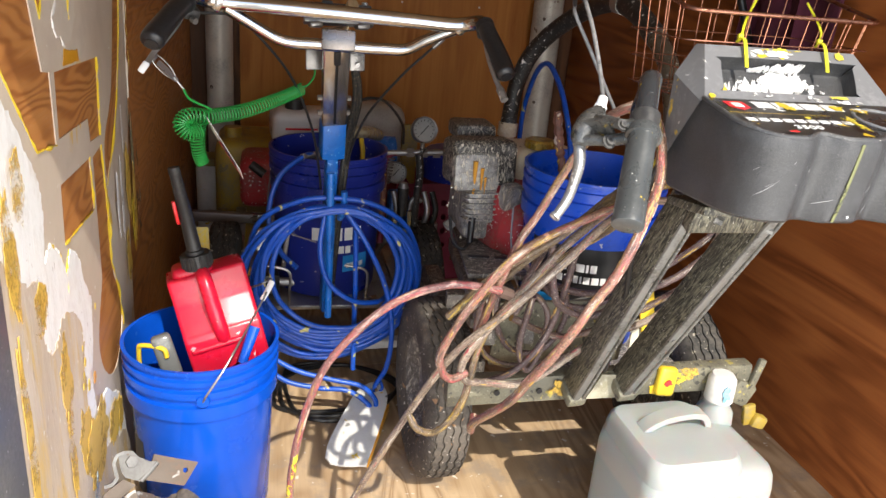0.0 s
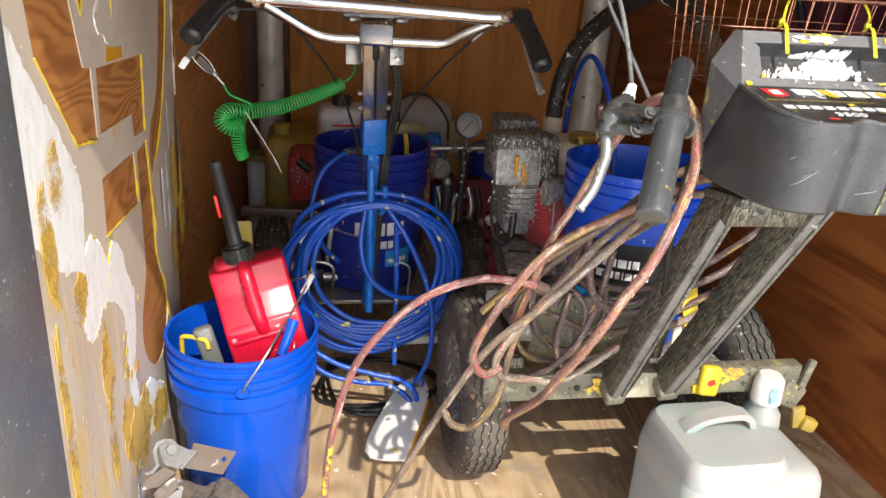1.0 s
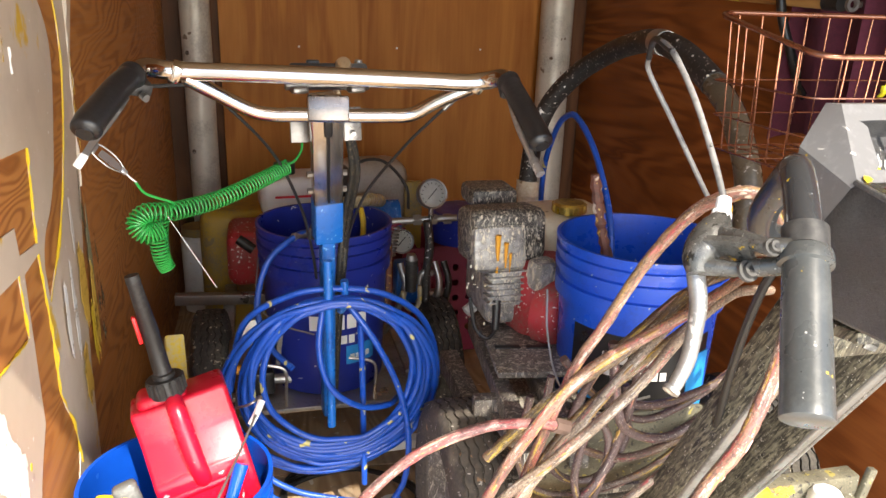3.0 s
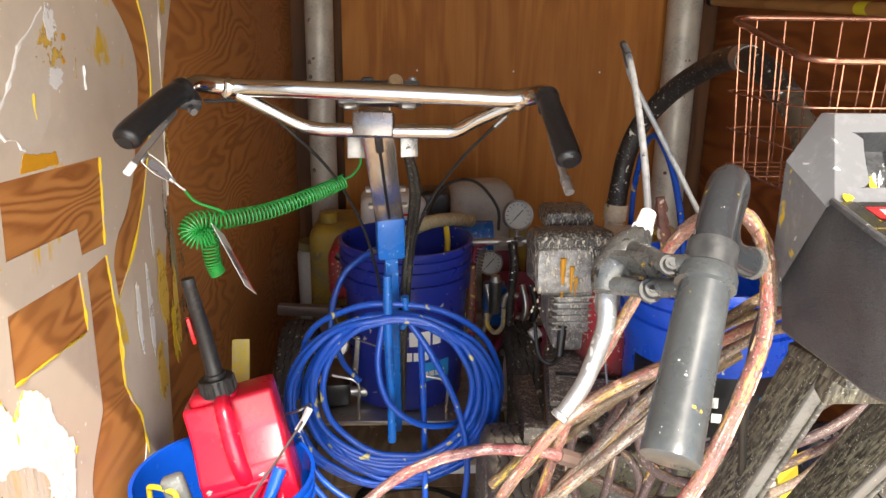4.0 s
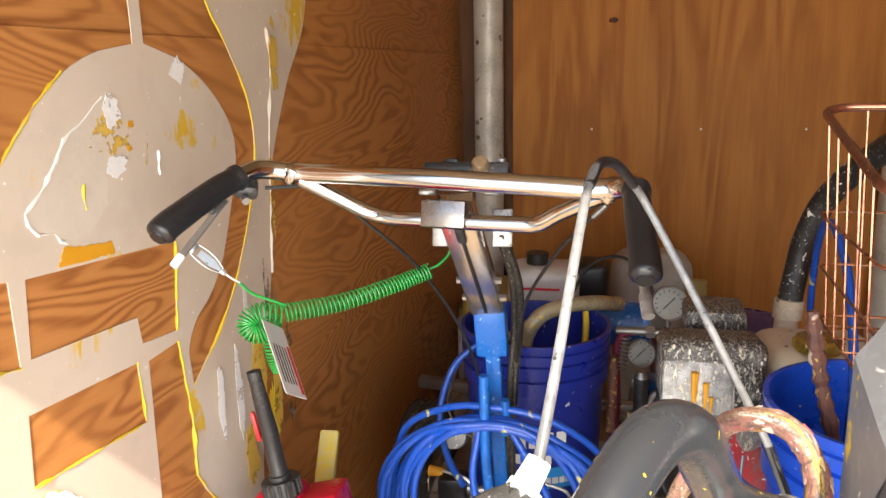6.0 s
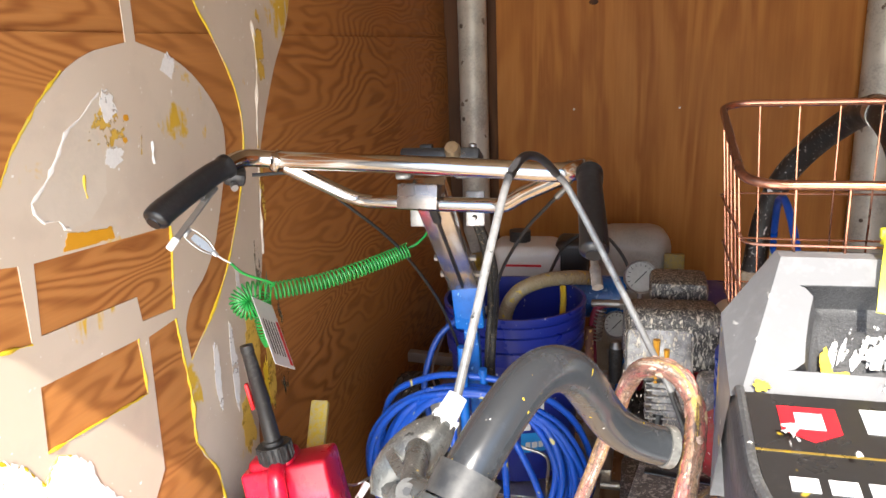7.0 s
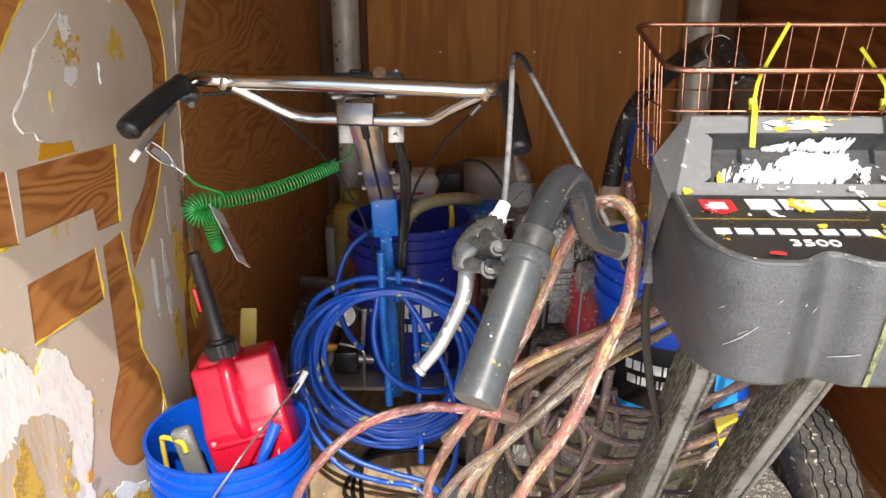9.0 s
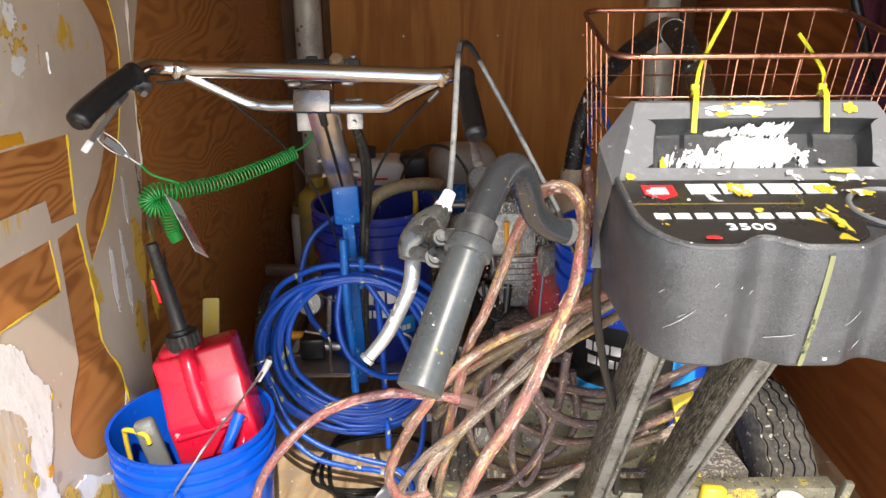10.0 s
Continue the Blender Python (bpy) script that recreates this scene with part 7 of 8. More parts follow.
# deep channel struts from the console down to the chassis bar
for a, b, w, deep in (((0.624, 0.882, 0.842), (0.638, 1.122, 0.357), 0.024, 0.046), ((0.706, 0.846, 0.838), (0.760, 1.128, 0.362), 0.026, 0.052)):
    a, b = Vector(a), Vector(b)
    leng = (b - a).length
    m = frame_of(a.lerp(b, 0.5), (1, 0.10, 0), b - a)
    back = 1 if (m.to_3x3() @ Vector((0, 0, 1))).y > 0 else -1
    st = part("strut", boxed((w, leng, deep), m @ Matrix.Translation((0, 0, back * deep / 2)), 0.003, 2), "strut", B, "deep black strut brushed with dusty paint")
    part("strap_face", boxed((w * 0.62, leng * 0.985, 0.006), m @ Matrix.Translation((-w * 0.16, 0, -back * 0.001)), 0.0025, 2), "strut_dusty", st, "smooth grey front edge")
    part("strut_edge", sweep(bmesh.new(), [m @ Vector((w * 0.44, sgn * leng / 2, -back * 0.001)) for sgn in (-1, 1)], 0.0030, 10), "strut_edge", st, "scraped grey corner")
    part("weld", boxed((w * 1.5, 0.022, 0.05), m @ Matrix.Translation((0.0, leng / 2 - 0.006, back * 0.018)), 0.006, 2), "chassis", st, "lumpy paint-caked weld")
    part("cap_plate", boxed((w * 1.25, 0.05, deep * 0.9), m @ Matrix.Translation((0.0, -leng / 2 + 0.03, back * deep * 0.48)), 0.003, 2), "sleeve", st, "black top end flecked with white")
part("under_plate", boxed((0.155, 0.09, 0.012), pose(0.660, 0.845, 0.822, -8, 0, 0), 0.003), "strut", B, "flecked plate under the console")
part("under_channel", boxed((0.105, 0.02, 0.034), pose(0.655, 0.862, 0.798, 20, 0, 0), 0.003), "strut", B, "dark flecked cross channel")
part("knob", rod(bmesh.new(), (0.619, 0.828, 0.810), (0.626, 0.822, 0.807), 0.0065, 0.0055, 6), "strut_edge", B, "scuffed nut")
part("knob", rod(bmesh.new(), (0.738, 0.885, 0.775), (0.746, 0.881, 0.773), 0.005, 0.0045, 6), "strut_edge", B, "caked bolt")
part("cable_run", tube([(0.575, 0.87, 0.90), (0.563, 0.90, 0.84), (0.588, 0.96, 0.72), (0.63, 1.03, 0.58), (0.65, 1.09, 0.44)], 0.0045, 8, 6), "cable", B)
# chassis
bar = part("front_bar", boxed((0.60, 0.03, 0.052), pose(0.69, 1.165, 0.371, 0, -1.5, -1), 0.003), "chassis", B, "paint-caked steel cross bar")
for x, z in ((0.680, 0.367), (0.713, 0.369), (0.48, 0.366), (0.485, 0.384), (0.56, 0.366)):
    part("bolt_hole", rod(bmesh.new(), (x, 1.151, z), (x, 1.1485, z), 0.0055), "letter_black", bar)
part("gusset", slab([(-0.045, -0.02), (0.04, -0.02), (0.045, 0.0), (0.02, 0.028), (-0.02, 0.03)], 0.004, (), frame_of((0.696, 1.1475, 0.368), (1, 0, 0), (0, 0, 1))), "gusset_cream", bar, "pale painted gusset plate")
for x in (0.50, 0.90):
    part("side_rail", boxed((0.04, 0.48, 0.045), pose(x, 1.59, 0.30, 2, 0, 0), 0.003), "deck", B)
part("axle", rod(bmesh.new(), (0.44, 1.41, 0.205), (0.99, 1.41, 0.205), 0.014), "deck", B)
part("deck_plate", boxed((0.14, 0.40, 0.012), pose(0.590, 1.64, 0.452, -3, 0, -8), 0.003), "deck", B, "grimy steel deck plate")
for x in (0.545, 0.62):
    part("deck_rail", boxed((0.03, 0.62, 0.036), pose(x - 0.03, 1.52, 0.418, -5, 0, -8), 0.003), "deck", B)
part("deck_step", boxed((0.15, 0.13, 0.02), pose(0.545, 1.36, 0.41, -14, 0, -6), 0.004), "deck", B)
part("deck_cross", boxed((0.20, 0.03, 0.05), pose(0.55, 1.44, 0.40, 0, 0, -8), 0.003), "deck", B)
for x, y in ((0.545, 1.56), (0.605, 1.55)):
    part("deck_slot", boxed((0.05, 0.018, 0.004), pose(x, y, 0.4625, -3, 0, -8), 0.002), "letter_black", B)
part("tray", boxed((0.36, 0.40, 0.014), pose(0.75, 1.50, 0.313), 0.003), "deck", B, "grimy tray under the pail")
part("skirt", boxed((0.27, 0.008, 0.15), pose(0.625, 1.235, 0.44, 12, 0, 0), 0.003), "chassis", B, "paint-splashed skirt plate")
part("yellow_bracket", boxed((0.038, 0.02, 0.058), pose(0.806, 1.142, 0.380, -6, 6, 0), 0.008, 3), "splash_yellow", B, "yellow-painted bracket")
part("yellow_fin", slab([(-0.020, -0.07), (0.004, -0.085), (0.024, 0.06), (-0.012, 0.07)], 0.004, (), frame_of((0.775, 1.195, 0.475), (1, 0.3, 0.25), (0.1, 0.2, 1))), "splash_yellow", B, "yellow-painted sheet fin")
part("white_fin", slab([(-0.012, -0.03), (0.010, -0.05), (0.012, 0.03), (-0.004, 0.02)], 0.004, (), frame_of((0.748, 1.190, 0.455), (1, 0.3, 0), (0.1, 0.2, 1))), "splash_cream", B, "pale sheet fin")
for i, (x, z, su, sv, mat) in enumerate(((0.850, 0.392, 0.032, 0.016, "brush_ochre"), (0.835, 0.375, 0.02, 0.02, "brush_yellow"), (0.790, 0.362, 0.016, 0.014, "splash_yellow"), (0.60, 0.372, 0.03, 0.018, "brush_ochre"), (0.93, 0.372, 0.02, 0.016, "brush_white"))):
    part("paint_blot", slab(splash(x, z, su, sv, 200 + i, 60, 0.4), 0.0008, (), frame_of((0, 1.1462 - 0.0003 * i, 0), (1, 0, 0), (0, 0, 1))), mat, bar, "dried paint blot")
part("red_spot", slab(splash(0, 0, 0.010, 0.008, 215, 40, 0.5), 0.001, (), frame_of((0.806, 1.1305, 0.381), (1, 0, 0), (0, 0.1, 1))), "splash_red", B, "red paint spot")
part("lock_lever", boxed((0.014, 0.012, 0.085), pose(0.994, 1.14, 0.378, 0, 12, 0), 0.003), "chassis", B)
part("lock_bracket", boxed((0.05, 0.03, 0.05), pose(0.975, 1.15, 0.345, 0, 25, 0), 0.008, 2), "chassis", B, "paint-caked latch")
part("lock_knob", boxed((0.032, 0.022, 0.028), pose(1.018, 1.13, 0.287, 0, 20, 0), 0.007, 2), "yellow_plastic", B)
part("lock_web", boxed((0.026, 0.012, 0.045), pose(0.998, 1.135, 0.300, 0, -10, 0), 0.004, 2), "yellow_plastic", B)
wheel(B, (0.434, 1.455, 0.198), 0.198, 0.094, "tyre_dusty", "deck", -1)
wheel(B, (0.985, 1.42, 0.208), 0.208, 0.105, "tyre", "deck")

# petrol engine on the deck
before_engine = set(bpy.data.objects)
part("crankcase", boxed((0.13, 0.17, 0.14), pose(0.585, 1.72, 0.525), 0.02, 3), "guard", B, "grey engine block")
mg = part("muffler_guard", boxed((0.155, 0.10, 0.105), pose(0.552, 1.665, 0.642, -6, 0, 4), 0.018, 3), "muffler", B, "muffler guard caked in paint spatter")
part("guard_face", boxed((0.105, 0.012, 0.085), pose(0.532, 1.612, 0.628, -9, 0, 4), 0.012, 2), "guard", mg, "dented grey shield with drips")
for i, (dx, z0, l) in enumerate(((-0.004, 0.655, 0.075), (0.012, 0.64, 0.05), (0.02, 0.62, 0.04))):
    part("drip", sweep(bmesh.new(), [Vector((0.532 + dx, 1.603 + (z0 - 0.628) * 0.16 - 0.002, z0 - k * l / 4)) for k in range(5)], lambda t, s=i: 0.0058 - 0.003 * t - 0.0012 * s, 8), "splash_orange", mg, "orange paint drip")
rnd = random.Random(77)
lumps = bmesh.new()
for k in range(170):
    low = k % 3 == 0
    x, z = rnd.uniform(0.478, 0.625), rnd.uniform(0.47, 0.58) if low else rnd.uniform(0.59, 0.69)
    y = (1.604 if 0.505 < x < 0.60 else 1.632) if low else (1.604 if 0.482 < x < 0.582 and z < 0.668 else 1.612)
    size = rnd.uniform(0.0007, 0.0024)
    bmesh.ops.create_icosphere(lumps, subdivisions=1, radius=1.0, matrix=Matrix.Translation((x, y + rnd.uniform(0.0, 0.003), z)) @ Matrix.Diagonal((size, size * 0.7, size * rnd.uniform(0.8, 2.4), 1)))
crumbs = part("paint_spatter", lumps, "splash_cream", B, "lumps of cream spatter on the engine")
tagged(crumbs, "lumps of cream spatter on the engine", kind="stuff")
part("carburettor", boxed((0.05, 0.045, 0.06), pose(0.618, 1.60, 0.575, 8, 0, 20), 0.01, 2), "guard", B, "caked grey carburettor")
part("linkage", tube([(0.60, 1.585, 0.60), (0.625, 1.575, 0.605), (0.65, 1.58, 0.595), (0.665, 1.60, 0.60)], 0.0022, 6, 5), "zinc", B, "thin linkage wire")
part("plug_lead", tube([(0.53, 1.60, 0.465), (0.51, 1.585, 0.455), (0.49, 1.60, 0.47), (0.485, 1.63, 0.52)], 0.0038, 8, 6), "cable", B, "black plug lead")
part("breather", boxed((0.10, 0.10, 0.04), pose(0.565, 1.80, 0.685), 0.012, 2), "muffler", B)
for k in range(6):
    part("cooling_fin", boxed((0.085, 0.035, 0.0035), pose(0.555, 1.625, 0.515 + 0.0125 * k, -4, 0, 4), 0.001, 1), "guard", B)
part("cylinder", boxed((0.07, 0.06, 0.085), pose(0.555, 1.645, 0.545, -4, 0, 4), 0.008), "guard", B)
part("spark_plug", rod(bmesh.new(), (0.535, 1.615, 0.52), (0.53, 1.60, 0.465), 0.009, 0.007), "rubber", B)
part("drain_bolt", rod(bmesh.new(), (0.495, 1.64, 0.50), (0.48, 1.635, 0.49), 0.012, sides=6), "engine_grey", B)
part("shroud", boxed((0.125, 0.12, 0.17), pose(0.637, 1.66, 0.51, 0, 0, 12), 0.03, 3), "engine_red", B, "dusty red engine shroud")
fan = frame_of((0.655, 1.588, 0.497), (0.75, 0.66, 0), (0, 0, 1))
side = 1 if (fan @ Vector((0, 0, 1)) - fan.translation).y < 0 else -1
fc = part("recoil_cover", lathe(bmesh.new(), [(0.0, 0.028 * side), (0.05, 0.026 * side), (0.066, 0.014 * side), (0.07, 0.0), (0.07, -0.03 * side), (0.0, -0.03 * side)], fan, 36), "engine_red", B, "round red recoil cover")
slots = bmesh.new()
for k in range(22):
    box(slots, (0.022, 0.0042, 0.003), fan @ Matrix.Rotation(2 * math.pi * k / 22, 4, "Z") @ Matrix.Translation((0.046, 0, 0.0272 * side)), 0.001, 1)
part("vent_slots", slots, "letter_black", fc)
part("label_plate", boxed((0.028, 0.003, 0.07), pose(0.627, 1.598, 0.50, -4, 0, 14), 0.001), "tank", B, "scraped pale plate")
part("fuel_tank", boxed((0.19, 0.17, 0.115), pose(0.725, 1.765, 0.605, 0, 0, 6), 0.036, 4), "tank", B, "cream fuel tank")
part("tank_seam", boxed((0.196, 0.176, 0.006), pose(0.725, 1.765, 0.585, 0, 0, 6), 0.003), "tank", B)
cap = part("fuel_cap", lathe(bmesh.new(), [(0.0, 0.022), (0.030, 0.021), (0.034, 0.016), (0.034, 0.0), (0.0, 0.0)], pose(0.713, 1.716, 0.664), 24), "brass", B, "brass-coloured fuel cap stained yellow")
for k in range(8):
    a = 2 * math.pi * k / 8
    part("cap_rib", boxed((0.006, 0.012, 0.016), Matrix.Translation((0.713 + 0.034 * math.cos(a), 1.716 + 0.034 * math.sin(a), 0.674)) @ Matrix.Rotation(a, 4, "Z"), 0.002, 1), "brass", cap)
part("rear_cover", lathe(bmesh.new(), [(0.0, 0.012), (0.10, 0.010), (0.112, 0.0), (0.112, -0.08), (0.0, -0.08)], pose(0.70, 2.45, 0.46), 32), "dark_blue_plastic", B, "dark blue round cover")

for ob in set(bpy.data.objects) - before_engine:
    ob.data.transform(Matrix.Translation((0.005, 0.008, 0.013)))

# suction hose arching from the pump to the handle
suction = thing("suction_hose", (0.74, 2.0, 0.55), "thick black suction hose arching overhead, flecked with paint", "hose")
part("sleeve", tube([(0.713, 1.965, 0.670), (0.726, 1.99, 0.735), (0.737, 1.99, 0.80), (0.760, 1.97, 0.872), (0.800, 1.92, 0.940), (0.828, 1.82, 0.992), (0.825, 1.70, 1.018), (0.814, 1.60, 1.024), (0.808, 1.50, 1.008), (0.803, 1.40, 0.972)], 0.0215, 18, 8), "sleeve", suction)
part("clear_end", tube([(0.8035, 1.405, 0.974), (0.797, 1.34, 0.942), (0.790, 1.30, 0.912), (0.783, 1.25, 0.85), (0.773, 1.22, 0.74)], 0.0195, 18, 8), "clear_tan", suction, "stained clear hose end")
part("coupling", sweep(bmesh.new(), [Vector((0.714, 1.967, 0.685)), Vector((0.712, 1.964, 0.650)), Vector((0.712, 1.964, 0.649)), Vector((0.710, 1.962, 0.60))], lambda t: (0.026, 0.026, 0.021, 0.021)[round(t * 3)], 20), "tank", suction, "pale threaded coupling")
part("tape", tube([(0.816, 1.62, 1.0235), (0.814, 1.60, 1.024), (0.812, 1.58, 1.0225)], 0.0225, 18, 4), "steel", suction, "band of grey tape")

# blue pail on the older machine
B3 = Vector((0.763, 1.488, 0.321))
pail3 = bucket("bucket", B3, "royal_plastic", "blue plastic pail with a black printed label, on the older machine")
pail_bars(pail3, "label", B3, 0.1395, 0.155, 196, [0.26], 0.165, 0, "letter_black", "black printed label")
pail_bars(pail3, "print", B3, 0.1412, 0.196, 222, [0.012, 0.012, 0.012, 0.017, 0.005, 0.013], 0.017, 0.0035, "letter_white", "white printed bars")
pail_bars(pail3, "print", B3, 0.1412, 0.170, 224, [0.016, 0.004, 0.009, 0.009, 0.004, 0.013, 0.015, 0.011], 0.015, 0.0035, "letter_white", "white printed bars")
pail_bars(pail3, "print", B3, 0.1412, 0.115, 206, [0.10], 0.014, 0, "letter_blue", "blue printed band")
pail_bars(pail3, "print", B3, 0.1412, 0.08, 212, [0.014, 0.016, 0.013, 0.014], 0.018, 0.004, "letter_white", "white printed bars")
pail_bars(pail3, "print", B3, 0.1412, 0.15, 284, [0.05], 0.11, 0, "letter_blue", "bright blue printed patch")
part("handle", tube([(0.592, 1.50, 0.600), (0.584, 1.46, 0.525), (0.592, 1.40, 0.455), (0.637, 1.345, 0.445), (0.717, 1.325, 0.47)], 0.0022, 8, 8), "zinc", pail3, "hanging wire handle")
STICK_LOW, STICK_TOP = Vector((0.713, 1.455, 0.528)), Vector((0.658, 1.490, 0.810))
rnd_stick = random.Random(5)
caked = [0.0085 + rnd_stick.uniform(-0.0015, 0.003) for k in range(41)]
solid("stir_stick", tube([STICK_LOW, STICK_LOW.lerp(STICK_TOP, 0.35) + Vector((0.003, 0, 0)), STICK_LOW.lerp(STICK_TOP, 0.7) - Vector((0.002, 0, 0)), STICK_TOP], lambda t: caked[round(t * 40)] * (1.0 if t < 0.97 else 0.7), 8, 12), "caked_stick", "reddish stirring stick caked with dried paint, in a pail", "stick")
solid("blue_lead", tube([(0.715, 1.50, 0.56), (0.727, 1.55, 0.700), (0.734, 1.65, 0.805), (0.730, 1.735, 0.862), (0.727, 1.79, 0.865), (0.735, 1.87, 0.82), (0.748, 1.955, 0.72), (0.755, 1.98, 0.60)], 0.0062, 12, 8), "hose_blue", "blue hose looping up out of a pail", "hose")
solid("paint_stick", tube([(0.83, 1.42, 0.60), (0.84, 1.40, 0.70), (0.845, 1.37, 0.78)], 0.006, 8, 6), "splash_yellow", "yellow-stained rod standing in a pail", "rod")

# ---- copper wire basket tied behind the console ----
basket = thing("wire_basket", (0.70, 0.98, 0.93), "copper wire basket fixed behind the console with yellow ties", "basket")


def level(y0, y1, x0, x1, z, bow=0.02, n=5):
    """A rounded rectangle at one height."""
    out = []
    for qx, qy, start in ((x1 - bow, y0 + bow, -90), (x1 - bow, y1 - bow, 0), (x0 + bow, y1 - bow, 90), (x0 + bow, y0 + bow, 180)):
        out += [Vector((qx + bow * math.cos(radians(start + 90 * k / n)), qy + bow * math.sin(radians(start + 90 * k / n)), z)) for k in range(n + 1)]
    return out


TOPB = (0.876, 1.036, 0.559, 0.826, 1.051)
LOWB = (0.886, 1.030, 0.567, 0.806, 0.948)


def basket_rect(f):
    return [a + (b - a) * f for a, b in zip(LOWB, TOPB)]


y0, y1, x0, x1, z = TOPB
part("rim", sweep(bmesh.new(), [Vector((x, y, zz + (0.032 * (y - 0.879) / 0.163))) for x, y, zz in level(y0, y1, x0, x1, z)], 0.0027, 10, True), "copper", basket, "thick copper rim")
for f in (0.0, 0.33, 0.66):
    y0, y1, x0, x1, z = basket_rect(f)
    part("hoop", sweep(bmesh.new(), level(y0, y1, x0, x1, z, 0.010, 3), 0.0009, 6, True), "copper", basket)
for along, count in ((0, 10), (1, 6)):
    for k in range(1, count):
        t = k / count
        for s in (0, 1):
            ends = []
            for f in (0.0, 1.0):
                y0, y1, x0, x1, z = basket_rect(f)
                q = Vector((x0 + (x1 - x0) * t, (y0, y1)[s], z)) if along == 0 else Vector(((x0, x1)[s], y0 + (y1 - y0) * t, z))
                if f == 1.0:
                    q.z += 0.032 * (q.y - 0.879) / 0.163
                ends.append(q)
            part("wire", rod(bmesh.new(), *ends, 0.00072, sides=6), "copper", basket)
y0, y1, x0, x1, z = LOWB
for k in range(1, 10):
    x = x0 + (x1 - x0) * k / 10
    part("wire", rod(bmesh.new(), (x, y0, z), (x, y1, z), 0.00072, sides=6), "copper", basket)
for k in range(1, 6):
    y = y0 + (y1 - y0) * k / 6
    part("wire", rod(bmesh.new(), (x0, y, z), (x1, y, z), 0.00072, sides=6), "copper", basket)
for x, dx, dz in ((0.628, 0.027, 0.060), (0.738, -0.021, 0.040)):
    tie = thing("cable_tie", (x, 0.885, 1.0), "bright yellow plastic cable tie holding the basket", "cable tie", "yellow ties")
    strip = curve([(x - 0.005, 0.840, 0.9925), (x - 0.002, 0.851, 1.006), (x + 0.002, 0.8645, 1.0195), (x + 0.0055, 0.878, 1.0225), (x + 0.006, 0.886, 1.017)], 5)
    part("band", ribbon(strip, (1, 0, 0), 0.0044, 0.0014), "tie", tie)
    tail = curve([(x + 0.006, 0.880, 1.026), (x + 0.006 + dx * 0.15, 0.882, 1.026 + dz * 0.35), (x + 0.004 + dx, 0.891, 1.028 + dz)], 6)
    part("tail", ribbon(tail, (0.9, 0.4, 0), 0.0038, 0.0011), "tie", tie)
    part("lock", boxed((0.0068, 0.0045, 0.006), pose(x + 0.005, 0.880, 1.024), 0.001), "tie", tie)

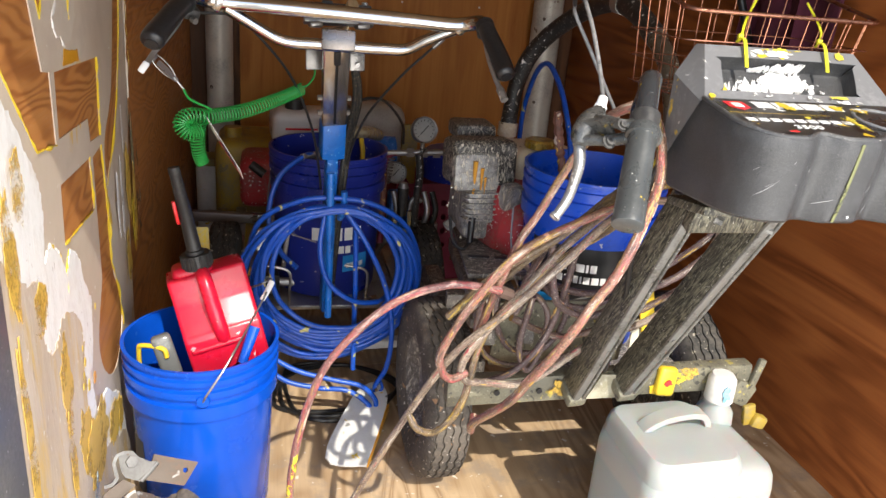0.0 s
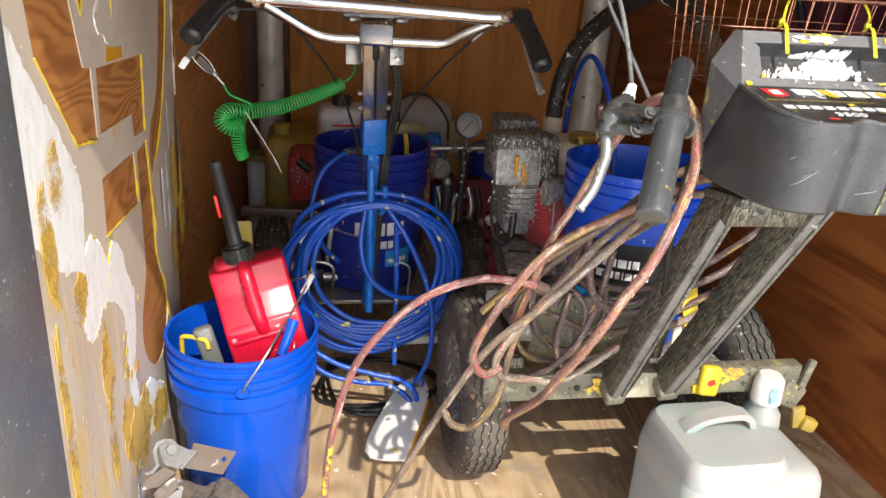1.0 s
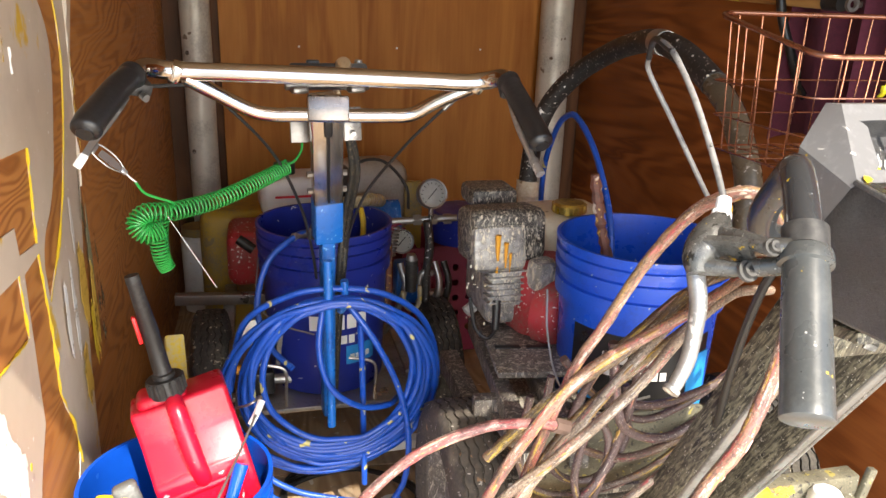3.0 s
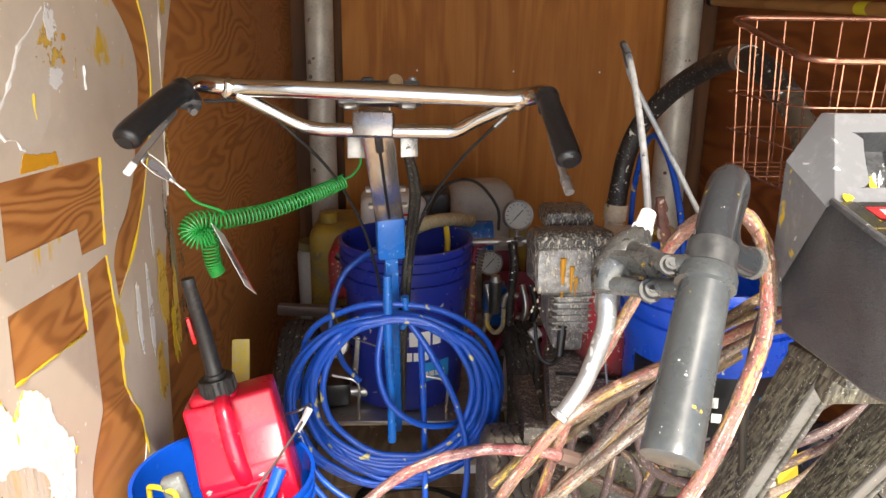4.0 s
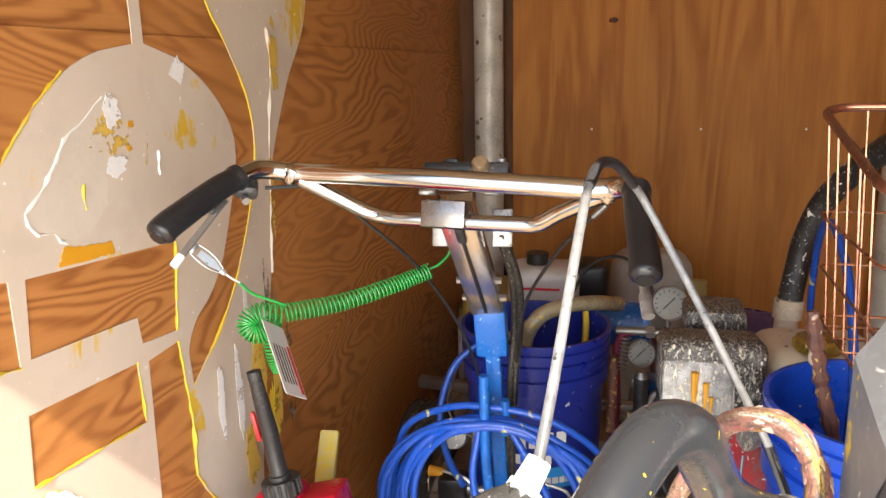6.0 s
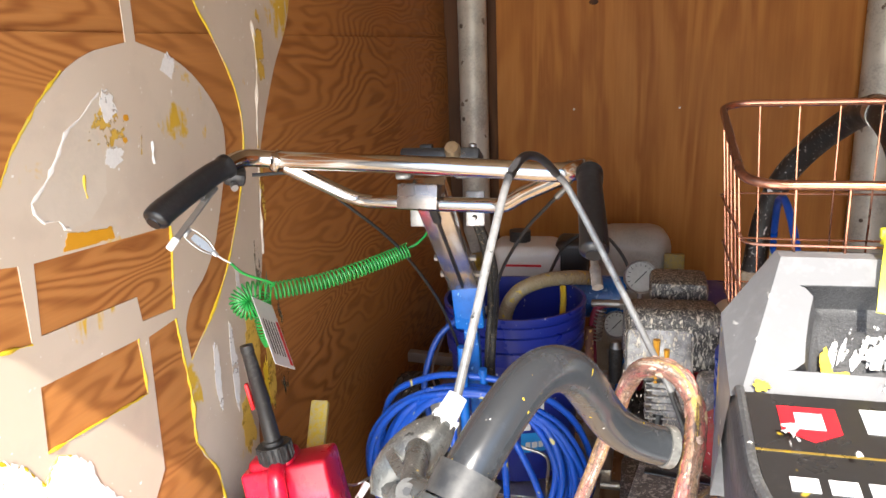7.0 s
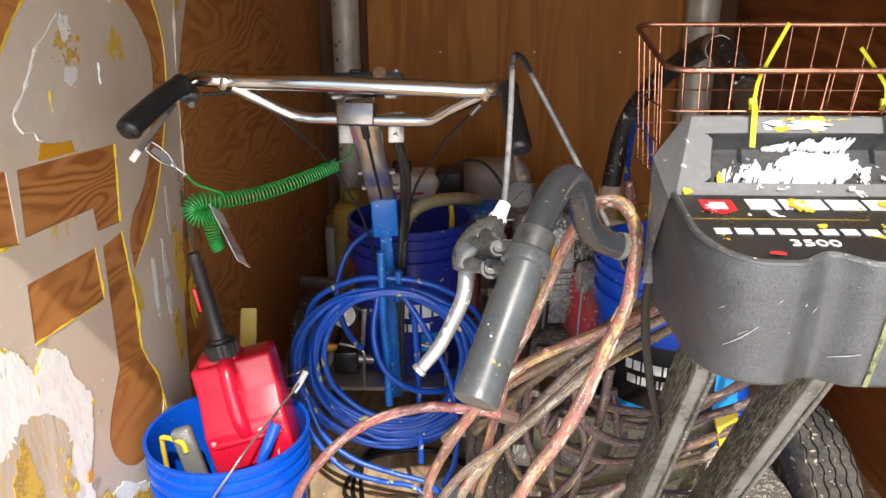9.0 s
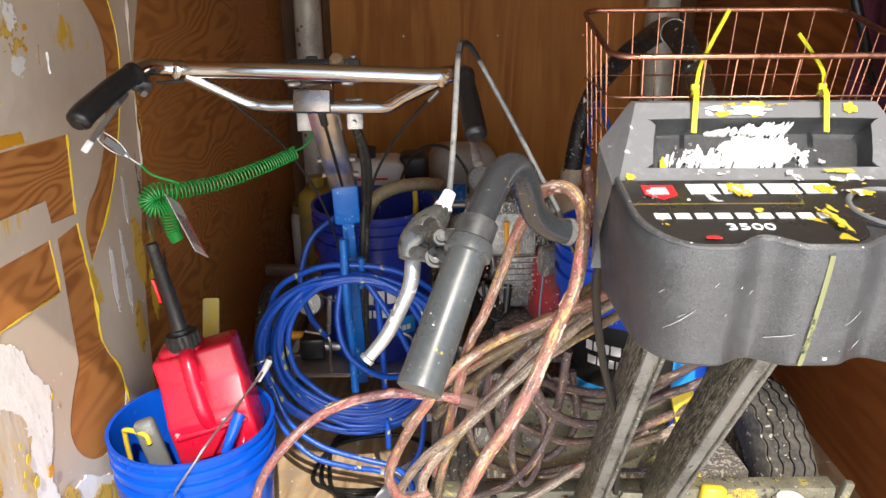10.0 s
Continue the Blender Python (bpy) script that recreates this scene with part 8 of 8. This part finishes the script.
# ---- paint-caked hoses lying over the older machine ----
HOSES = (
    ("paint-caked hose arched from the floor over the older machine", 0.0085, [(0.13, 1.13, 0.012), (0.118, 1.13, 0.09), (0.117, 1.12, 0.193), (0.124, 1.10, 0.302), (0.148, 1.08, 0.424), (0.18, 1.06, 0.506), (0.251, 1.04, 0.593), (0.331, 1.03, 0.632), (0.40, 1.045, 0.622), (0.44, 1.06, 0.605)]),
    ("paint-caked hose arched past the console in a long loop", 0.0086, [(0.40, 1.09, 0.47), (0.416, 1.08, 0.544), (0.442, 1.04, 0.688), (0.462, 1.02, 0.749), (0.485, 0.985, 0.835), (0.501, 0.94, 0.900), (0.513, 0.90, 0.929), (0.529, 0.885, 0.932), (0.539, 0.875, 0.920), (0.540, 0.86, 0.906), (0.537, 0.845, 0.892), (0.528, 0.82, 0.862), (0.510, 0.797, 0.834), (0.490, 0.787, 0.785), (0.471, 0.78, 0.751), (0.454, 0.785, 0.719), (0.44, 0.79, 0.686), (0.425, 0.81, 0.636), (0.412, 0.84, 0.585), (0.404, 0.89, 0.517), (0.385, 0.97, 0.432), (0.400, 1.03, 0.375), (0.418, 1.08, 0.368)]),
    ("paint-caked hose running straight down to the floor", 0.0090, [(0.21, 1.23, 0.012), (0.236, 1.20, 0.108), (0.295, 1.15, 0.284), (0.366, 1.08, 0.479), (0.438, 1.04, 0.579), (0.51, 1.02, 0.668), (0.592, 1.05, 0.729), (0.68, 1.10, 0.745), (0.78, 1.16, 0.72)]),
    ("paint-caked hose bent in a tight turn", 0.0090, [(0.70, 1.10, 0.775), (0.589, 1.05, 0.748), (0.456, 1.03, 0.692), (0.386, 1.03, 0.61), (0.343, 1.04, 0.519), (0.347, 1.045, 0.478), (0.365, 1.05, 0.460), (0.391, 1.06, 0.465)]),
    ("paint-caked hose looped low across the chassis", 0.0092, [(0.62, 1.10, 0.735), (0.525, 1.06, 0.679), (0.436, 1.06, 0.564), (0.388, 1.06, 0.495), (0.388, 1.065, 0.452), (0.43, 1.08, 0.432), (0.518, 1.10, 0.419), (0.633, 1.12, 0.48), (0.774, 1.15, 0.521), (0.848, 1.15, 0.649), (0.87, 1.14, 0.75)]),
    ("brown paint-caked hose sagging under the others", 0.0085, [(0.655, 1.13, 0.70), (0.555, 1.10, 0.652), (0.476, 1.10, 0.583), (0.418, 1.08, 0.513), (0.392, 1.07, 0.40), (0.355, 1.075, 0.345), (0.325, 1.09, 0.342), (0.312, 1.105, 0.36)]),
    ("paint-caked hose slung low behind the bundle", 0.0080, [(0.50, 1.20, 0.62), (0.56, 1.21, 0.55), (0.64, 1.215, 0.50), (0.72, 1.21, 0.53), (0.80, 1.20, 0.60)]),
    ("dark paint-caked hose hanging behind the bundle", 0.0080, [(0.48, 1.19, 0.60), (0.475, 1.195, 0.50), (0.51, 1.20, 0.43), (0.57, 1.20, 0.42), (0.61, 1.20, 0.48), (0.60, 1.20, 0.57)]),
    ("paint-caked hose looped behind the chassis bar", 0.0080, [(0.46, 1.21, 0.56), (0.45, 1.215, 0.46), (0.48, 1.215, 0.40), (0.55, 1.21, 0.385), (0.65, 1.21, 0.41), (0.72, 1.20, 0.47)]),
    ("paint-caked hose in a small hanging loop", 0.0078, [(0.53, 1.13, 0.66), (0.505, 1.15, 0.58), (0.498, 1.16, 0.52), (0.525, 1.16, 0.555), (0.555, 1.15, 0.52), (0.55, 1.15, 0.45), (0.53, 1.15, 0.41), (0.51, 1.15, 0.46), (0.52, 1.14, 0.56)]),
    ("paint-caked hose sagging before the printed pail", 0.0088, [(0.52, 1.10, 0.69), (0.535, 1.10, 0.60), (0.56, 1.11, 0.555), (0.624, 1.12, 0.531), (0.70, 1.12, 0.57), (0.78, 1.13, 0.60), (0.86, 1.14, 0.66)]),
    ("paint-caked hose lying along the bundle", 0.0090, [(0.36, 1.09, 0.55), (0.43, 1.07, 0.635), (0.52, 1.06, 0.70), (0.60, 1.08, 0.755), (0.70, 1.13, 0.785), (0.80, 1.17, 0.77)]),
    ("ochre paint-caked hose lying along the bundle", 0.0085, [(0.40, 1.11, 0.55), (0.46, 1.10, 0.62), (0.55, 1.11, 0.69), (0.64, 1.14, 0.735), (0.76, 1.18, 0.75)]),
    ("paint-caked hose crossing low behind the struts", 0.0090, [(0.50, 1.18, 0.50), (0.60, 1.19, 0.455), (0.70, 1.20, 0.47), (0.80, 1.19, 0.53), (0.88, 1.17, 0.60)]),
    ("paint-caked hose crossing behind the struts", 0.0085, [(0.55, 1.16, 0.575), (0.64, 1.18, 0.545), (0.74, 1.19, 0.565), (0.83, 1.17, 0.64), (0.89, 1.15, 0.72)]),
    ("paint-caked hose drooping to the chassis bar", 0.0085, [(0.58, 1.13, 0.64), (0.57, 1.14, 0.54), (0.545, 1.145, 0.46), (0.50, 1.145, 0.41), (0.44, 1.13, 0.40)]),
)


def crust(line, r, seed, count):
    """Flakes of dried paint drawn out along a hose."""
    rnd = random.Random(seed)
    bm = bmesh.new()
    frames, up = [], None
    for i, q in enumerate(line):
        d = (line[min(i + 1, len(line) - 1)] - line[max(i - 1, 0)]).normalized()
        up = (up or d.orthogonal()) if up is None else up
        up = (up - d * up.dot(d)).normalized()
        frames.append((q, up.copy(), d.cross(up)))
    for c in range(count):
        n = rnd.randint(3, 6)
        i0 = rnd.randint(0, max(0, len(line) - n - 1))
        mid, span = rnd.uniform(0, 6.283), rnd.uniform(0.2, 0.55)
        rows = []
        for k in range(min(n, len(line) - i0)):
            q, a, b = frames[i0 + k]
            f = math.sin(math.pi * (k + 0.2) / (n - 0.6)) ** 0.5 if 0 < (k + 0.2) / (n - 0.6) < 1 else 0.1
            lo, hi = mid - span * f * rnd.uniform(0.5, 1.0), mid + span * f * rnd.uniform(0.5, 1.0)
            row = []
            for j in range(5):
                t = lo + (hi - lo) * j / 4
                rr = r + (0.0004, 0.0006, -0.0002)[0 if j in (1, 3) else (1 if j == 2 else 2)]
                row.append(bm.verts.new(q + rr * (math.cos(t) * a + math.sin(t) * b)))
            rows.append(row)
        for p, q in zip(rows, rows[1:]):
            for j in range(4):
                bm.faces.new((p[j], p[j + 1], q[j + 1], q[j]))
    return bm


for i, (text, r, pts) in enumerate(HOSES):
    hose = thing("paint_hose", pts[0], text, "hose", "caked hoses")
    part("hose", hose_mesh(pts, r * 0.72, 12, 9, 0.07, i), ("hose_pink", "hose_warm", "hose_cream", "hose_warm", "hose_cream", "hose_ochre", "hose_dark", "hose_dark", "dirty", "hose_dark", "hose_dark", "hose_ochre", "hose_ochre", "dirty", "hose_dark", "hose_dark")[i], hose)
    if i == 0:
        part("paint_coat", hose_mesh(pts[:4], r * 0.75, 12, 9, 0.07, 50), "brush_yellow", hose, "dragged yellow paint on the lower end")
    fine_line = curve(pts, 14)
    flakes = part("paint_crust", crust(fine_line, r * 0.72, 31 * i, max(6, len(fine_line) // 6)), "crust", hose, "flakes of dried paint in many colours")
    tagged(flakes, "flakes of dried paint in many colours", kind="stuff")
coup = thing("hose_coupling", (0.45, 1.06, 0.6), "paint-caked hose coupling nut", "coupling")
part("nut", rod(bmesh.new(), (0.430, 1.057, 0.610), (0.452, 1.065, 0.598), 0.0098, sides=8), "dirty", coup)

# ---- white jug ----
jug = thing("water_jug", (0.815, 1.066, 0), "milky white polythene jug full of liquid", "jug")
JM = pose(0.820, 1.058, 0, 0, 0, 2.0)


def rounded_box(levels, wx, wy, dx=0.0, dy=0.0):
    """Stacked rounded rectangles: (height, scale, corner radius)."""
    bm = bmesh.new()
    rings = []
    for zz, f, rad in levels:
        ringv = []
        for qx, qy in ((1, 1), (-1, 1), (-1, -1), (1, -1)):
            for k in range(7):
                a = math.atan2(qy, qx) - math.pi / 4 + math.pi / 2 * k / 6
                ringv.append(bm.verts.new(JM @ Vector((dx + qx * (wx * f - rad) + rad * math.cos(a), dy + qy * (wy * f - rad) + rad * math.sin(a), zz))))
        rings.append(ringv)
    for a, b in zip(rings, rings[1:]):
        for k in range(len(a)):
            bm.faces.new((a[k], a[(k + 1) % len(a)], b[(k + 1) % len(a)], b[k]))
    bm.faces.new(rings[0][::-1])
    bm.faces.new(rings[-1])
    return bm


body = part("body", rounded_box([(0.0, 0.90, 0.02), (0.006, 0.97, 0.03), (0.02, 1.0, 0.034), (0.262, 1.0, 0.034), (0.284, 0.985, 0.036), (0.298, 0.94, 0.036), (0.306, 0.84, 0.034), (0.309, 0.70, 0.03)], 0.129, 0.108), "jug", jug)
part("shoulder", rounded_box([(0.275, 1.0, 0.032), (0.305, 0.995, 0.032), (0.322, 0.96, 0.032), (0.331, 0.89, 0.03), (0.333, 0.75, 0.026)], 0.092, 0.103, -0.033, -0.002), "jug", jug, "raised milky shoulder")
part("handle", ribbon(curve([JM @ Vector(q) for q in ((-0.098, 0.012, 0.318), (-0.082, 0.012, 0.336), (-0.05, 0.012, 0.352), (0.0, 0.012, 0.358), (0.026, 0.012, 0.352), (0.036, 0.012, 0.334), (0.038, 0.012, 0.318))], 6), (0, 1, 0), 0.030, 0.011), "jug", jug, "moulded handle")
part("neck", lathe(bmesh.new(), [(0.036, 0.0), (0.034, 0.02), (0.024, 0.036), (0.024, 0.05), (0.0, 0.05)], JM @ pose(0.098, 0.068, 0.300), 24), "jug", jug)
part("cap", lathe(bmesh.new(), [(0.0, 0.055), (0.020, 0.053), (0.026, 0.044), (0.027, 0.0), (0.0, 0.0)], JM @ pose(0.098, 0.066, 0.346), 24), "shield", jug, "white cap smeared with blue")
part("cap_smear", slab(splash(0, 0, 0.010, 0.020, 517, 50, 0.45), 0.003, (), JM @ frame_of((0.092, 0.0395, 0.370), (1, -0.25, 0), (0.15, 0.1, 1))), "smear_blue", jug, "pale blue smear")

# ---- loose pieces on the floor ----
SH = frame_of((0.299, 1.555, 0.045), (0.95, -0.38, 0.0), (0.36, 0.93, 0.12))
plate = [(-0.045, -0.14), (0.04, -0.145), (0.05, -0.12), (0.045, 0.06), (0.03, 0.12), (0.0, 0.145), (-0.03, 0.12), (-0.045, 0.05)]
hole = [(0.012 * math.cos(a), 0.115 + 0.012 * math.sin(a)) for a in (2 * math.pi * k / 14 for k in range(14))]
sh = thing("spray_shield", (0.288, 1.55, 0.0), "white plastic spray shield stained with paint, lying on the floor", "shield")
part("blade", slab(rounded(plate, 4), 0.005, [hole], SH), "shield", sh)
part("edge", boxed((0.006, 0.20, 0.02), SH @ Matrix.Translation((0.048, -0.03, -0.006)), 0.002), "splash_orange", sh, "orange-stained edge")
part("cord", tube([SH @ Vector((0.0, 0.115, 0.012)), SH @ Vector((0.012, 0.13, 0.02)), SH @ Vector((0.02, 0.118, 0.008)), SH @ Vector((0.005, 0.11, -0.004))], 0.004, 8, 5, True), "hose_blue", sh)

rat = thing("ratchet_bracket", (-0.12, 1.15, 0), "rusty steel bracket and casting on a heap of straps", "bracket")
HG = frame_of((-0.1333, 1.1250, 0.2849), (0.985, 0.138, -0.099), (0.000, 0.582, 0.813))
out = 1 if (HG @ Vector((0, 0, 1)) - HG.translation).y < 0 else -1


def leaf(name, outline, depth, thick, tilt, material, label, holes=()):
    """A bent piece of flat steel, tipped about its own upright."""
    mid = sum(u for u, v in outline) / len(outline)
    bm = slab(outline, thick, holes, HG @ Matrix.Translation((mid, 0, depth * out)) @ Matrix.Rotation(radians(tilt * out), 4, "Y") @ Matrix.Translation((-mid, 0, 0)))
    return part(name, bm, material, rat, label)


leaf("plate", [(0.0324, 0.0097), (0.1050, -0.0076), (0.0823, -0.0439), (0.0188, -0.0297)], -0.012, 0.005, 14, "hardware", "flat brown bracket plate", [[(0.0838 + 0.0042 * math.cos(a), -0.0191 + 0.0042 * math.sin(a)) for a in (2 * math.pi * k / 12 for k in range(12))]])
leaf("hinge_leaf", [(-0.0200, 0.0142), (-0.0100, 0.0179), (0.0021, 0.0166), (0.0103, 0.0076), (0.0278, -0.0009), (0.0387, -0.0015), (0.0151, -0.0312), (-0.0070, -0.0245), (-0.0139, -0.0145), (-0.0182, 0.0021)], 0.0, 0.005, -12, "hardware_bright", "grey folded hinge leaf")
part("hinge_lip", sweep(bmesh.new(), [HG @ Vector((u, v, 0.006 * out)) for u, v in [(0.0393, -0.0027), (0.0278, -0.0160), (0.0151, -0.0306)]], 0.0040, 10), "hardware_bright", rat, "rolled grey edge")
part("hinge_hook", ribbon([HG @ Vector((u, v, -0.004 * out)) for u, v in [(-0.0115, 0.0148), (-0.0221, 0.0106), (-0.0260, -0.0009), (-0.0230, -0.0145), (-0.0200, -0.0236), (-0.0266, -0.0336), (-0.0381, -0.0366)]], HG.to_3x3() @ Vector((0, 0, 1)), 0.022, 0.0055), "hardware_bright", rat, "hooked grey hinge arm")
part("bolt", rod(bmesh.new(), HG @ Vector((0, 0, 0.002 * out)), HG @ Vector((0.001, 0, 0.011 * out)), 0.0098, 0.0094, 6), "hardware_bright", rat, "hexagon bolt head")
leaf("lower_leaf", [(-0.0463, -0.0620), (-0.0387, -0.0463), (-0.0115, -0.0269), (0.0073, -0.0366), (-0.0160, -0.0578)], -0.006, 0.005, 10, "hardware", "rusty lower leaf")
leaf("lower_leaf", [(-0.0242, -0.0690), (-0.0048, -0.0499), (0.0073, -0.0433), (0.0139, -0.0578), (-0.0018, -0.0772), (-0.0176, -0.0781)], 0.002, 0.005, -8, "hardware", "rusty lower leaf")
part("bolt", rod(bmesh.new(), HG @ Vector((-0.0130, -0.0666, 0.003 * out)), HG @ Vector((-0.0130, -0.0666, 0.013 * out)), 0.0085, sides=6), "hardware", rat, "rusty bolt head")
leaf("base_leaf", [(-0.0433, -0.0844), (-0.0342, -0.0760), (-0.0070, -0.0796), (0.0091, -0.0651), (0.0188, -0.0620), (0.0188, -0.1008), (-0.0433, -0.1068)], 0.004, 0.005, 4, "hardware_bright", "grey base plate")
for i in range(6):
    part("strap", ribbon(curve([(-0.185 + 0.018 * i, 1.135 + 0.004 * i, 0.02 + 0.012 * i), (-0.15 + 0.016 * i, 1.135, 0.135 + 0.012 * i), (-0.115 + 0.018 * i, 1.125, 0.195 - 0.006 * i), (-0.06 + 0.018 * i, 1.11, 0.155 - 0.012 * i), (-0.02 + 0.016 * i, 1.095, 0.03 + 0.002 * i)], 7), (0.35, 0.9, 0.35), 0.036, 0.005), "strap", rat, "dusty webbing strap")
part("catch", boxed((0.035, 0.028, 0.02), pose(-0.118, 1.115, 0.212, 20, 30, 15), 0.006), "hardware", rat, "rusty ratchet catch")
part("red_tag", boxed((0.035, 0.02, 0.004), pose(-0.085, 1.095, 0.185, 40, 25, 0), 0.001), "splash_red", rat, "red label on the strap")
part("handle", tube([(-0.13, 1.12, 0.19), (-0.06, 1.11, 0.15), (0.0, 1.10, 0.10)], 0.012, 10, 6), "rubber", rat)

# ---- along the front and right walls ----
pole = thing("wooden_pole", (1.305, 2.5, 1.14), "pale wooden pole with black end caps on the side wall", "pole")
part("shaft", sweep(bmesh.new(), [Vector((1.305, 3.10, 1.158)), Vector((1.305, 1.79, 1.103))], 0.015, 16), "wood_pole", pole)
part("end_cap", sweep(bmesh.new(), [Vector((1.305, 3.13, 1.159)), Vector((1.305, 3.095, 1.158))], 0.017, 16), "black_plastic", pole, "dark end cap")
part("end_cap", sweep(bmesh.new(), [Vector((1.305, 1.80, 1.1035)), Vector((1.305, 1.75, 1.1015))], 0.017, 16), "black_plastic", pole, "black end cap")
part("sticker", sweep(bmesh.new(), [Vector((1.305, 2.16, 1.1185)), Vector((1.305, 2.11, 1.1165))], 0.0155, 16), "tie", pole, "yellow printed sticker")
hk = thing("wall_hook", (1.33, 1.9, 1.1), "black rubber cord hooked over the pole", "hook")
part("cord", tube([(1.30, 1.93, 1.16), (1.285, 1.93, 1.13), (1.29, 1.92, 1.07), (1.31, 1.90, 1.0), (1.315, 1.86, 0.93), (1.31, 1.82, 0.90)], 0.011, 10, 8), "rubber", hk)
drape = bmesh.new()
cols = []
for i in range(15):
    u = i / 14
    col = []
    for k in range(12):
        w = k / 11
        col.append(drape.verts.new((1.33 - 0.018 - 0.012 * math.sin(u * 19 + w * 1.5) - 0.006 * math.sin(u * 41), 1.55 + 0.36 * u + 0.02 * w * math.sin(u * 9), 1.22 - 0.42 * w - 0.02 * math.sin(u * 7))))
    cols.append(col)
for a, b in zip(cols, cols[1:]):
    for k in range(11):
        drape.faces.new((a[k], b[k], b[k + 1], a[k + 1]))
made = bmesh.ops.extrude_face_region(drape, geom=list(drape.faces))
bmesh.ops.translate(drape, vec=(0.006, 0, 0), verts=[v for v in made["geom"] if isinstance(v, bmesh.types.BMVert)])
solid("hanging_cloth", drape, "cloth", "dark maroon cloth hung in folds on the side wall", "cloth", angle=60)
hang = thing("wall_peg", (1.33, 1.72, 1.09), "small steel eye bolt in the side wall", "eye bolt")
part("shank", rod(bmesh.new(), (1.35, 1.70, 1.10), (1.295, 1.70, 1.10), 0.006), "zinc", hang)
part("eye", lathe(bmesh.new(), [(0.008, -0.004), (0.015, -0.004), (0.015, 0.004), (0.008, 0.004)], pose(1.285, 1.70, 1.10, 90), 18, True), "zinc", hang)

yj = thing("yellow_jug", (0.02, 2.78, 0), "dirty yellow plastic drum standing in the corner", "drum")
part("body", boxed((0.24, 0.30, 0.44), pose(0.03, 2.80, 0.221), 0.04, 3), "yellow_plastic", yj)
part("cap", rod(bmesh.new(), (-0.03, 2.74, 0.44), (-0.03, 2.74, 0.475), 0.03), "yellow_plastic", yj)
wj = thing("white_drum", (-0.118, 2.98, 0), "white plastic container with a yellow lid", "container")
part("body", lathe(bmesh.new(), [(0.0, 0.0), (0.06, 0.0), (0.062, 0.36), (0.05, 0.385), (0.0, 0.385)], pose(-0.118, 2.98, 0) @ Matrix.Diagonal((1, 1, 0.72, 1)), 28), "shield", wj)
part("lid", lathe(bmesh.new(), [(0.0, 0.03), (0.055, 0.028), (0.058, 0.0), (0.0, 0.0)], pose(-0.118, 2.98, 0.278), 28), "yellow_plastic", wj)
bl = thing("clear_bag", (0.45, 2.85, 0), "pale translucent plastic sack standing at the front wall", "sack")
part("body", boxed((0.24, 0.18, 0.56), pose(0.47, 2.86, 0.281, 0, 0, 6), 0.06, 4), "sack", bl)
part("yellow_band", boxed((0.06, 0.02, 0.50), pose(0.60, 2.76, 0.251), 0.006), "yellow_plastic", bl)
crate = thing("plastic_crate", (0.66, 2.55, 0), "maroon plastic crate with round holes", "crate")
cm = pose(0.66, 2.47, 0.19, -4, 0, 6)
holes = [[(-0.11 + 0.044 * i + 0.011 * math.cos(a), -0.10 + 0.05 * j + 0.011 * math.sin(a)) for a in (2 * math.pi * k / 12 for k in range(12))] for i in range(6) for j in range(5)]
part("front", slab([(-0.15, -0.18), (0.15, -0.18), (0.15, 0.17), (-0.15, 0.17)], 0.006, holes, cm @ frame_of((0, 0, 0), (1, 0, 0), (0, 0, 1))), "maroon", crate)
part("back", boxed((0.30, 0.006, 0.34), cm @ pose(0, 0.28, 0), 0.002), "maroon", crate)
for s in (-1, 1):
    part("side", boxed((0.006, 0.28, 0.34), cm @ pose(0.147 * s, 0.14, 0), 0.002), "maroon", crate)
